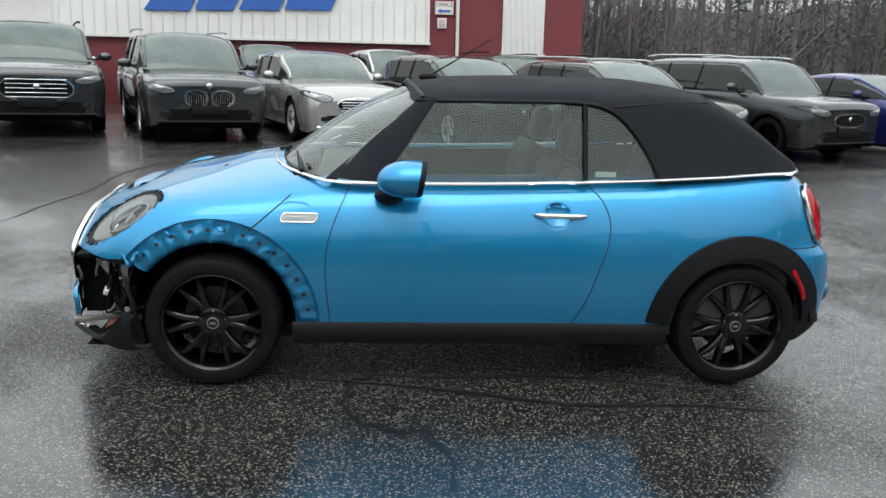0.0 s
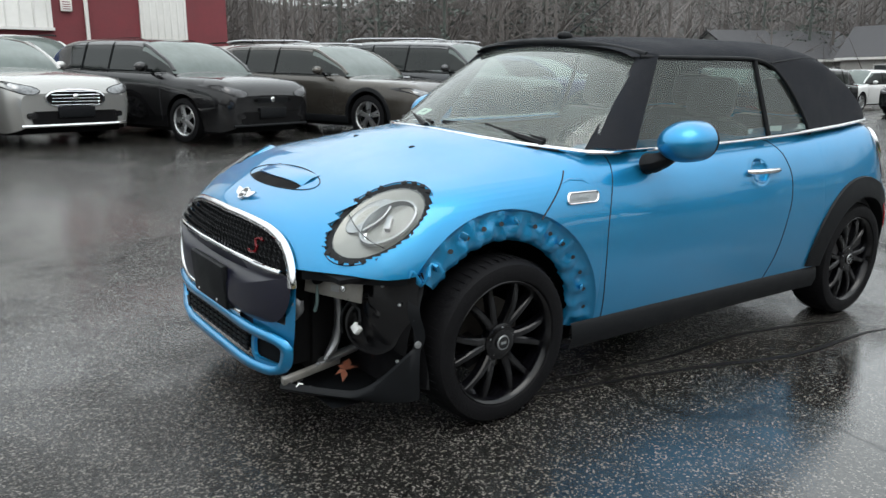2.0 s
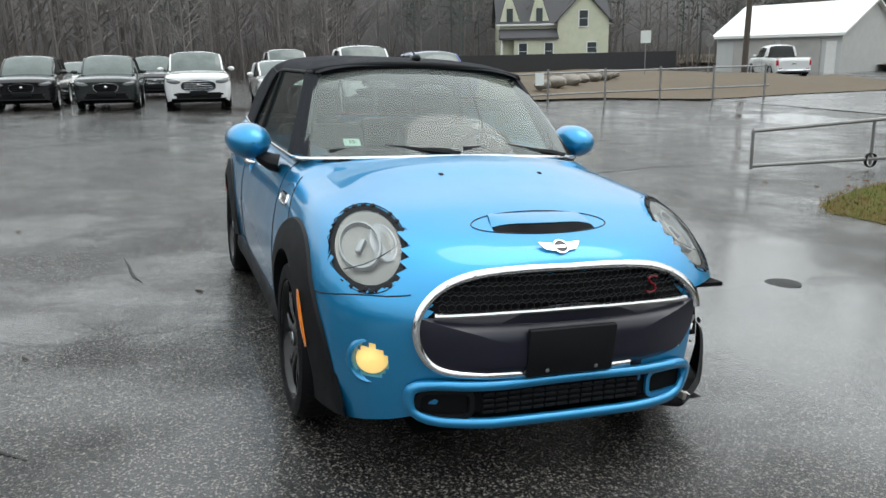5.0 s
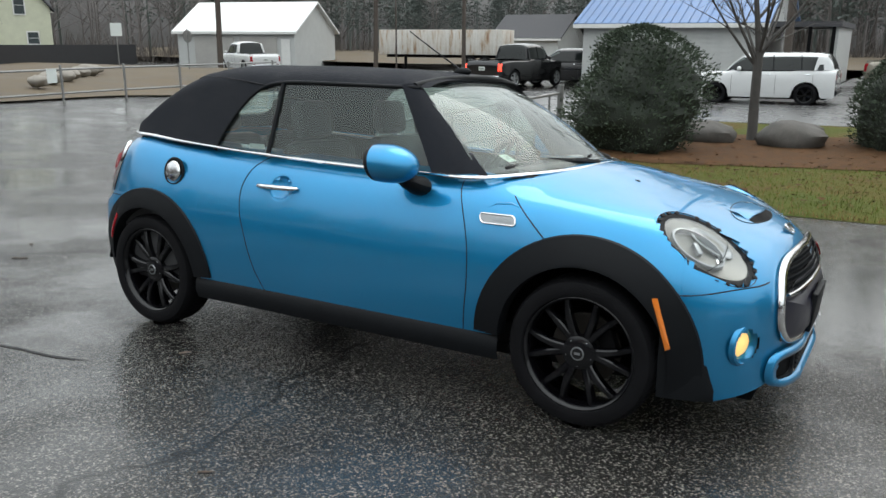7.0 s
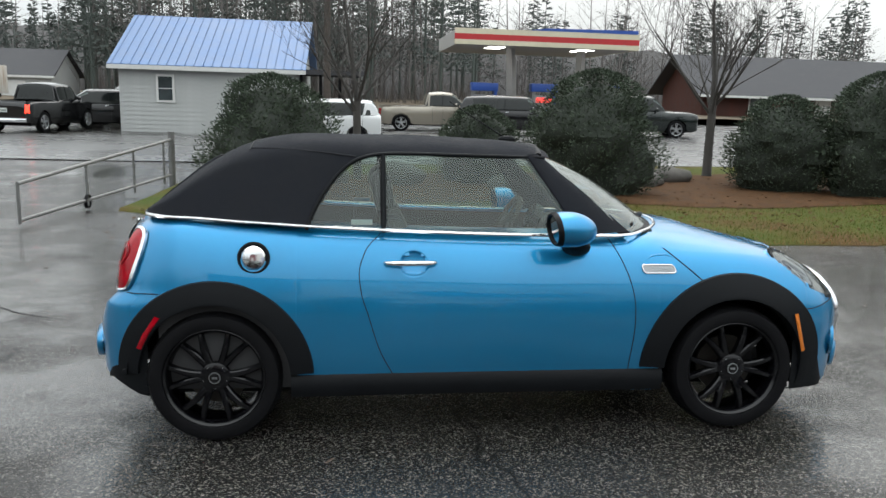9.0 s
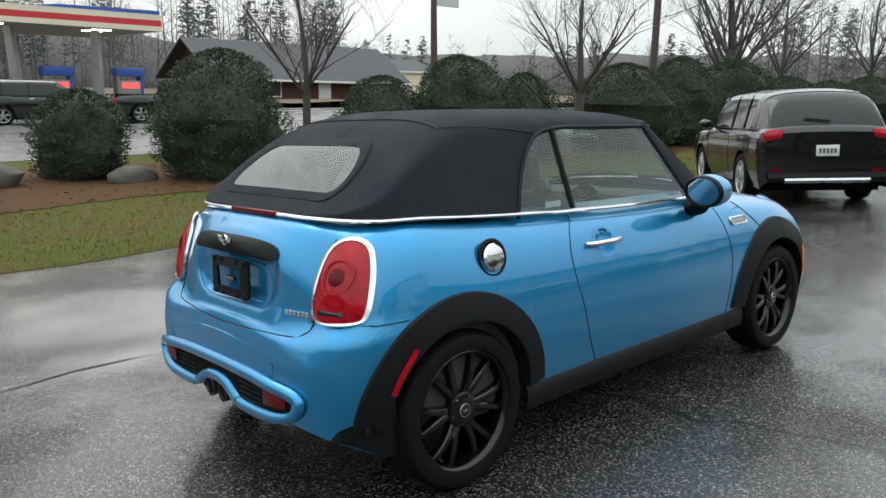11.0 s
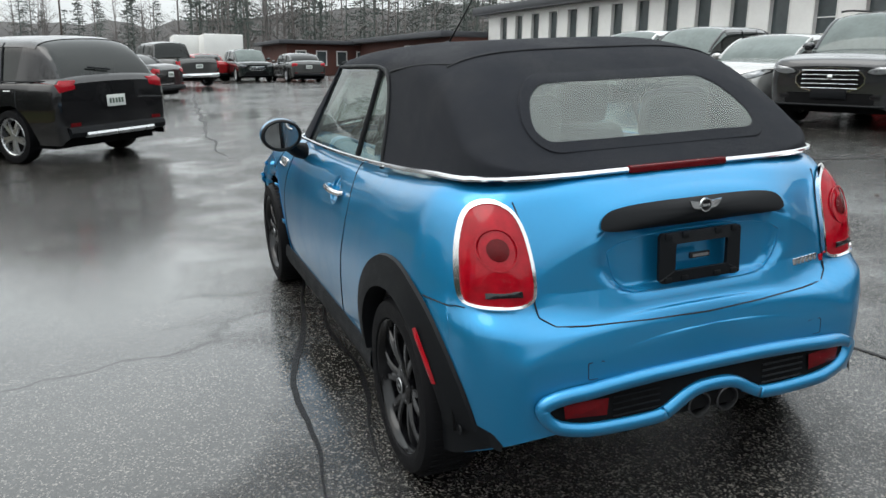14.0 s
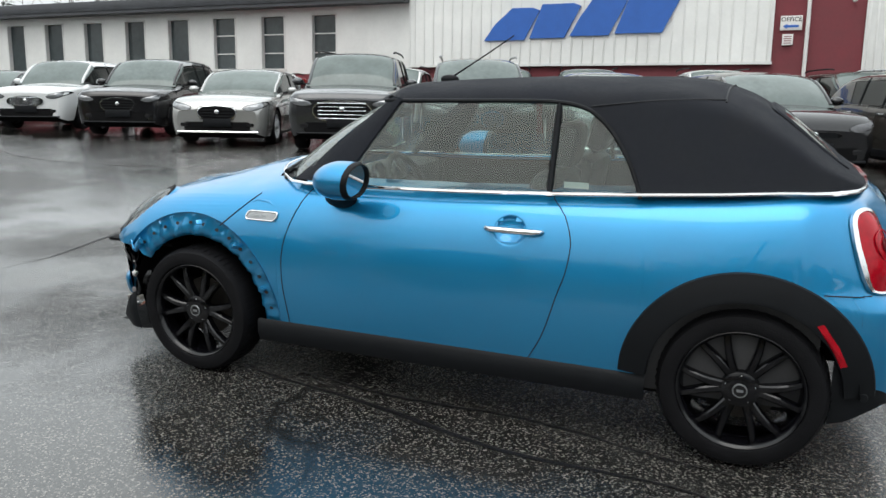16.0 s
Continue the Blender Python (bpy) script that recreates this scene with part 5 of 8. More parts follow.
    headlamps(car)


def section_face(front):
    y, z = section(-1.975 if front else 1.835)
    return list(zip(y, z))


def face_cap(front):
    h = section_face(front)
    x = -1.975 if front else 1.835
    rows = [[Vector((x + (-.006 if front else .006) * (1 - u * u), u * y, z)) for u in np.linspace(-1, 1, 9)] for y, z in h]
    return Geo().grid(rows, flip=not front)


def emblem(car, m, w):
    """A winged round emblem as plain shapes."""
    e = part("emblem", Geo().lathe([(w * .17, 0), (w * .17, .004), (w * .13, .006), (.001, .006)], 28, m), M_GLOSS, car, "winged round emblem")
    part("emblem_ring", Geo().lathe([(w * .185, 0), (w * .18, .007), (w * .15, .007), (w * .145, .004)], 28, m), M_CHROME, e)
    part("emblem_bar", Geo().box(-w * .11, w * .11, -w * .03, w * .03, .005, .007).move(m), M_CHROME, e)
    for s in (-1, 1):
        wing = [(s * w * .17, w * .10), (s * w * .50, w * .14), (s * w * .44, w * .03), (s * w * .36, -w * .06), (s * w * .17, -w * .10)]
        part("emblem_wing", Geo().prism(wing if s > 0 else wing[::-1], 0, .005, m), M_CHROME, e)


def headlamps(car):
    for s in (-1, 1):
        m = lamp_frame(s)
        n = (m.to_3x3() @ Vector((0, 0, 1))).normalized()
        turn = np.linspace(0, 2 * math.pi, 56, endpoint=False)

        def at(r, a, h=0.0):
            return m @ Vector((r * math.cos(a), r * math.sin(a), h))

        def disc(rows, flip=False):
            return Geo().grid([[at(r, a, h) for a in turn] for r, h in rows], around=True, flip=flip)

        # blue lip pressed into the wing, then the bare black rim
        lip = [[on_skin(at(1.15, a), n) - n * .004 for a in turn], [on_skin(at(1.09, a), n).lerp(at(1.07, a), .5) + n * .001 for a in turn], [at(1.035, a, .003) for a in turn], [at(1.0, a, -.004) for a in turn]]
        hl = part("headlamp", disc(((1.03, -.006), (1.0, .004), (.94, .006), (.865, .002), (.85, -.02))), M_TRIM, car, "round headlamp with its chrome ring missing")
        part("wing_lip", Geo().grid(lip, around=True), M_BLUE, hl, "", 180)
        part("lip_gap", Geo().tube([at(1.045, a, .0035) for a in list(turn) + [0]], .0018, 5, False), M_GAP, hl)
        part("reflector", disc(((.90, .0), (.80, -.006), (.60, -.012), (.30, -.02), (.01, -.022))), M_BOWL, hl, "silvered reflector bowl")
        ring = lambda r, a, h: m @ Vector((.16 + r * math.cos(a), .12 + r * math.sin(a), h))
        part("lamp_ring", Geo().grid([[ring(r, a, h) for a in turn] for r, h in ((.56, -.012), (.55, .004), (.51, .005), (.48, -.02))], around=True), M_METAL, hl)
        bulb = part("projector", Geo().grid([[ring(r, a, h) for a in turn] for r, h in ((.48, -.018), (.36, -.024), (.18, -.030), (.01, -.031))], around=True), M_CHROME, hl, "bright reflector behind the lens")
        part("bulb_shade", Geo().box(-.010, .010, -.028, .028, -.02, .012, .004).move(Matrix.Translation(ring(0, 0, -.012)) @ n.to_track_quat("Z", "Y").to_matrix().to_4x4()), M_METAL, bulb)
        part("indicator_bowl", Geo().grid([[m @ Vector((-.42 + r * .34 * math.cos(a), -.02 + r * .46 * math.sin(a), h)) for a in turn] for r, h in ((1.0, -.006), (.9, -.004), (.6, -.014), (.02, -.018))], around=True), M_METAL, hl)
        part("daylight_strip", Geo().tube([m @ Vector((.80 * math.cos(a), -.30 + .05 * math.cos(a * 2), .004)) for a in np.linspace(math.pi, 0, 14)], .0022, 5), M_GAP, hl)
        part("lens", disc(((.89, .004), (.80, .014), (.60, .026), (.30, .034), (.01, .036))), M_LENS, hl, "clear lens")
        for k in range(26):
            if (k * 7) % 5 == 0:
                continue
            a = k * 2 * math.pi / 26
            p = at(1.0, a, .005)
            part("clip", Geo().box(-.0075, .0075, -.009, .009, -.004, .003, .001).move(Matrix.Translation(p) @ n.to_track_quat("Z", "Y").to_matrix().to_4x4() @ pose(0, 0, 0, 0, 0, math.degrees(a))), M_TRIM, hl)


def wreck(car):
    """The torn driver's front corner: bare flange, liner, brackets, hoses, undertray."""
    s = -1
    rows = []
    rng = random.Random(5)
    for a in np.linspace(radians(-3), radians(142), 70):
        row = []
        for r, o in ((.482, .002), (.474, -.012), (.456, -.020), (.428, -.024), (.398, -.022), (.376, -.034), (.366, -.05)):
            x, z = AXLE_F + r * math.cos(a), HUB_Z + r * math.sin(a)
            w = .005 * math.sin(a * 23 + r * 60) + .004 * math.sin(a * 41) + .004 * math.sin(a * 67 + r * 90)
            row.append(Vector((x, s * (side_y(x, max(z, .25)) + o + w * (1 if r < .46 else 0)), z)))
        rows.append(row)
    fl = part("arch_flange", Geo().grid(rows, flip=True), M_BLUE, car, "crumpled bare wing flange with clip holes", 50)
    for k in range(13):
        a = radians(8 + k * 10.5)
        r = .432
        x, z = AXLE_F + r * math.cos(a), HUB_Z + r * math.sin(a)
        hole = [(x + .011 * math.cos(b), z + .008 * math.sin(b)) for b in np.linspace(0, 2 * math.pi, 12, endpoint=False)]
        part("clip_hole", fill_patch(hole, lambda u, v, o: Vector((u, s * (side_y(u, v) + o), v)), -.0135, 2), M_GAP, fl)
        if k % 3 == 1:
            part("torn_tab", Geo().box(-.014, .014, -.004, .004, -.012, .012, .003).move(Matrix.Translation((x - .02, s * (side_y(x, z) - .004), z + .012)) @ pose(0, 0, 0, rng.uniform(-40, 40), rng.uniform(-30, 30), rng.uniform(-50, 50))), M_BLUE, fl)
    crumple = [Vector((-1.55 - .10 * f, s * (side_y(-1.55 - .10 * f, .62) + .006 * math.sin(f * 20)), .615 + .03 * math.sin(f * 9) - .03 * f)) for f in np.linspace(0, 1, 12)]
    part("torn_edge", Geo().tube(crumple, [.008 + .004 * math.sin(i * 2.1) for i in range(12)], 6), M_BLUE, car, "crumpled blue wing edge")
    # hollow behind: walls added, its shade put into their black
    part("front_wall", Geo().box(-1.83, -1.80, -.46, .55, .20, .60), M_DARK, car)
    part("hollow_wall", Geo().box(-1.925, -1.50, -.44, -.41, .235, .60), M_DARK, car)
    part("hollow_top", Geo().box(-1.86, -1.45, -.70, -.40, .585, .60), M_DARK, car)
    part("corner_cover", Geo().grid([[(-1.90 + .30 * f, -.53 - .245 * math.sin(f * 1.45) + .012, z) for z in (.598, .58, .565)] for f in np.linspace(0, 1, 14)]), M_TRIM, car)
    # wheel liner pulled forward, with its round blower opening
    rows = [[Vector((-1.585 - .10 * f - .05 * math.sin(f * 3.14) + .03 * math.sin(z * 9), -.785 + .33 * f, z)) for z in np.linspace(.19, .605, 14)] for f in np.linspace(0, 1, 12)]
    liner = part("torn_liner", Geo().grid(rows), M_GLOSS, car, "black wheel liner hanging loose", 60)
    m = Matrix.Translation((-1.69, -.635, .40)) @ pose(0, 0, 0, 0, -90, 38)
    part("round_duct", Geo().lathe([(.098, -.02), (.100, .012), (.090, .014), (.086, -.03), (.001, -.035)], 32, m), M_GLOSS, liner)
    part("duct_rib", Geo().tube([m @ Vector((.115 * math.cos(a), .115 * math.sin(a), .01)) for a in np.linspace(-.6, 1.9, 16)], .005, 6), M_TRIM, liner)
    flap = [[Vector((-1.60 - .03 * f, -.788 + .02 * f, .34 + .27 * g)) + Vector((.012 * math.sin(g * 9), -.010 * math.sin(g * 5 + f), 0)) for g in np.linspace(0, 1, 12)] for f in np.linspace(0, 1, 4)]
    part("liner_flap", Geo().grid(flap), M_TRIM, liner)
    # lower lip, sweeping from the wheel to the middle
    rows = []
    for f in np.linspace(0, 1, 26):
        x = -1.600 - .36 * f ** 1.15
        y = -.792 + .31 * max(0, f - .12) ** 1.55 / .82
        top = .365 - .165 * step(f, .05, .62)
        rows.append([Vector((x, y, top)), Vector((x - .010, y - .008, top - .012)), Vector((x - .012, y - .010, (top + .165) / 2)), Vector((x, y, .168)), Vector((x + .07, y + .06, .155))])
    part("undertray", Geo().grid(rows, flip=True), M_TRIM, car, "black undertray lip left hanging", 50)
    rows = [[Vector((x, y, .150 + .006 * math.sin(9 * x + 7 * y))) for y in np.linspace(-.66, .5, 8)] for x in np.linspace(-1.86, -1.55, 6)]
    part("splash_guard", Geo().grid(rows), M_TRIM, car)
    # bare steel plate on the crash bar, with its bolts
    plate = Matrix.Translation((-1.800, -.545, .530)) @ pose(0, 0, 0, 3, 4, 31)
    br = part("bumper_bracket", Geo().box(-.004, .004, -.115, .105, -.034, .034, .002).move(plate), M_STEEL, car, "bare steel bracket")
    part("bracket_slot", Geo().box(-.006, -.003, -.028, .002, -.012, .010).move(plate), M_METAL, br)
    part("bolt", Geo().lathe([(.011, 0), (.010, .006), (.001, .008)], 10, plate @ pose(-.004, -.045, .004, 0, -90)), M_CHROME, br)
    part("wire_socket", Geo().lathe([(.017, 0), (.015, .02), (.001, .022)], 12, plate @ pose(-.004, .052, .018, 0, -90)), M_DARK, br)
    part("crash_bar_end", Geo().box(-.04, .04, -.05, .05, -.035, .035, .012).move(Matrix.Translation((-1.78, -.46, .53))), M_DARK, car)
    # bent silver pipe, crimped flat at its foot
    part("silver_hose", Geo().tube([(-1.765, -.50, .515), (-1.75, -.492, .47), (-1.742, -.486, .42), (-1.742, -.482, .36), (-1.752, -.482, .31), (-1.775, -.484, .275), (-1.80, -.49, .25)], [.015, .017, .018, .019, .021, .017, .008], 10, flat=.75), M_METAL, car, "bent silver hose")
    part("loose_strut", Geo().tube([(-1.735, -.475, .40), (-1.735, -.470, .31), (-1.75, -.465, .262)], [.008, .014, .017], 6, flat=.4), M_METAL, car)
    part("cable", Geo().tube([(-1.826, -.492, .55), (-1.832, -.500, .51), (-1.84, -.512, .47), (-1.845, -.505, .44)], .006, 6), M_CABLE, car)
    part("cable", Geo().tube([(-1.77, -.60, .50), (-1.74, -.62, .46), (-1.75, -.645, .43), (-1.757, -.64, .40)], .005, 6), M_TRIM, car)
    part("cable", Geo().tube([(-1.70, -.62, .56), (-1.68, -.66, .50), (-1.66, -.70, .47), (-1.655, -.70, .42)], .006, 6), M_TRIM, car)
    part("loose_clip", Geo().box(-.011, .011, -.017, .017, -.014, .014, .004).move(Matrix.Translation((-1.76, -.64, .405)) @ pose(0, 0, 0, 30, 20, 10)), M_WHITE, car)
    part("hanging_rail", Geo().box(-.12, .12, -.010, .010, -.014, .014, .004).move(Matrix.Translation((-1.845, -.482, .218)) @ pose(0, 0, 0, 10, -5, 8)), M_STEEL, car, "bent metal rail end")
    part("hanging_rail", Geo().box(-.10, .10, -.014, .014, -.010, .010, .004).move(Matrix.Translation((-1.715, -.485, .262)) @ pose(0, 0, 0, 20, -18, -12)), M_METAL, car)
    rng = random.Random(9)
    for k in range(5):
        a = rng.uniform(0, 6.28)
        p = Vector((-1.945 + rng.uniform(0, .10), -.50 + rng.uniform(-.05, .03), .192 + rng.uniform(-.01, .012)))
        part("torn_shred", Geo().tube([p, p + Vector((.014 * math.cos(a), .014 * math.sin(a), .004)), p + Vector((.028 * math.cos(a + .4), .028 * math.sin(a + .4), -.003))], [.005, .004, .002], 4, flat=.4), M_METAL if k % 3 else M_WHITE, car)
    leaf = Geo()
    for a, l in ((-.5, .055), (.35, .075), (1.2, .045), (2.6, .040), (3.5, .06)):
        leaf.add([(0, 0, 0), (l * .5 * math.cos(a - .45), l * .5 * math.sin(a - .45), .008), (l * math.cos(a), l * math.sin(a), -.006), (l * .5 * math.cos(a + .45), l * .5 * math.sin(a + .45), .004)], [(0, 1, 2, 3)])
    part("dead_leaf", leaf.move(Matrix.Translation((-1.755, -.560, .226)) @ pose(0, 0, 0, 10, -12, 30)), M_RUST, car, "dead red-brown maple leaf caught in the wreck")
    for p in ((-1.83, -.50, .245), (-1.80, -.51, .262), (-1.70, -.70, .56), (-1.66, -.745, .50), (-1.66, -.74, .30), (-1.62, -.775, .45)):
        part("bolt", Geo().ball(Vector(p), .007, .007, .007, 8, 5), M_METAL, car)
    part("screw_head", Geo().lathe([(.013, 0), (.012, .006), (.001, .008)], 12, Matrix.Translation((-1.622, -.800, .372)) @ pose(0, 0, 0, 90)), M_METAL, car)


def rear_end(car):
    part("bumper_face", face_cap(False), M_BLUE, car)
    for s in (-1, 1):
        lamp = smooth_loop([(.545, .704), (.533, .745), (.533, .83), (.545, .915), (.572, .966), (.622, .984), (.672, .962), (.702, .89), (.720, .80), (.725, .735), (.712, .704), (.63, .694)], 2)
        lamp = [(s * y, z) for y, z in lamp]
        t = part("tail_lamp", fill_patch(lamp, rear_place, .012, 7, .02), M_RED, car, "upright red tail lamp in a chrome ring")
        part("lamp_ring", ring_patch(lamp, rear_place, .012, .005, .012), M_CHROME, t)
        circ = [(s * (.622 + .050 * math.cos(a)), .855 + .056 * math.sin(a)) for a in np.linspace(0, 2 * math.pi, 26, endpoint=False)]
        part("lamp_bowl", ring_patch(circ, rear_place, .006, .029, .003), M_RED, t)
        part("lamp_bowl", fill_patch([(s * .622 + (y - s * .622) * .55, .855 + (z - .855) * .55) for y, z in circ], rear_place, .033, 3, .003), M_RED_DARK, t)
        part("reverse_lamp", fill_patch([(s * .575, .728), (s * .668, .726), (s * .668, .742), (s * .575, .744)], rear_place, .026, 3), M_GLOSS, t)
        part("rear_fog_lamp", fill_patch([(s * y, z) for y, z in ((.375, .385), (.50, .392), (.505, .44), (.37, .437))], rear_place, .018, 3, .006), M_RED_DARK, car, "red rear fog lamp")
        part("boot_gap", Geo().tube([rear_place(s * y, z, .0006) for y, z in ((.575, 1.035), (.555, .98), (.54, .90), (.535, .80), (.535, .70), (.53, .665), (.49, .640), (.40, .634), (.2, .63), (0, .628))], .0026, 6), M_GAP, car)
        part("bumper_gap", Geo().tube([rear_place(s * y, z, .0006) for y, z in ((.722, .699), (.74, .700))] + [on_side(x, .702, s, .0006) for x in (1.62, 1.57, 1.53, 1.49)], .0022, 6), M_GAP, car)
        tow = [(s * (.40 + a), .52 + b) for a, b in round_rect(.055, .05, .006, 2)]
        part("tow_cover", ring_patch(tow, rear_place, .003, .0, .001), M_GAP, car)
        part("sensor", Geo().lathe([(.016, 0), (.014, .004), (.001, .005)], 14, Matrix.Translation(on_side(1.66, .33, s, .02)) @ pose(0, 0, 0, -90 * s)), M_TRIM, car)
    gar = smooth_loop([(-.335, .888), (-.33, .925), (-.29, .950), (-.15, .962), (.15, .962), (.29, .950), (.33, .925), (.335, .888), (.2, .892), (-.2, .892)], 2)
    part("boot_garnish", fill_patch(gar, rear_place, .008, 4, .018), M_TRIM, car, "black boot grip bar")
    emblem(car, Matrix.Translation(rear_place(0, .935, .03)) @ pose(0, 0, 0, 0, 90, 0) @ pose(0, 0, 0, 0, 0, 90), .115)
    rec = smooth_loop([(-.325, .875), (-.30, .76), (-.26, .715), (-.18, .70), (.18, .70), (.26, .715), (.30, .76), (.325, .875)], 2)
    part("recess_edge", ring_patch(rec, rear_place, .004, -.003, .003), M_BLUE, car)
    fr = Geo()
    outer, inner = round_rect(.296, .152, .014), round_rect(.188, .082, .006)
    for k in range(len(outer)):
        k2 = (k + 1) % len(outer)
        pts = []
        for (a, b), d in ((outer[k], .012), (outer[k2], .012), (inner[k2], .016), (inner[k], .016)):
            pts.append(rear_place(0, .794 + b, .004) + Vector((d, a, 0)))
        low = [p - Vector((.012, 0, 0)) for p in pts]
        fr.add(pts + low, [(0, 1, 2, 3), (0, 4, 5, 1), (3, 2, 6, 7)])
    pf = part("plate_frame", fr, M_TRIM, car, "empty black number plate frame")
    for y in (-.12, -.06, .06, .12):
        for z in (.728, .862):
            part("frame_clip", Geo().box(-.004, .006, -.012, .012, -.009, .009, .002).move(Matrix.Translation(rear_place(0, z, .018) + Vector((0, y, 0)))), M_TRIM, pf)
    part("boot_switch", Geo().box(-.004, .006, -.036, .036, -.009, .009, .002).move(Matrix.Translation(rear_place(0, .792, .006))), M_GLOSS, car)
    part("switch_bar", Geo().box(-.001, .002, -.028, .028, -.004, .004).move(Matrix.Translation(rear_place(0, .792, .013))), M_METAL, car)
    for k in range(6):
        part("model_badge", Geo().box(-.003, .003, -.0085, .0085, -.012, .012, .003).move(Matrix.Translation(rear_place(.39 + k * .021, .712, .003))), M_CHROME, car)
    part("model_badge", Geo().box(-.003, .003, -.009, .009, -.014, .010, .003).move(Matrix.Translation(rear_place(.525, .706, .003))), M_RED, car)
    ins = smooth_loop([(-.56, .455), (-.30, .478), (0, .482), (.30, .478), (.56, .455), (.565, .40), (.50, .350), (.20, .338), (.15, .36), (.08, .405), (0, .412), (-.08, .405), (-.15, .36), (-.20, .338), (-.50, .350), (-.565, .40)], 3)
    part("lower_insert", fill_patch([(y, z) for y, z in ins], lambda y, z, o: rear_place(y, z, o), .010, 12), M_DARK, car, "black lower bumper insert")
    part("insert_frame", ring_patch(ins, rear_place, .040, .004, .026), M_BLUE, car, "", 180)
    for k in range(5):
        for s in (-1, 1):
            part("insert_slat", Geo().tube([rear_place(s * y, .372 + k * .02, .013) for y in (.19, .26, .35)], .003, 5), M_TRIM, car)
    part("exhaust_recess", fill_patch([(-.135, .335), (-.10, .375), (-.06, .398), (.06, .398), (.10, .375), (.135, .335)], rear_place, .014, 5), M_DARK, car)
    for y in (-.052, .052):
        m = Matrix.Translation((1.80, y, .352)) @ pose(0, 0, 0, 0, 90)
        ex = part("exhaust_tip", Geo().lathe([(.036, -.10), (.039, .05), (.041, .058), (.036, .06), (.033, .05), (.030, -.06), (.001, -.06)], 28, m), M_PIPE, car, "twin central exhaust tips")
    part("diffuser", Geo().box(1.60, 1.745, -.36, .36, .27, .345, .02), M_TRIM, car)
    part("under_floor", Geo().box(-1.55, 1.45, -.62, .62, .185, .23), M_DARK, car)


M_STEEL = plain("bare_grey_steel", (0.30, 0.29, 0.27), 0.55, 0.5, 0.25, 18, 0.1, 80)
M_CABLE = plain("grey_green_cable", (0.10, 0.16, 0.16), 0.5, 0, 0.2, 20)
M_PIPE = plain("sooty_pipe", (0.10, 0.10, 0.105), 0.35, 0.9, 0.3, 14)
M_BOWL = plain("lamp_bowl", (0.24, 0.235, 0.22), 0.35, 0.85, 0.1, 14)
M_RUST = plain("dead_leaf_brown", (0.16, 0.05, 0.025), 0.7, 0, 0.3, 40)
car = thing("convertible_car", CAR_POSE, "light blue convertible with a torn front corner on wet asphalt", "car")
body_panels(car)
soft_top(car)
windows(car)
chrome_belt(car)
cabin(car)
mirrors(car)
side_trim(car)
front_end(car)
wreck(car)
rear_end(car)

# ---- other vehicles ----
M_PANE = plain("parked_car_glass", (0.10, 0.125, 0.118), 0.08, 0, 0.35, 1.5, spec=0.45)
M_SIDE_PANE = plain("dark_side_glass", (0.012, 0.015, 0.014), 0.07, 0, 0.35, 1.5, spec=0.4)
M_SILVER_RIM = plain("silver_rim", (0.5, 0.51, 0.52), 0.3, 0.9, 0.15, 10)
M_LAMP = plain("pale_lamp", (0.24, 0.25, 0.26), 0.12, 0.5, 0.6, 26, coat=0.8)
M_LAMP_DARK = plain("smoked_lamp", (0.07, 0.07, 0.075), 0.12, 0.3, 0.4, 18, coat=0.6)
M_PLATE = plain("white_plate", (0.6, 0.62, 0.6), 0.5, 0, 0.1, 20)
M_BARS = plain("plate_bars", (0.06, 0.09, 0.07), 0.6, 0, 0.1, 20)
M_BRAKE_LIT = glow("lit_brake_lamp", (1.0, 0.06, 0.03), 1.6)
PAINTS = {}
for _name, _col, _metal in (("dark_grey", (.045, .047, .050), .6), ("mid_grey", (.075, .075, .073), .5), ("silver", (.38, .38, .37), .6), ("white", (.62, .63, .63), .0), ("black", (.008, .008, .009), .1),
                            ("deep_blue", (.012, .016, .11), .4), ("royal_blue", (.012, .04, .19), .4), ("wine_red", (.10, .012, .014), .3), ("red", (.30, .014, .016), .2), ("brown_grey", (.06, .054, .046), .5), ("green_black", (.012, .017, .016), .3), ("beige", (.30, .27, .22), .4)):
    PAINTS[_name] = car_paint(_name + "_paint", _col, _metal, 0.24, coat=0.95)

# length, width, height, wheelbase, front overhang, bonnet height, waist height, sill, wheel radius, screen base, screen top, roof end, tail base (fractions of length), tail deck height
KINDS = {
    "sedan": (4.85, 1.86, 1.45, 2.85, .92, .94, .96, .20, .335, .30, .46, .72, .86, 1.04),
    "coupe": (4.75, 1.88, 1.40, 2.72, .90, .96, .98, .20, .345, .33, .48, .70, .90, 1.08),
    "hatch": (4.30, 1.79, 1.46, 2.63, .86, .94, .98, .20, .315, .27, .43, .88, .985, 1.0),
    "wagon": (5.0, 1.86, 1.48, 2.83, .95, .93, .98, .22, .345, .29, .44, .86, .985, 1.0),
    "suv": (4.56, 1.88, 1.67, 2.69, .90, 1.04, 1.08, .26, .360, .27, .43, .89, .985, 1.10),
    "big_suv": (5.0, 1.98, 1.76, 2.92, .95, 1.12, 1.15, .28, .38, .25, .38, .93, .99, 1.15),
    "boxy": (4.30, 1.82, 1.60, 2.67, .82, 1.02, 1.06, .24, .335, .26, .38, .93, .99, 1.06),
    "pickup": (5.6, 2.0, 1.88, 3.55, .98, 1.18, 1.22, .33, .40, .27, .37, .57, .60, 1.18),
}


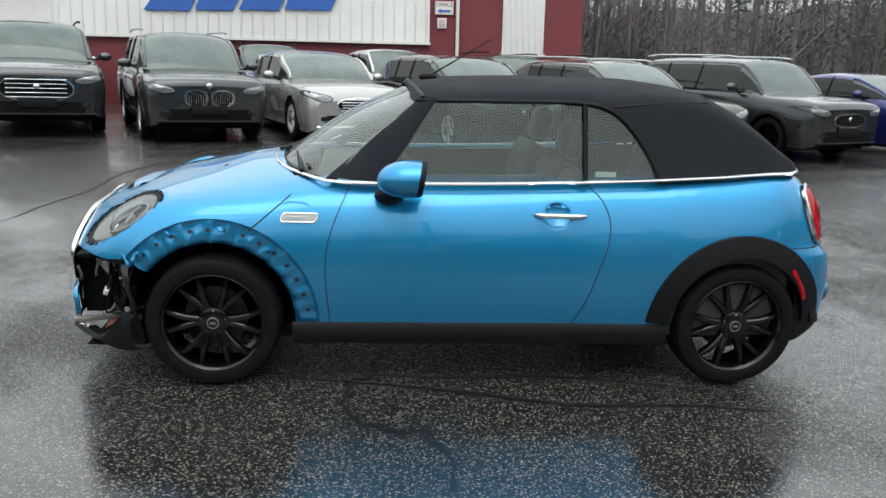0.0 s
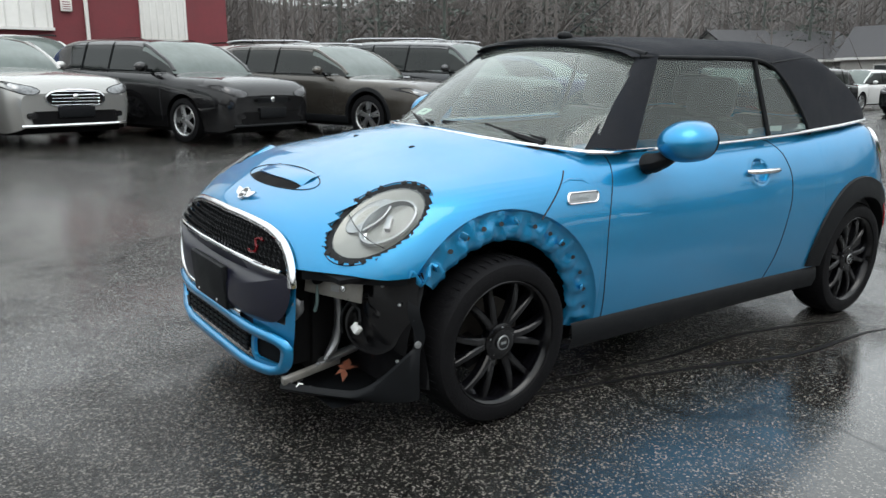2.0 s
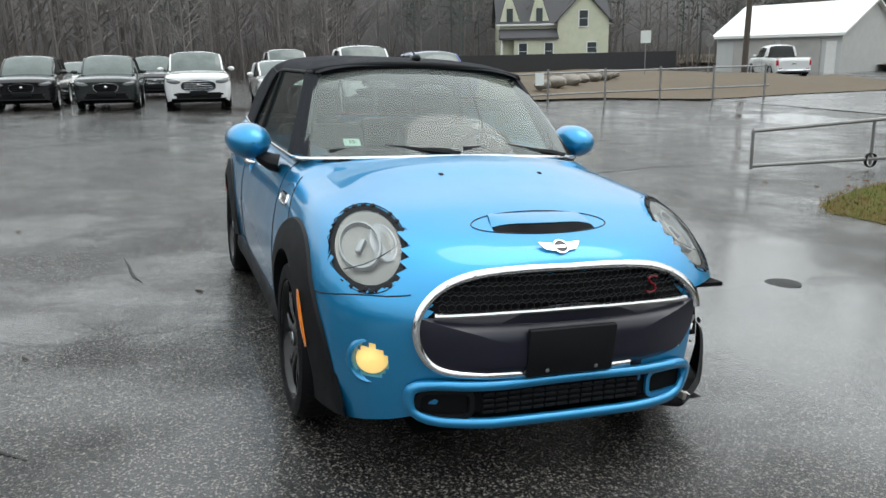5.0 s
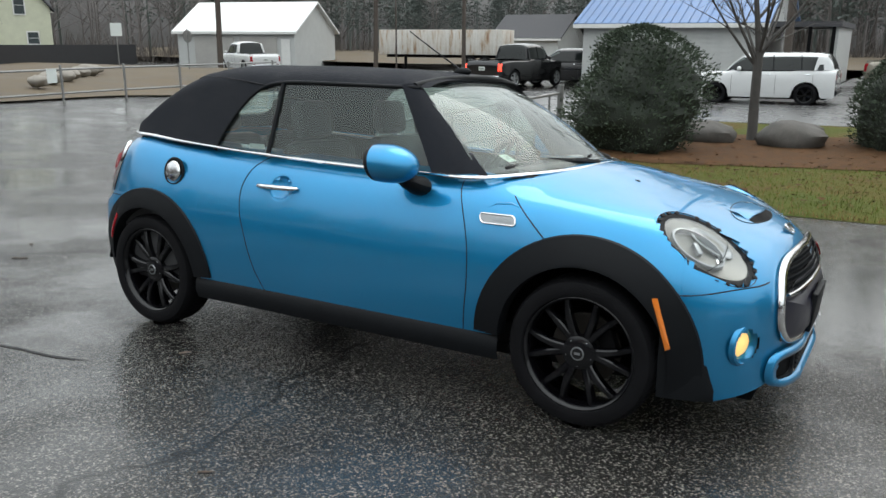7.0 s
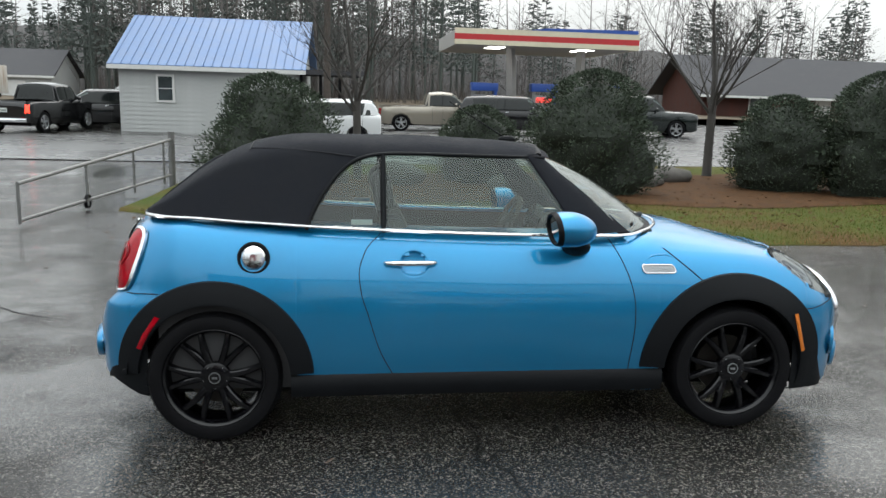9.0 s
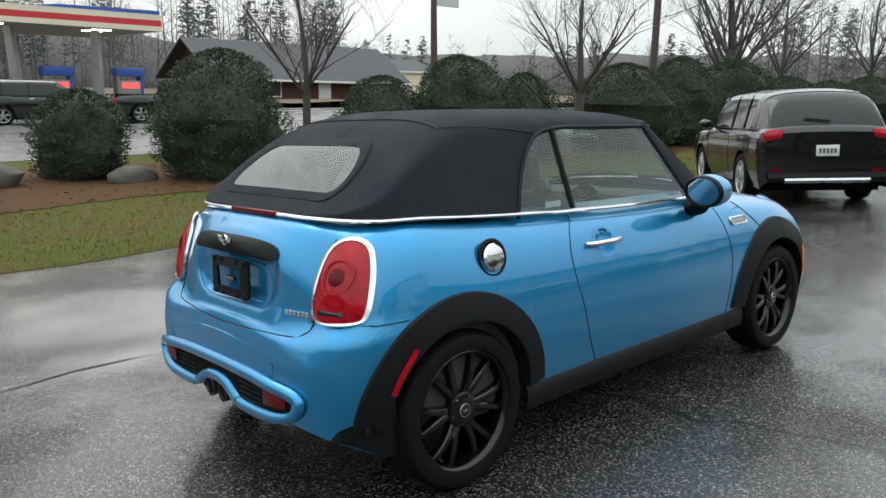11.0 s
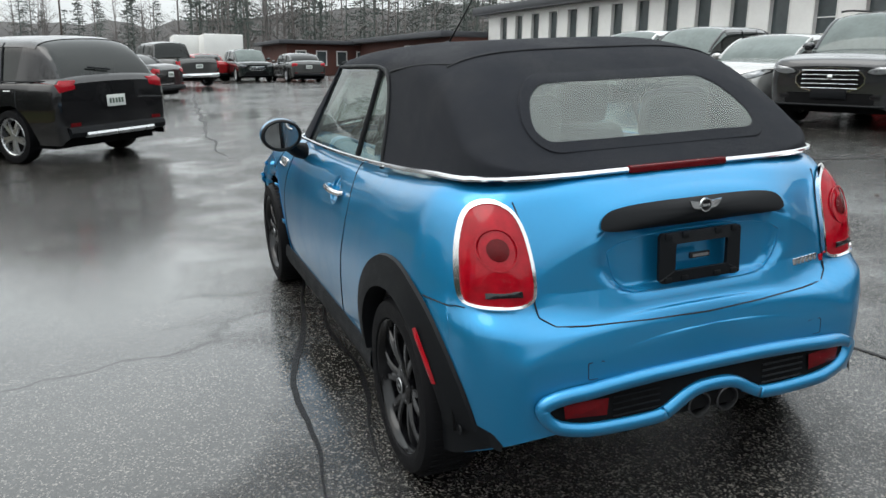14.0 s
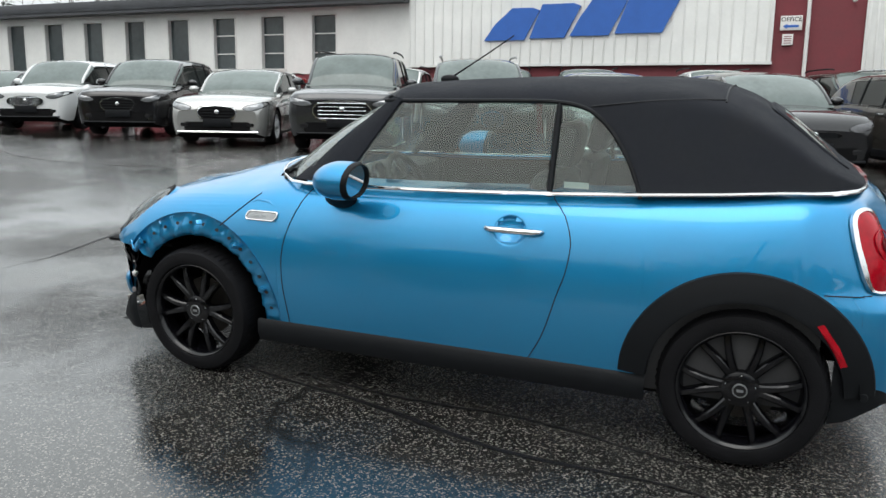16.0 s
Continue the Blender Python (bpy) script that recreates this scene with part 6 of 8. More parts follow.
def loft_tables(kind):
    L, W, H, wb, fo, bh, wz, sill, wr, sb, s_top, re, tb, deck = KINDS[kind]
    x0 = -(wb / 2 + fo)
    x1 = x0 + L
    xs = [x0, x0 + .03, x0 + .10, x0 + .22, x0 + .42, x0 + .7, x0 + sb * L - .1, x0 + sb * L + .2, x0 + tb * L - .5, x0 + tb * L, x1 - .34, x1 - .18, x1 - .08, x1 - .03, x1]
    for i in range(1, len(xs)):
        xs[i] = max(xs[i], xs[i - 1] + .02)
    h = W / 2
    w = [h * .80, h * .87, h * .935, h * .97, h * .99, h, h * .985, h * .98, h * .98, h * .99, h * .98, h * .96, h * .92, h * .87, h * .80]
    tall = kind in ("suv", "big_suv", "pickup", "boxy")
    lo = .80 if tall else .70
    hs = [bh * lo, bh * (lo + .075), bh * (.905 if tall else .86), bh * .925, bh * .945, bh * .96, bh * .975, wz, wz + .02, min(deck, wz + .04), deck * .985, deck * .975, deck * .95, deck * .90, deck * .83]
    hc = [v + .03 + .02 * (3 < i < 11) for i, v in enumerate(hs)]
    zb = [sill + .06, sill + .03, sill, sill - .02, sill - .02, sill, sill, sill, sill, sill, sill + .02, sill + .05, sill + .08, sill + .1, sill + .13]
    return [curve(xs, v) for v in (w, hs, hc, zb)], x0, x1


class Shell:
    """A vehicle's lower skin as cross-sections along its length."""

    def __init__(self, kind):
        (self.w, self.hs, self.hc, self.zb), self.x0, self.x1 = loft_tables(kind)
        self.cut = {}
        self.tabs = {}
        self.zg = np.linspace(.15, 1.4, 251)
        for front in (True, False):
            xs = np.linspace(self.x0, self.x0 + 1.0, 60) if front else np.linspace(self.x1, self.x1 - 1.0, 60)
            tab = np.array([np.where(self.zg <= self.sec(x)[1][-1], np.interp(self.zg, self.sec(x)[1], self.sec(x)[0]), 0) for x in xs])
            self.tabs[front] = (xs, np.maximum.accumulate(tab, axis=0))

    def sec(self, x):
        k = round(float(x), 4)
        if k not in self.cut:
            w, hs, hc, zb = self.w(x), self.hs(x), self.hc(x), self.zb(x)
            zm = zb + .55 * (hs - zb)
            z = np.linspace(zb, hs, 18)
            ys = w * .945
            y = np.where(z > zm, w - (w - ys) * (np.clip(z - zm, 0, 9) / (hs - zm)) ** 2, w - .06 * ((zm - z) / (zm - zb)) ** 2)
            yt = np.linspace(ys, 0, 14)[1:]
            y, z = np.concatenate([y, yt]), np.concatenate([z, hs + (hc - hs) * (1 - (yt / ys) ** 2.4)])
            for _ in range(2):
                y[1:-1], z[1:-1] = .25 * y[:-2] + .5 * y[1:-1] + .25 * y[2:], .25 * z[:-2] + .5 * z[1:-1] + .25 * z[2:]
            self.cut[k] = (y, np.maximum.accumulate(z + np.arange(len(z)) * 1e-7))
        return self.cut[k]

    def side(self, x, z, s, off=0.0):
        y, zz = self.sec(x)
        return Vector((x, s * (float(np.interp(z, zz, y)) + off), z))

    def end(self, front):
        xs, tab = self.tabs[front]

        def place(y, z, off=0.0):
            k = min(max((z - .15) / .005, 0), 249.999)
            i = int(k)
            x = float(np.interp(abs(y), tab[:, i] * (1 - k + i) + tab[:, i + 1] * (k - i), xs))
            lean = abs(y) / max(.3, self.w(self.x0 + .4))
            d = Vector(((-1 if front else 1) * (1 - .5 * lean ** 3), math.copysign(.7 * lean ** 3, y), .1)).normalized()
            return Vector((x, y, z)) + d * off
        return place


def plain_wheel(parent, x, y, s, r, rim_mat, spokes=10):
    m = Matrix.Translation((x, y, r)) @ (pose(0, 0, 0, 90) if s < 0 else pose(0, 0, 0, -90))
    k = r * .70
    t = part("wheel", Geo().lathe([(k, -.2), (r * .95, -.2), (r, -.15), (r, -.05), (r * .96, 0), (k + .02, .008), (k, -.01)], 30, m), M_TYRE, parent)
    part("rim", Geo().lathe([(k, -.012), (k - .008, .0), (k - .02, -.01), (k - .03, -.08), (k - .03, -.18)], 30, m), rim_mat, t)
    part("wheel_disc", Geo().lathe([(k - .03, -.11), (.001, -.11)], 20, m), M_DARK, t)
    g = Geo()
    for i in range(spokes):
        a = i * 2 * math.pi / spokes + (.16 if i % 2 else -.16) * (spokes > 6)
        c, u = Vector((math.cos(a), math.sin(a), 0)), Vector((-math.sin(a), math.cos(a), 0))
        w = k * (.10 if spokes > 6 else .17)
        rows = [[m @ (c * q + u * w * f * (1.1 - .3 * q / k) + Vector((0, 0, h + d))) for f, d in ((-1, -.03), (-.7, 0), (.7, 0), (1, -.03))] for q, h in ((k * .12, -.012), (k * .5, -.010), (k * .95, -.022))]
        g.grid(rows)
    part("spokes", g, rim_mat, t)
    part("hub", Geo().lathe([(k * .2, -.03), (k * .18, -.006), (.001, -.002)], 16, m), rim_mat, t)


def seat_on_ground(x, y, heading, span=1.4):
    """A pose on the sloping ground; heading: degrees of the nose from +x, counter-clockwise."""
    a = radians(heading)
    f, l = Vector((math.cos(a), math.sin(a), 0)), Vector((-math.sin(a), math.cos(a), 0))
    zf, zr = gz(*(Vector((x, y, 0)) + f * span)[:2]), gz(*(Vector((x, y, 0)) - f * span)[:2])
    zl, zt = gz(*(Vector((x, y, 0)) + l * .8)[:2]), gz(*(Vector((x, y, 0)) - l * .8)[:2])
    ex = -(f + Vector((0, 0, (zf - zr) / (2 * span)))).normalized()
    ey = -(l + Vector((0, 0, (zl - zt) / 1.6)))
    ez = ex.cross(ey).normalized()
    ey = ez.cross(ex)
    m = Matrix((ex, ey, ez)).transposed().to_4x4()
    m.translation = (x, y, (zf + zr + zl + zt) / 4)
    return m


def vehicle(name, kind, x, y, heading, paint, label, rim="silver", grille="bars", group="parked vehicles", rails=False, clad=False, lit=False, fine=True, stretch=1.0, category="car", spokes=10, face="normal"):
    L, W, H, wb, fo, bh, wz, sill, wr, sb, s_top, re, tb, deck = KINDS[kind]
    col, rims = PAINTS[paint], {"silver": M_SILVER_RIM, "black": M_RIM}[rim]
    sh = Shell(kind)
    x0, x1 = sh.x0, sh.x1
    m = seat_on_ground(x, y, heading, wb / 2)
    car_ = thing(name, m @ Matrix.Scale(stretch, 4), label, category, group)
    ax = (-wb / 2, wb / 2)
    ra = wr + .055
    n = 60 if fine else 34
    cx = np.unique(np.concatenate([np.linspace(x0, x0 + .3, n // 5), np.linspace(x0 + .3, x1 - .3, n), np.linspace(x1 - .3, x1, n // 5)] + [a + ra * np.sin(np.linspace(-1.5708, 1.5708, n // 4)) for a in ax]))
    rows_n, top_n = (13, 7) if fine else (8, 4)
    cab0, cab1 = x0 + sb * L, x0 + tb * L
    body = Geo()
    bed = kind == "pickup"
    for s in (-1, 1):
        P = []
        for xx in cx:
            yy, zz = sh.sec(xx)
            lo = sh.zb(xx)
            for a in ax:
                if abs(xx - a) < ra:
                    lo = max(lo, wr + math.sqrt(ra * ra - (xx - a) ** 2))
            hs = sh.hs(xx)
            col_ = [(xx, s * float(np.interp(z, zz, yy)), z) for z in np.linspace(min(lo, hs - .01), hs, rows_n)]
            yt = abs(col_[-1][1])
            col_ += [(xx, s * yt * f, float(np.interp(-yt * f, -yy, zz))) for f in np.linspace(1, 0, top_n + 1)[1:]]
            P.append(col_)
        P = np.array(P)
        k = len(body.v)
        N = np.cross(np.gradient(P, axis=0), np.gradient(P, axis=1)) * (1 if s < 0 else -1)
        nn, mm = P.shape[:2]
        body.v += [tuple(p) for p in P.reshape(-1, 3)]
        for i in range(nn - 1):
            for j in range(mm - 1):
                if j >= rows_n and cab0 + .1 < cx[i] < cab1 - .15:
                    continue
                if bed and j >= rows_n and cx[i] > cab1 and cx[i] < x1 - .15:
                    continue
                a = k + i * mm + j
                body.f.append((a, a + mm, a + mm + 1, a + 1) if s < 0 else (a, a + 1, a + mm + 1, a + mm))
    for front in (True, False):
        xx = x0 if front else x1
        yy, zz = sh.sec(xx)
        body.grid([[(xx, u * a, b) for u in (-1, -.5, 0, .5, 1)] for a, b in zip(yy, zz)], flip=not front)
    b = part("body", body, col, car_, "", 50)
    # glasshouse
    xt0, xt1 = x0 + s_top * L, x0 + re * L
    hr = curve([cab0, cab0 + .02, (cab0 + xt0) / 2, xt0, xt0 + .25, (xt0 + xt1) / 2, xt1 - .25, xt1, cab1 - .01, cab1], [wz - .04, wz, wz + (H - wz) * .56, H - .04, H - .01, H, H - .02, H - .06, deck + .02, deck - .04]) if cab1 - xt1 > .05 else curve([cab0, cab0 + .02, (cab0 + xt0) / 2, xt0, xt0 + .25, (xt0 + xt1) / 2, xt1, cab1 - .02, cab1], [wz - .04, wz, wz + (H - wz) * .56, H - .04, H - .01, H, H - .05, H - .12, deck])
    bw = W / 2 * .915

    def gsec(xx):
        h = max(hr(xx), wz - .03)
        zb = wz - .03
        zs = zb + .88 * (h - zb)
        end = min(1.0, .93 + .07 * step(xx, cab0, cab0 + .5)) * (1 - .07 * step(xx, cab1 - .6, cab1))
        ys = bw * end - .27 * (zs - zb)
        y1 = np.linspace(bw * end, ys, 9)
        z1 = np.linspace(zb, zs, 9)
        f = np.linspace(1, 0, 9)[1:]
        y_, z_ = np.concatenate([y1, ys * f]), np.concatenate([z1, zs + (h - zs) * (1 - f ** 3.0)])
        for _ in range(2):
            y_[1:-1], z_[1:-1] = .25 * y_[:-2] + .5 * y_[1:-1] + .25 * y_[2:], .25 * z_[:-2] + .5 * z_[1:-1] + .25 * z_[2:]
        return y_, z_

    gx = np.unique(np.concatenate([np.linspace(cab0, xt0, 12), np.linspace(xt0, xt1, 14), np.linspace(xt1, cab1, 9)]))
    rows, roof = [], []
    for xx in gx:
        y_, z_ = gsec(xx)
        ring = [(xx, -p, q) for p, q in zip(y_, z_)] + [(xx, p, q) for p, q in zip(y_[-2::-1], z_[-2::-1])]
        rows.append(ring)
        if xt0 - .02 <= xx <= xt1 + .02:
            roof.append([(xx, p * 1.008, q + .008) for _, p, q in ring[7:-7]])
    front_n = int(np.searchsorted(gx, xt0)) + 1
    ws = [[Vector(p) + Vector((-.004, 0, .006)) for p in ring[6:-6]] for ring in rows[:front_n]]
    part("windscreen", Geo().grid(ws), M_PANE, car_, "pale misted windscreen", 50)
    gl = Geo().grid(rows)
    for xx, fl in ((gx[0], False), (gx[-1], True)):
        y_, z_ = gsec(xx)
        gl.grid([[(xx, u * p, q) for u in (-1, 0, 1)] for p, q in zip(y_, z_)], flip=fl)
    part("glasshouse", gl, M_SIDE_PANE, car_, "dark car windows", 50)
    part("roof", Geo().grid(roof), col, car_, "", 60)
    trim = M_TRIM
    for s in (-1, 1):
        pill = []
        for xx in np.linspace(cab0 + .03, xt0 + .02, 8):
            y_, z_ = gsec(xx)
            pill.append(Vector((xx, s * (y_[8] + .004), z_[8] + .002)))
        part("front_pillar", Geo().tube(pill, .032, 6), col, car_)
        if cab1 - xt1 > .05 and kind in ("sedan", "coupe", "pickup"):
            pill = []
            for xx in np.linspace(xt1 - .03, cab1 - .02, 8):
                y_, z_ = gsec(xx)
                pill.append(Vector((xx, s * (y_[8] + .002), z_[8])))
            part("rear_pillar", Geo().tube(pill, .05, 6), col, car_)
        for fx in (.40, .985) if kind in ("sedan", "coupe", "pickup") else (.36, .70):
            xx = xt0 + (xt1 - xt0) * fx
            y_, z_ = gsec(xx)
            part("side_pillar", Geo().tube([Vector((xx + .04 * (1 - i / 8), s * (y_[i] + .003), z_[i])) for i in range(0, 9)], .016 if fx < .9 else .05, 6), trim if fx < .9 else col, car_)
        if kind in ("suv", "big_suv", "boxy", "wagon", "hatch"):
            rows = []
            for xx in np.linspace(xt0 + (xt1 - xt0) * .90, cab1 - .012, 8):
                y_, z_ = gsec(xx)
                rows.append([Vector((xx - .10 * (1 - i / 8) * (xx < xt1), s * (y_[i] + .007), z_[i])) for i in range(9)])
            part("rear_quarter", Geo().grid(rows, flip=s > 0), col, car_, "", 60)
        # waist strip, door gaps, handles, mirror
        part("waist_strip", Geo().tube([Vector((xx, s * (gsec(xx)[0][0] + .012), wz + .004)) for xx in np.linspace(cab0 + .15, cab1 - .1, 10)], .008, 5), M_CHROME if rails or kind in ("sedan", "wagon") else M_TRIM, car_)
        for xx in (cab0 + .18, xt0 + (xt1 - xt0) * .40 + .03, min(xt1, xt0 + (xt1 - xt0) * .86)):
            part("door_gap", Geo().tube([sh.side(xx, z, s, .001) for z in np.linspace(sill + .10, wz - .02, 6)], .005, 4), M_GAP, car_)
        for xx in (xt0 + (xt1 - xt0) * .34, xt0 + (xt1 - xt0) * .80):
            part("door_handle", Geo().tube([sh.side(xx - .08, wz - .12, s, .012), sh.side(xx + .06, wz - .12, s, .016)], .012, 6), M_CHROME if kind != "pickup" else col, car_)
        mc = Vector((cab0 + .42, s * (W / 2 + .09), wz + .06))
        part("mirror", Geo().ball(mc, .07, .11, .07, 12, 8), col, car_)
        part("mirror_arm", Geo().tube([mc + Vector((.02, -s * .06, -.03)), Vector((cab0 + .45, s * (W / 2 - .09), wz + .01))], .025, 6), M_TRIM, car_)
        for a in ax:
            plain_wheel(car_, a, s * (W / 2 - .025), s, wr, rims, spokes)
            part("wheel_well", Geo().grid([[(a + ra * math.cos(t), s * q, wr + ra * math.sin(t)) for q in (W / 2 - .32, W / 2 - .03)] for t in np.linspace(-.3, math.pi + .3, 14)], flip=s > 0), M_DARK, car_)
            if clad:
                part("arch_trim", Geo().grid([[sh.side(a + q * math.cos(t), max(wr + q * math.sin(t), sill), s, o) for q, o in ((ra - .01, -.01), (ra, .014), (ra + .05, .012), (ra + .06, .001))] for t in np.linspace(-.1, math.pi + .1, 20)], flip=s > 0), M_TRIM, car_)
        if clad:
            part("sill_trim", Geo().grid([[sh.side(xx, z, s, o) for z, o in ((sill + .12, .002), (sill + .10, .014), (sill + .005, .01))] for xx in np.linspace(ax[0] + ra, ax[1] - ra, 10)], flip=s < 0), M_TRIM, car_)
        if rails:
            part("roof_rail", Geo().tube([Vector((xx, s * (bw - .33 * (H - wz) + .02), H + .035 - .05 * (abs(xx - (xt0 + xt1) / 2) / (xt1 - xt0) * 2) ** 6)) for xx in np.linspace(xt0 + .1, xt1 - .05, 12)], .018, 6), M_SILVER_RIM if clad else M_TRIM, car_)
        # lamps
        fp, rp = sh.end(True), sh.end(False)
        h = W / 2
        hz = bh * (.76 if face != "high" else .80)
        lamp_rim = smooth_loop([(s * h * .50, hz - .03), (s * h * .54, hz + .035), (s * h * .80, hz + .085), (s * h * .965, hz + .12), (s * h * .955, hz + .03), (s * h * .72, hz - .06)], 2)
        part("headlamp", fill_patch(lamp_rim, fp, .008, 4, .012), M_LAMP if face != "dark" else M_LAMP_DARK, car_, "clear headlamp")
        part("lamp_edge", ring_patch(lamp_rim, fp, .014, .004, .006), M_GLOSS, car_)
        part("fog_lamp", fill_patch([(s * h * .66 + a, sill + .20 + c) for a, c in round_rect(.14, .07, .03, 3)], fp, .008, 3, .004), M_GLOSS, car_)
        tz = (deck * .93 if kind in ("suv", "big_suv") else deck * .82) if not bed else deck * .80
        tail = [(s * h * (.66 if kind != "pickup" else .80), tz - .05), (s * h * (.62 if kind != "pickup" else .80), tz + .06), (s * h * .88, tz + .09), (s * h * .93, tz + .02), (s * h * .90, tz - .09)] if not bed else [(s * h * .80, tz - .2), (s * h * .80, tz + .13), (s * h * .92, tz + .13), (s * h * .93, tz - .2)]
        part("tail_lamp", fill_patch(tail, rp, .01, 4, .012), M_BRAKE_LIT if lit else M_RED, car_, "red tail lamp")
        part("rear_reflector", fill_patch([(s * h * .72 + a, sill + .26 + c) for a, c in round_rect(.16, .05, .01, 2)], rp, .008, 2), M_RED_DARK, car_)
    # face
    gw, gh = {"bars": (.52, .25), "kidney": (.33, .25), "hex": (.48, .32), "slim": (.46, .10), "wide": (.62, .38), "oval": (.46, .22)}[grille]
    gzc = bh * .66
    cells = [(-gw / 2 - .03, gw), (gw / 2 + .03, gw)] if grille == "kidney" else [(0, gw * 1.6)]
    for cy, w_ in cells:
        out = smooth_loop([(cy - w_ / 2, gzc + gh * .42), (cy + w_ / 2, gzc + gh * .42), (cy + w_ * (.5 if grille != "hex" else .40), gzc - gh * .5), (cy - w_ * (.5 if grille != "hex" else .40), gzc - gh * .5)], 2)
        gr = part("grille", fill_patch(out, fp, .010, 4), M_DARK, car_, "dark grille in a bright frame")
        part("grille_frame", ring_patch(out, fp, .022, .010, .010), M_CHROME if face != "dark" else M_GLOSS, gr)
        for k in range(9 if grille == "kidney" else 5):
            if grille == "kidney":
                yy = cy - w_ * .42 + k * w_ * .105
                part("grille_bar", Geo().tube([fp(yy, gzc - gh * .36, .018), fp(yy, gzc + gh * .32, .018)], .006, 4), M_CHROME, gr)
            else:
                zz = gzc - gh * .36 + k * gh * .17
                part("grille_bar", Geo().tube([fp(cy + u * w_ * .41, zz, .018) for u in (-1, -.5, 0, .5, 1)], .007, 4), M_CHROME if grille in ("bars", "wide") and face != "dark" else M_TRIM, gr)
    part("emblem", Geo().ball(fp(0, gzc + gh * (.05 if grille != "kidney" else .7), .02), .012, .045, .04, 12, 6), M_CHROME, car_)
    low = [(u, sill + .17 + v) for u, v in round_rect(W * .66, .17, .05, 4)]
    part("lower_intake", fill_patch(low, fp, .008, 5), M_DARK, car_)
    part("bumper_lip", Geo().tube([fp(u * W * .40, sill + .07, .012) for u in np.linspace(-1, 1, 12)], .02, 6), M_TRIM if clad or kind != "sedan" else M_CHROME, car_)
    pl = part("plate_holder", Geo().box(-.012, .012, -.26, .26, -.07, .07, .006).move(Matrix.Translation(fp(0, sill + .24, .02))), M_TRIM, car_)
    part("rear_bumper", Geo().tube([rp(u * W * .42, sill + .16, .01) for u in np.linspace(-1, 1, 12)], .06 if not bed else .08, 8, flat=1.2), M_TRIM if not bed else M_CHROME, car_)
    if kind == "suv":
        part("skid_plate", Geo().tube([rp(u * W * .30, sill + .12, .04) for u in np.linspace(-1, 1, 8)], .045, 6), M_SILVER_RIM, car_)
    pz = deck * .72
    pr = part("number_plate", Geo().box(-.004, .004, -.155, .155, -.077, .077, .003).move(Matrix.Translation(rp(0, pz, .02))), M_PLATE, car_, "pale plate with green bars")
    for k in range(5):
        part("plate_bar", Geo().box(0, .003, -.016, .016, -.035, .03).move(Matrix.Translation(rp(0, pz, .025) + Vector((0, -.1 + k * .05, 0)))), M_BARS, pr)
    part("underside", Geo().box(x0 + .25, x1 - .25, -W / 2 + .12, W / 2 - .12, sill - .05, sill + .12), M_DARK, car_)
    if not bed and kind not in ("sedan", "coupe"):
        part("rear_wiper", Geo().tube([Vector((cab1 - .01, .05, deck + .10)), Vector((cab1 - .03, -.30, deck + .14))], .012, 5), M_TRIM, car_)
    if bed:
        part("bed_floor", Geo().box(cab1 - .05, x1 - .1, -W / 2 + .1, W / 2 - .1, .70, .74), M_DARK, car_)
        for s in (-1, 1):
            part("bed_wall", Geo().box(cab1 - .05, x1 - .06, s * (W / 2 - .14) - .03, s * (W / 2 - .14) + .03, .7, deck + .015), col, car_)
        part("tailgate", Geo().box(x1 - .16, x1 - .10, -W / 2 + .12, W / 2 - .12, .7, deck + .01, .01), col, car_)
    return car_

# ---- parked and passing vehicles ----
ROW = -69          # the building's row stands at an angle
vehicle("large_suv", "big_suv", -6.3, 10.4, ROW, "dark_grey", "dark grey large SUV with a tall barred grille", grille="wide", rails=True)
vehicle("compact_suv", "suv", -3.7, 10.1, ROW, "dark_grey", "dark grey compact SUV with twin grilles", grille="kidney", rails=True, clad=True, rim="silver")
vehicle("luxury_sedan", "sedan", -1.45, 10.7, ROW, "silver", "silver sedan with a wide bright grille", grille="bars")
vehicle("hatchback", "hatch", 1.1, 9.9, ROW, "black", "black hatchback with a cracked bonnet edge", grille="slim", face="dark", spokes=5)
vehicle("estate_car", "wagon", 3.9, 9.65, ROW, "brown_grey", "brown-grey estate car with dark arches", grille="oval", clad=True, rails=True)
vehicle("crossover", "boxy", 6.25, 9.6, ROW + 2, "dark_grey", "dark grey crossover with roof bars", grille="oval", rails=True, clad=True, rim="black")
vehicle("muscle_coupe", "coupe", 9.0, 9.8, ROW + 2, "deep_blue", "deep blue muscle coupe with black wheels", grille="bars", face="dark", rim="black")
vehicle("small_sedan", "sedan", -9.0, 10.5, ROW, "silver", "silver compact sedan with a large dark grille", grille="hex")
vehicle("crossover", "suv", -12.0, 11.1, ROW, "black", "black crossover with a winged grille", grille="hex", clad=True)
vehicle("luxury_crossover", "suv", -15.3, 11.7, ROW, "white", "white luxury crossover with a barred grille", grille="bars")
for _k, (_kind, _paint, _what) in enumerate((("hatch", "black", "black hatchback"), ("sedan", "dark_grey", "dark grey sedan with a bright grille"), ("sedan", "white", "white saloon car"), ("sedan", "mid_grey", "grey sports saloon"), ("suv", "white", "white small SUV"), ("suv", "silver", "silver angular crossover"), ("suv", "mid_grey", "grey crossover"), ("sedan", "silver", "silver saloon car"))):
    vehicle("parked_car", _kind, -18.5 - 3.2 * _k, 12.4 + .34 * _k, ROW, _paint, _what + " before the white building", grille="bars" if _k % 2 else "hex", fine=False)
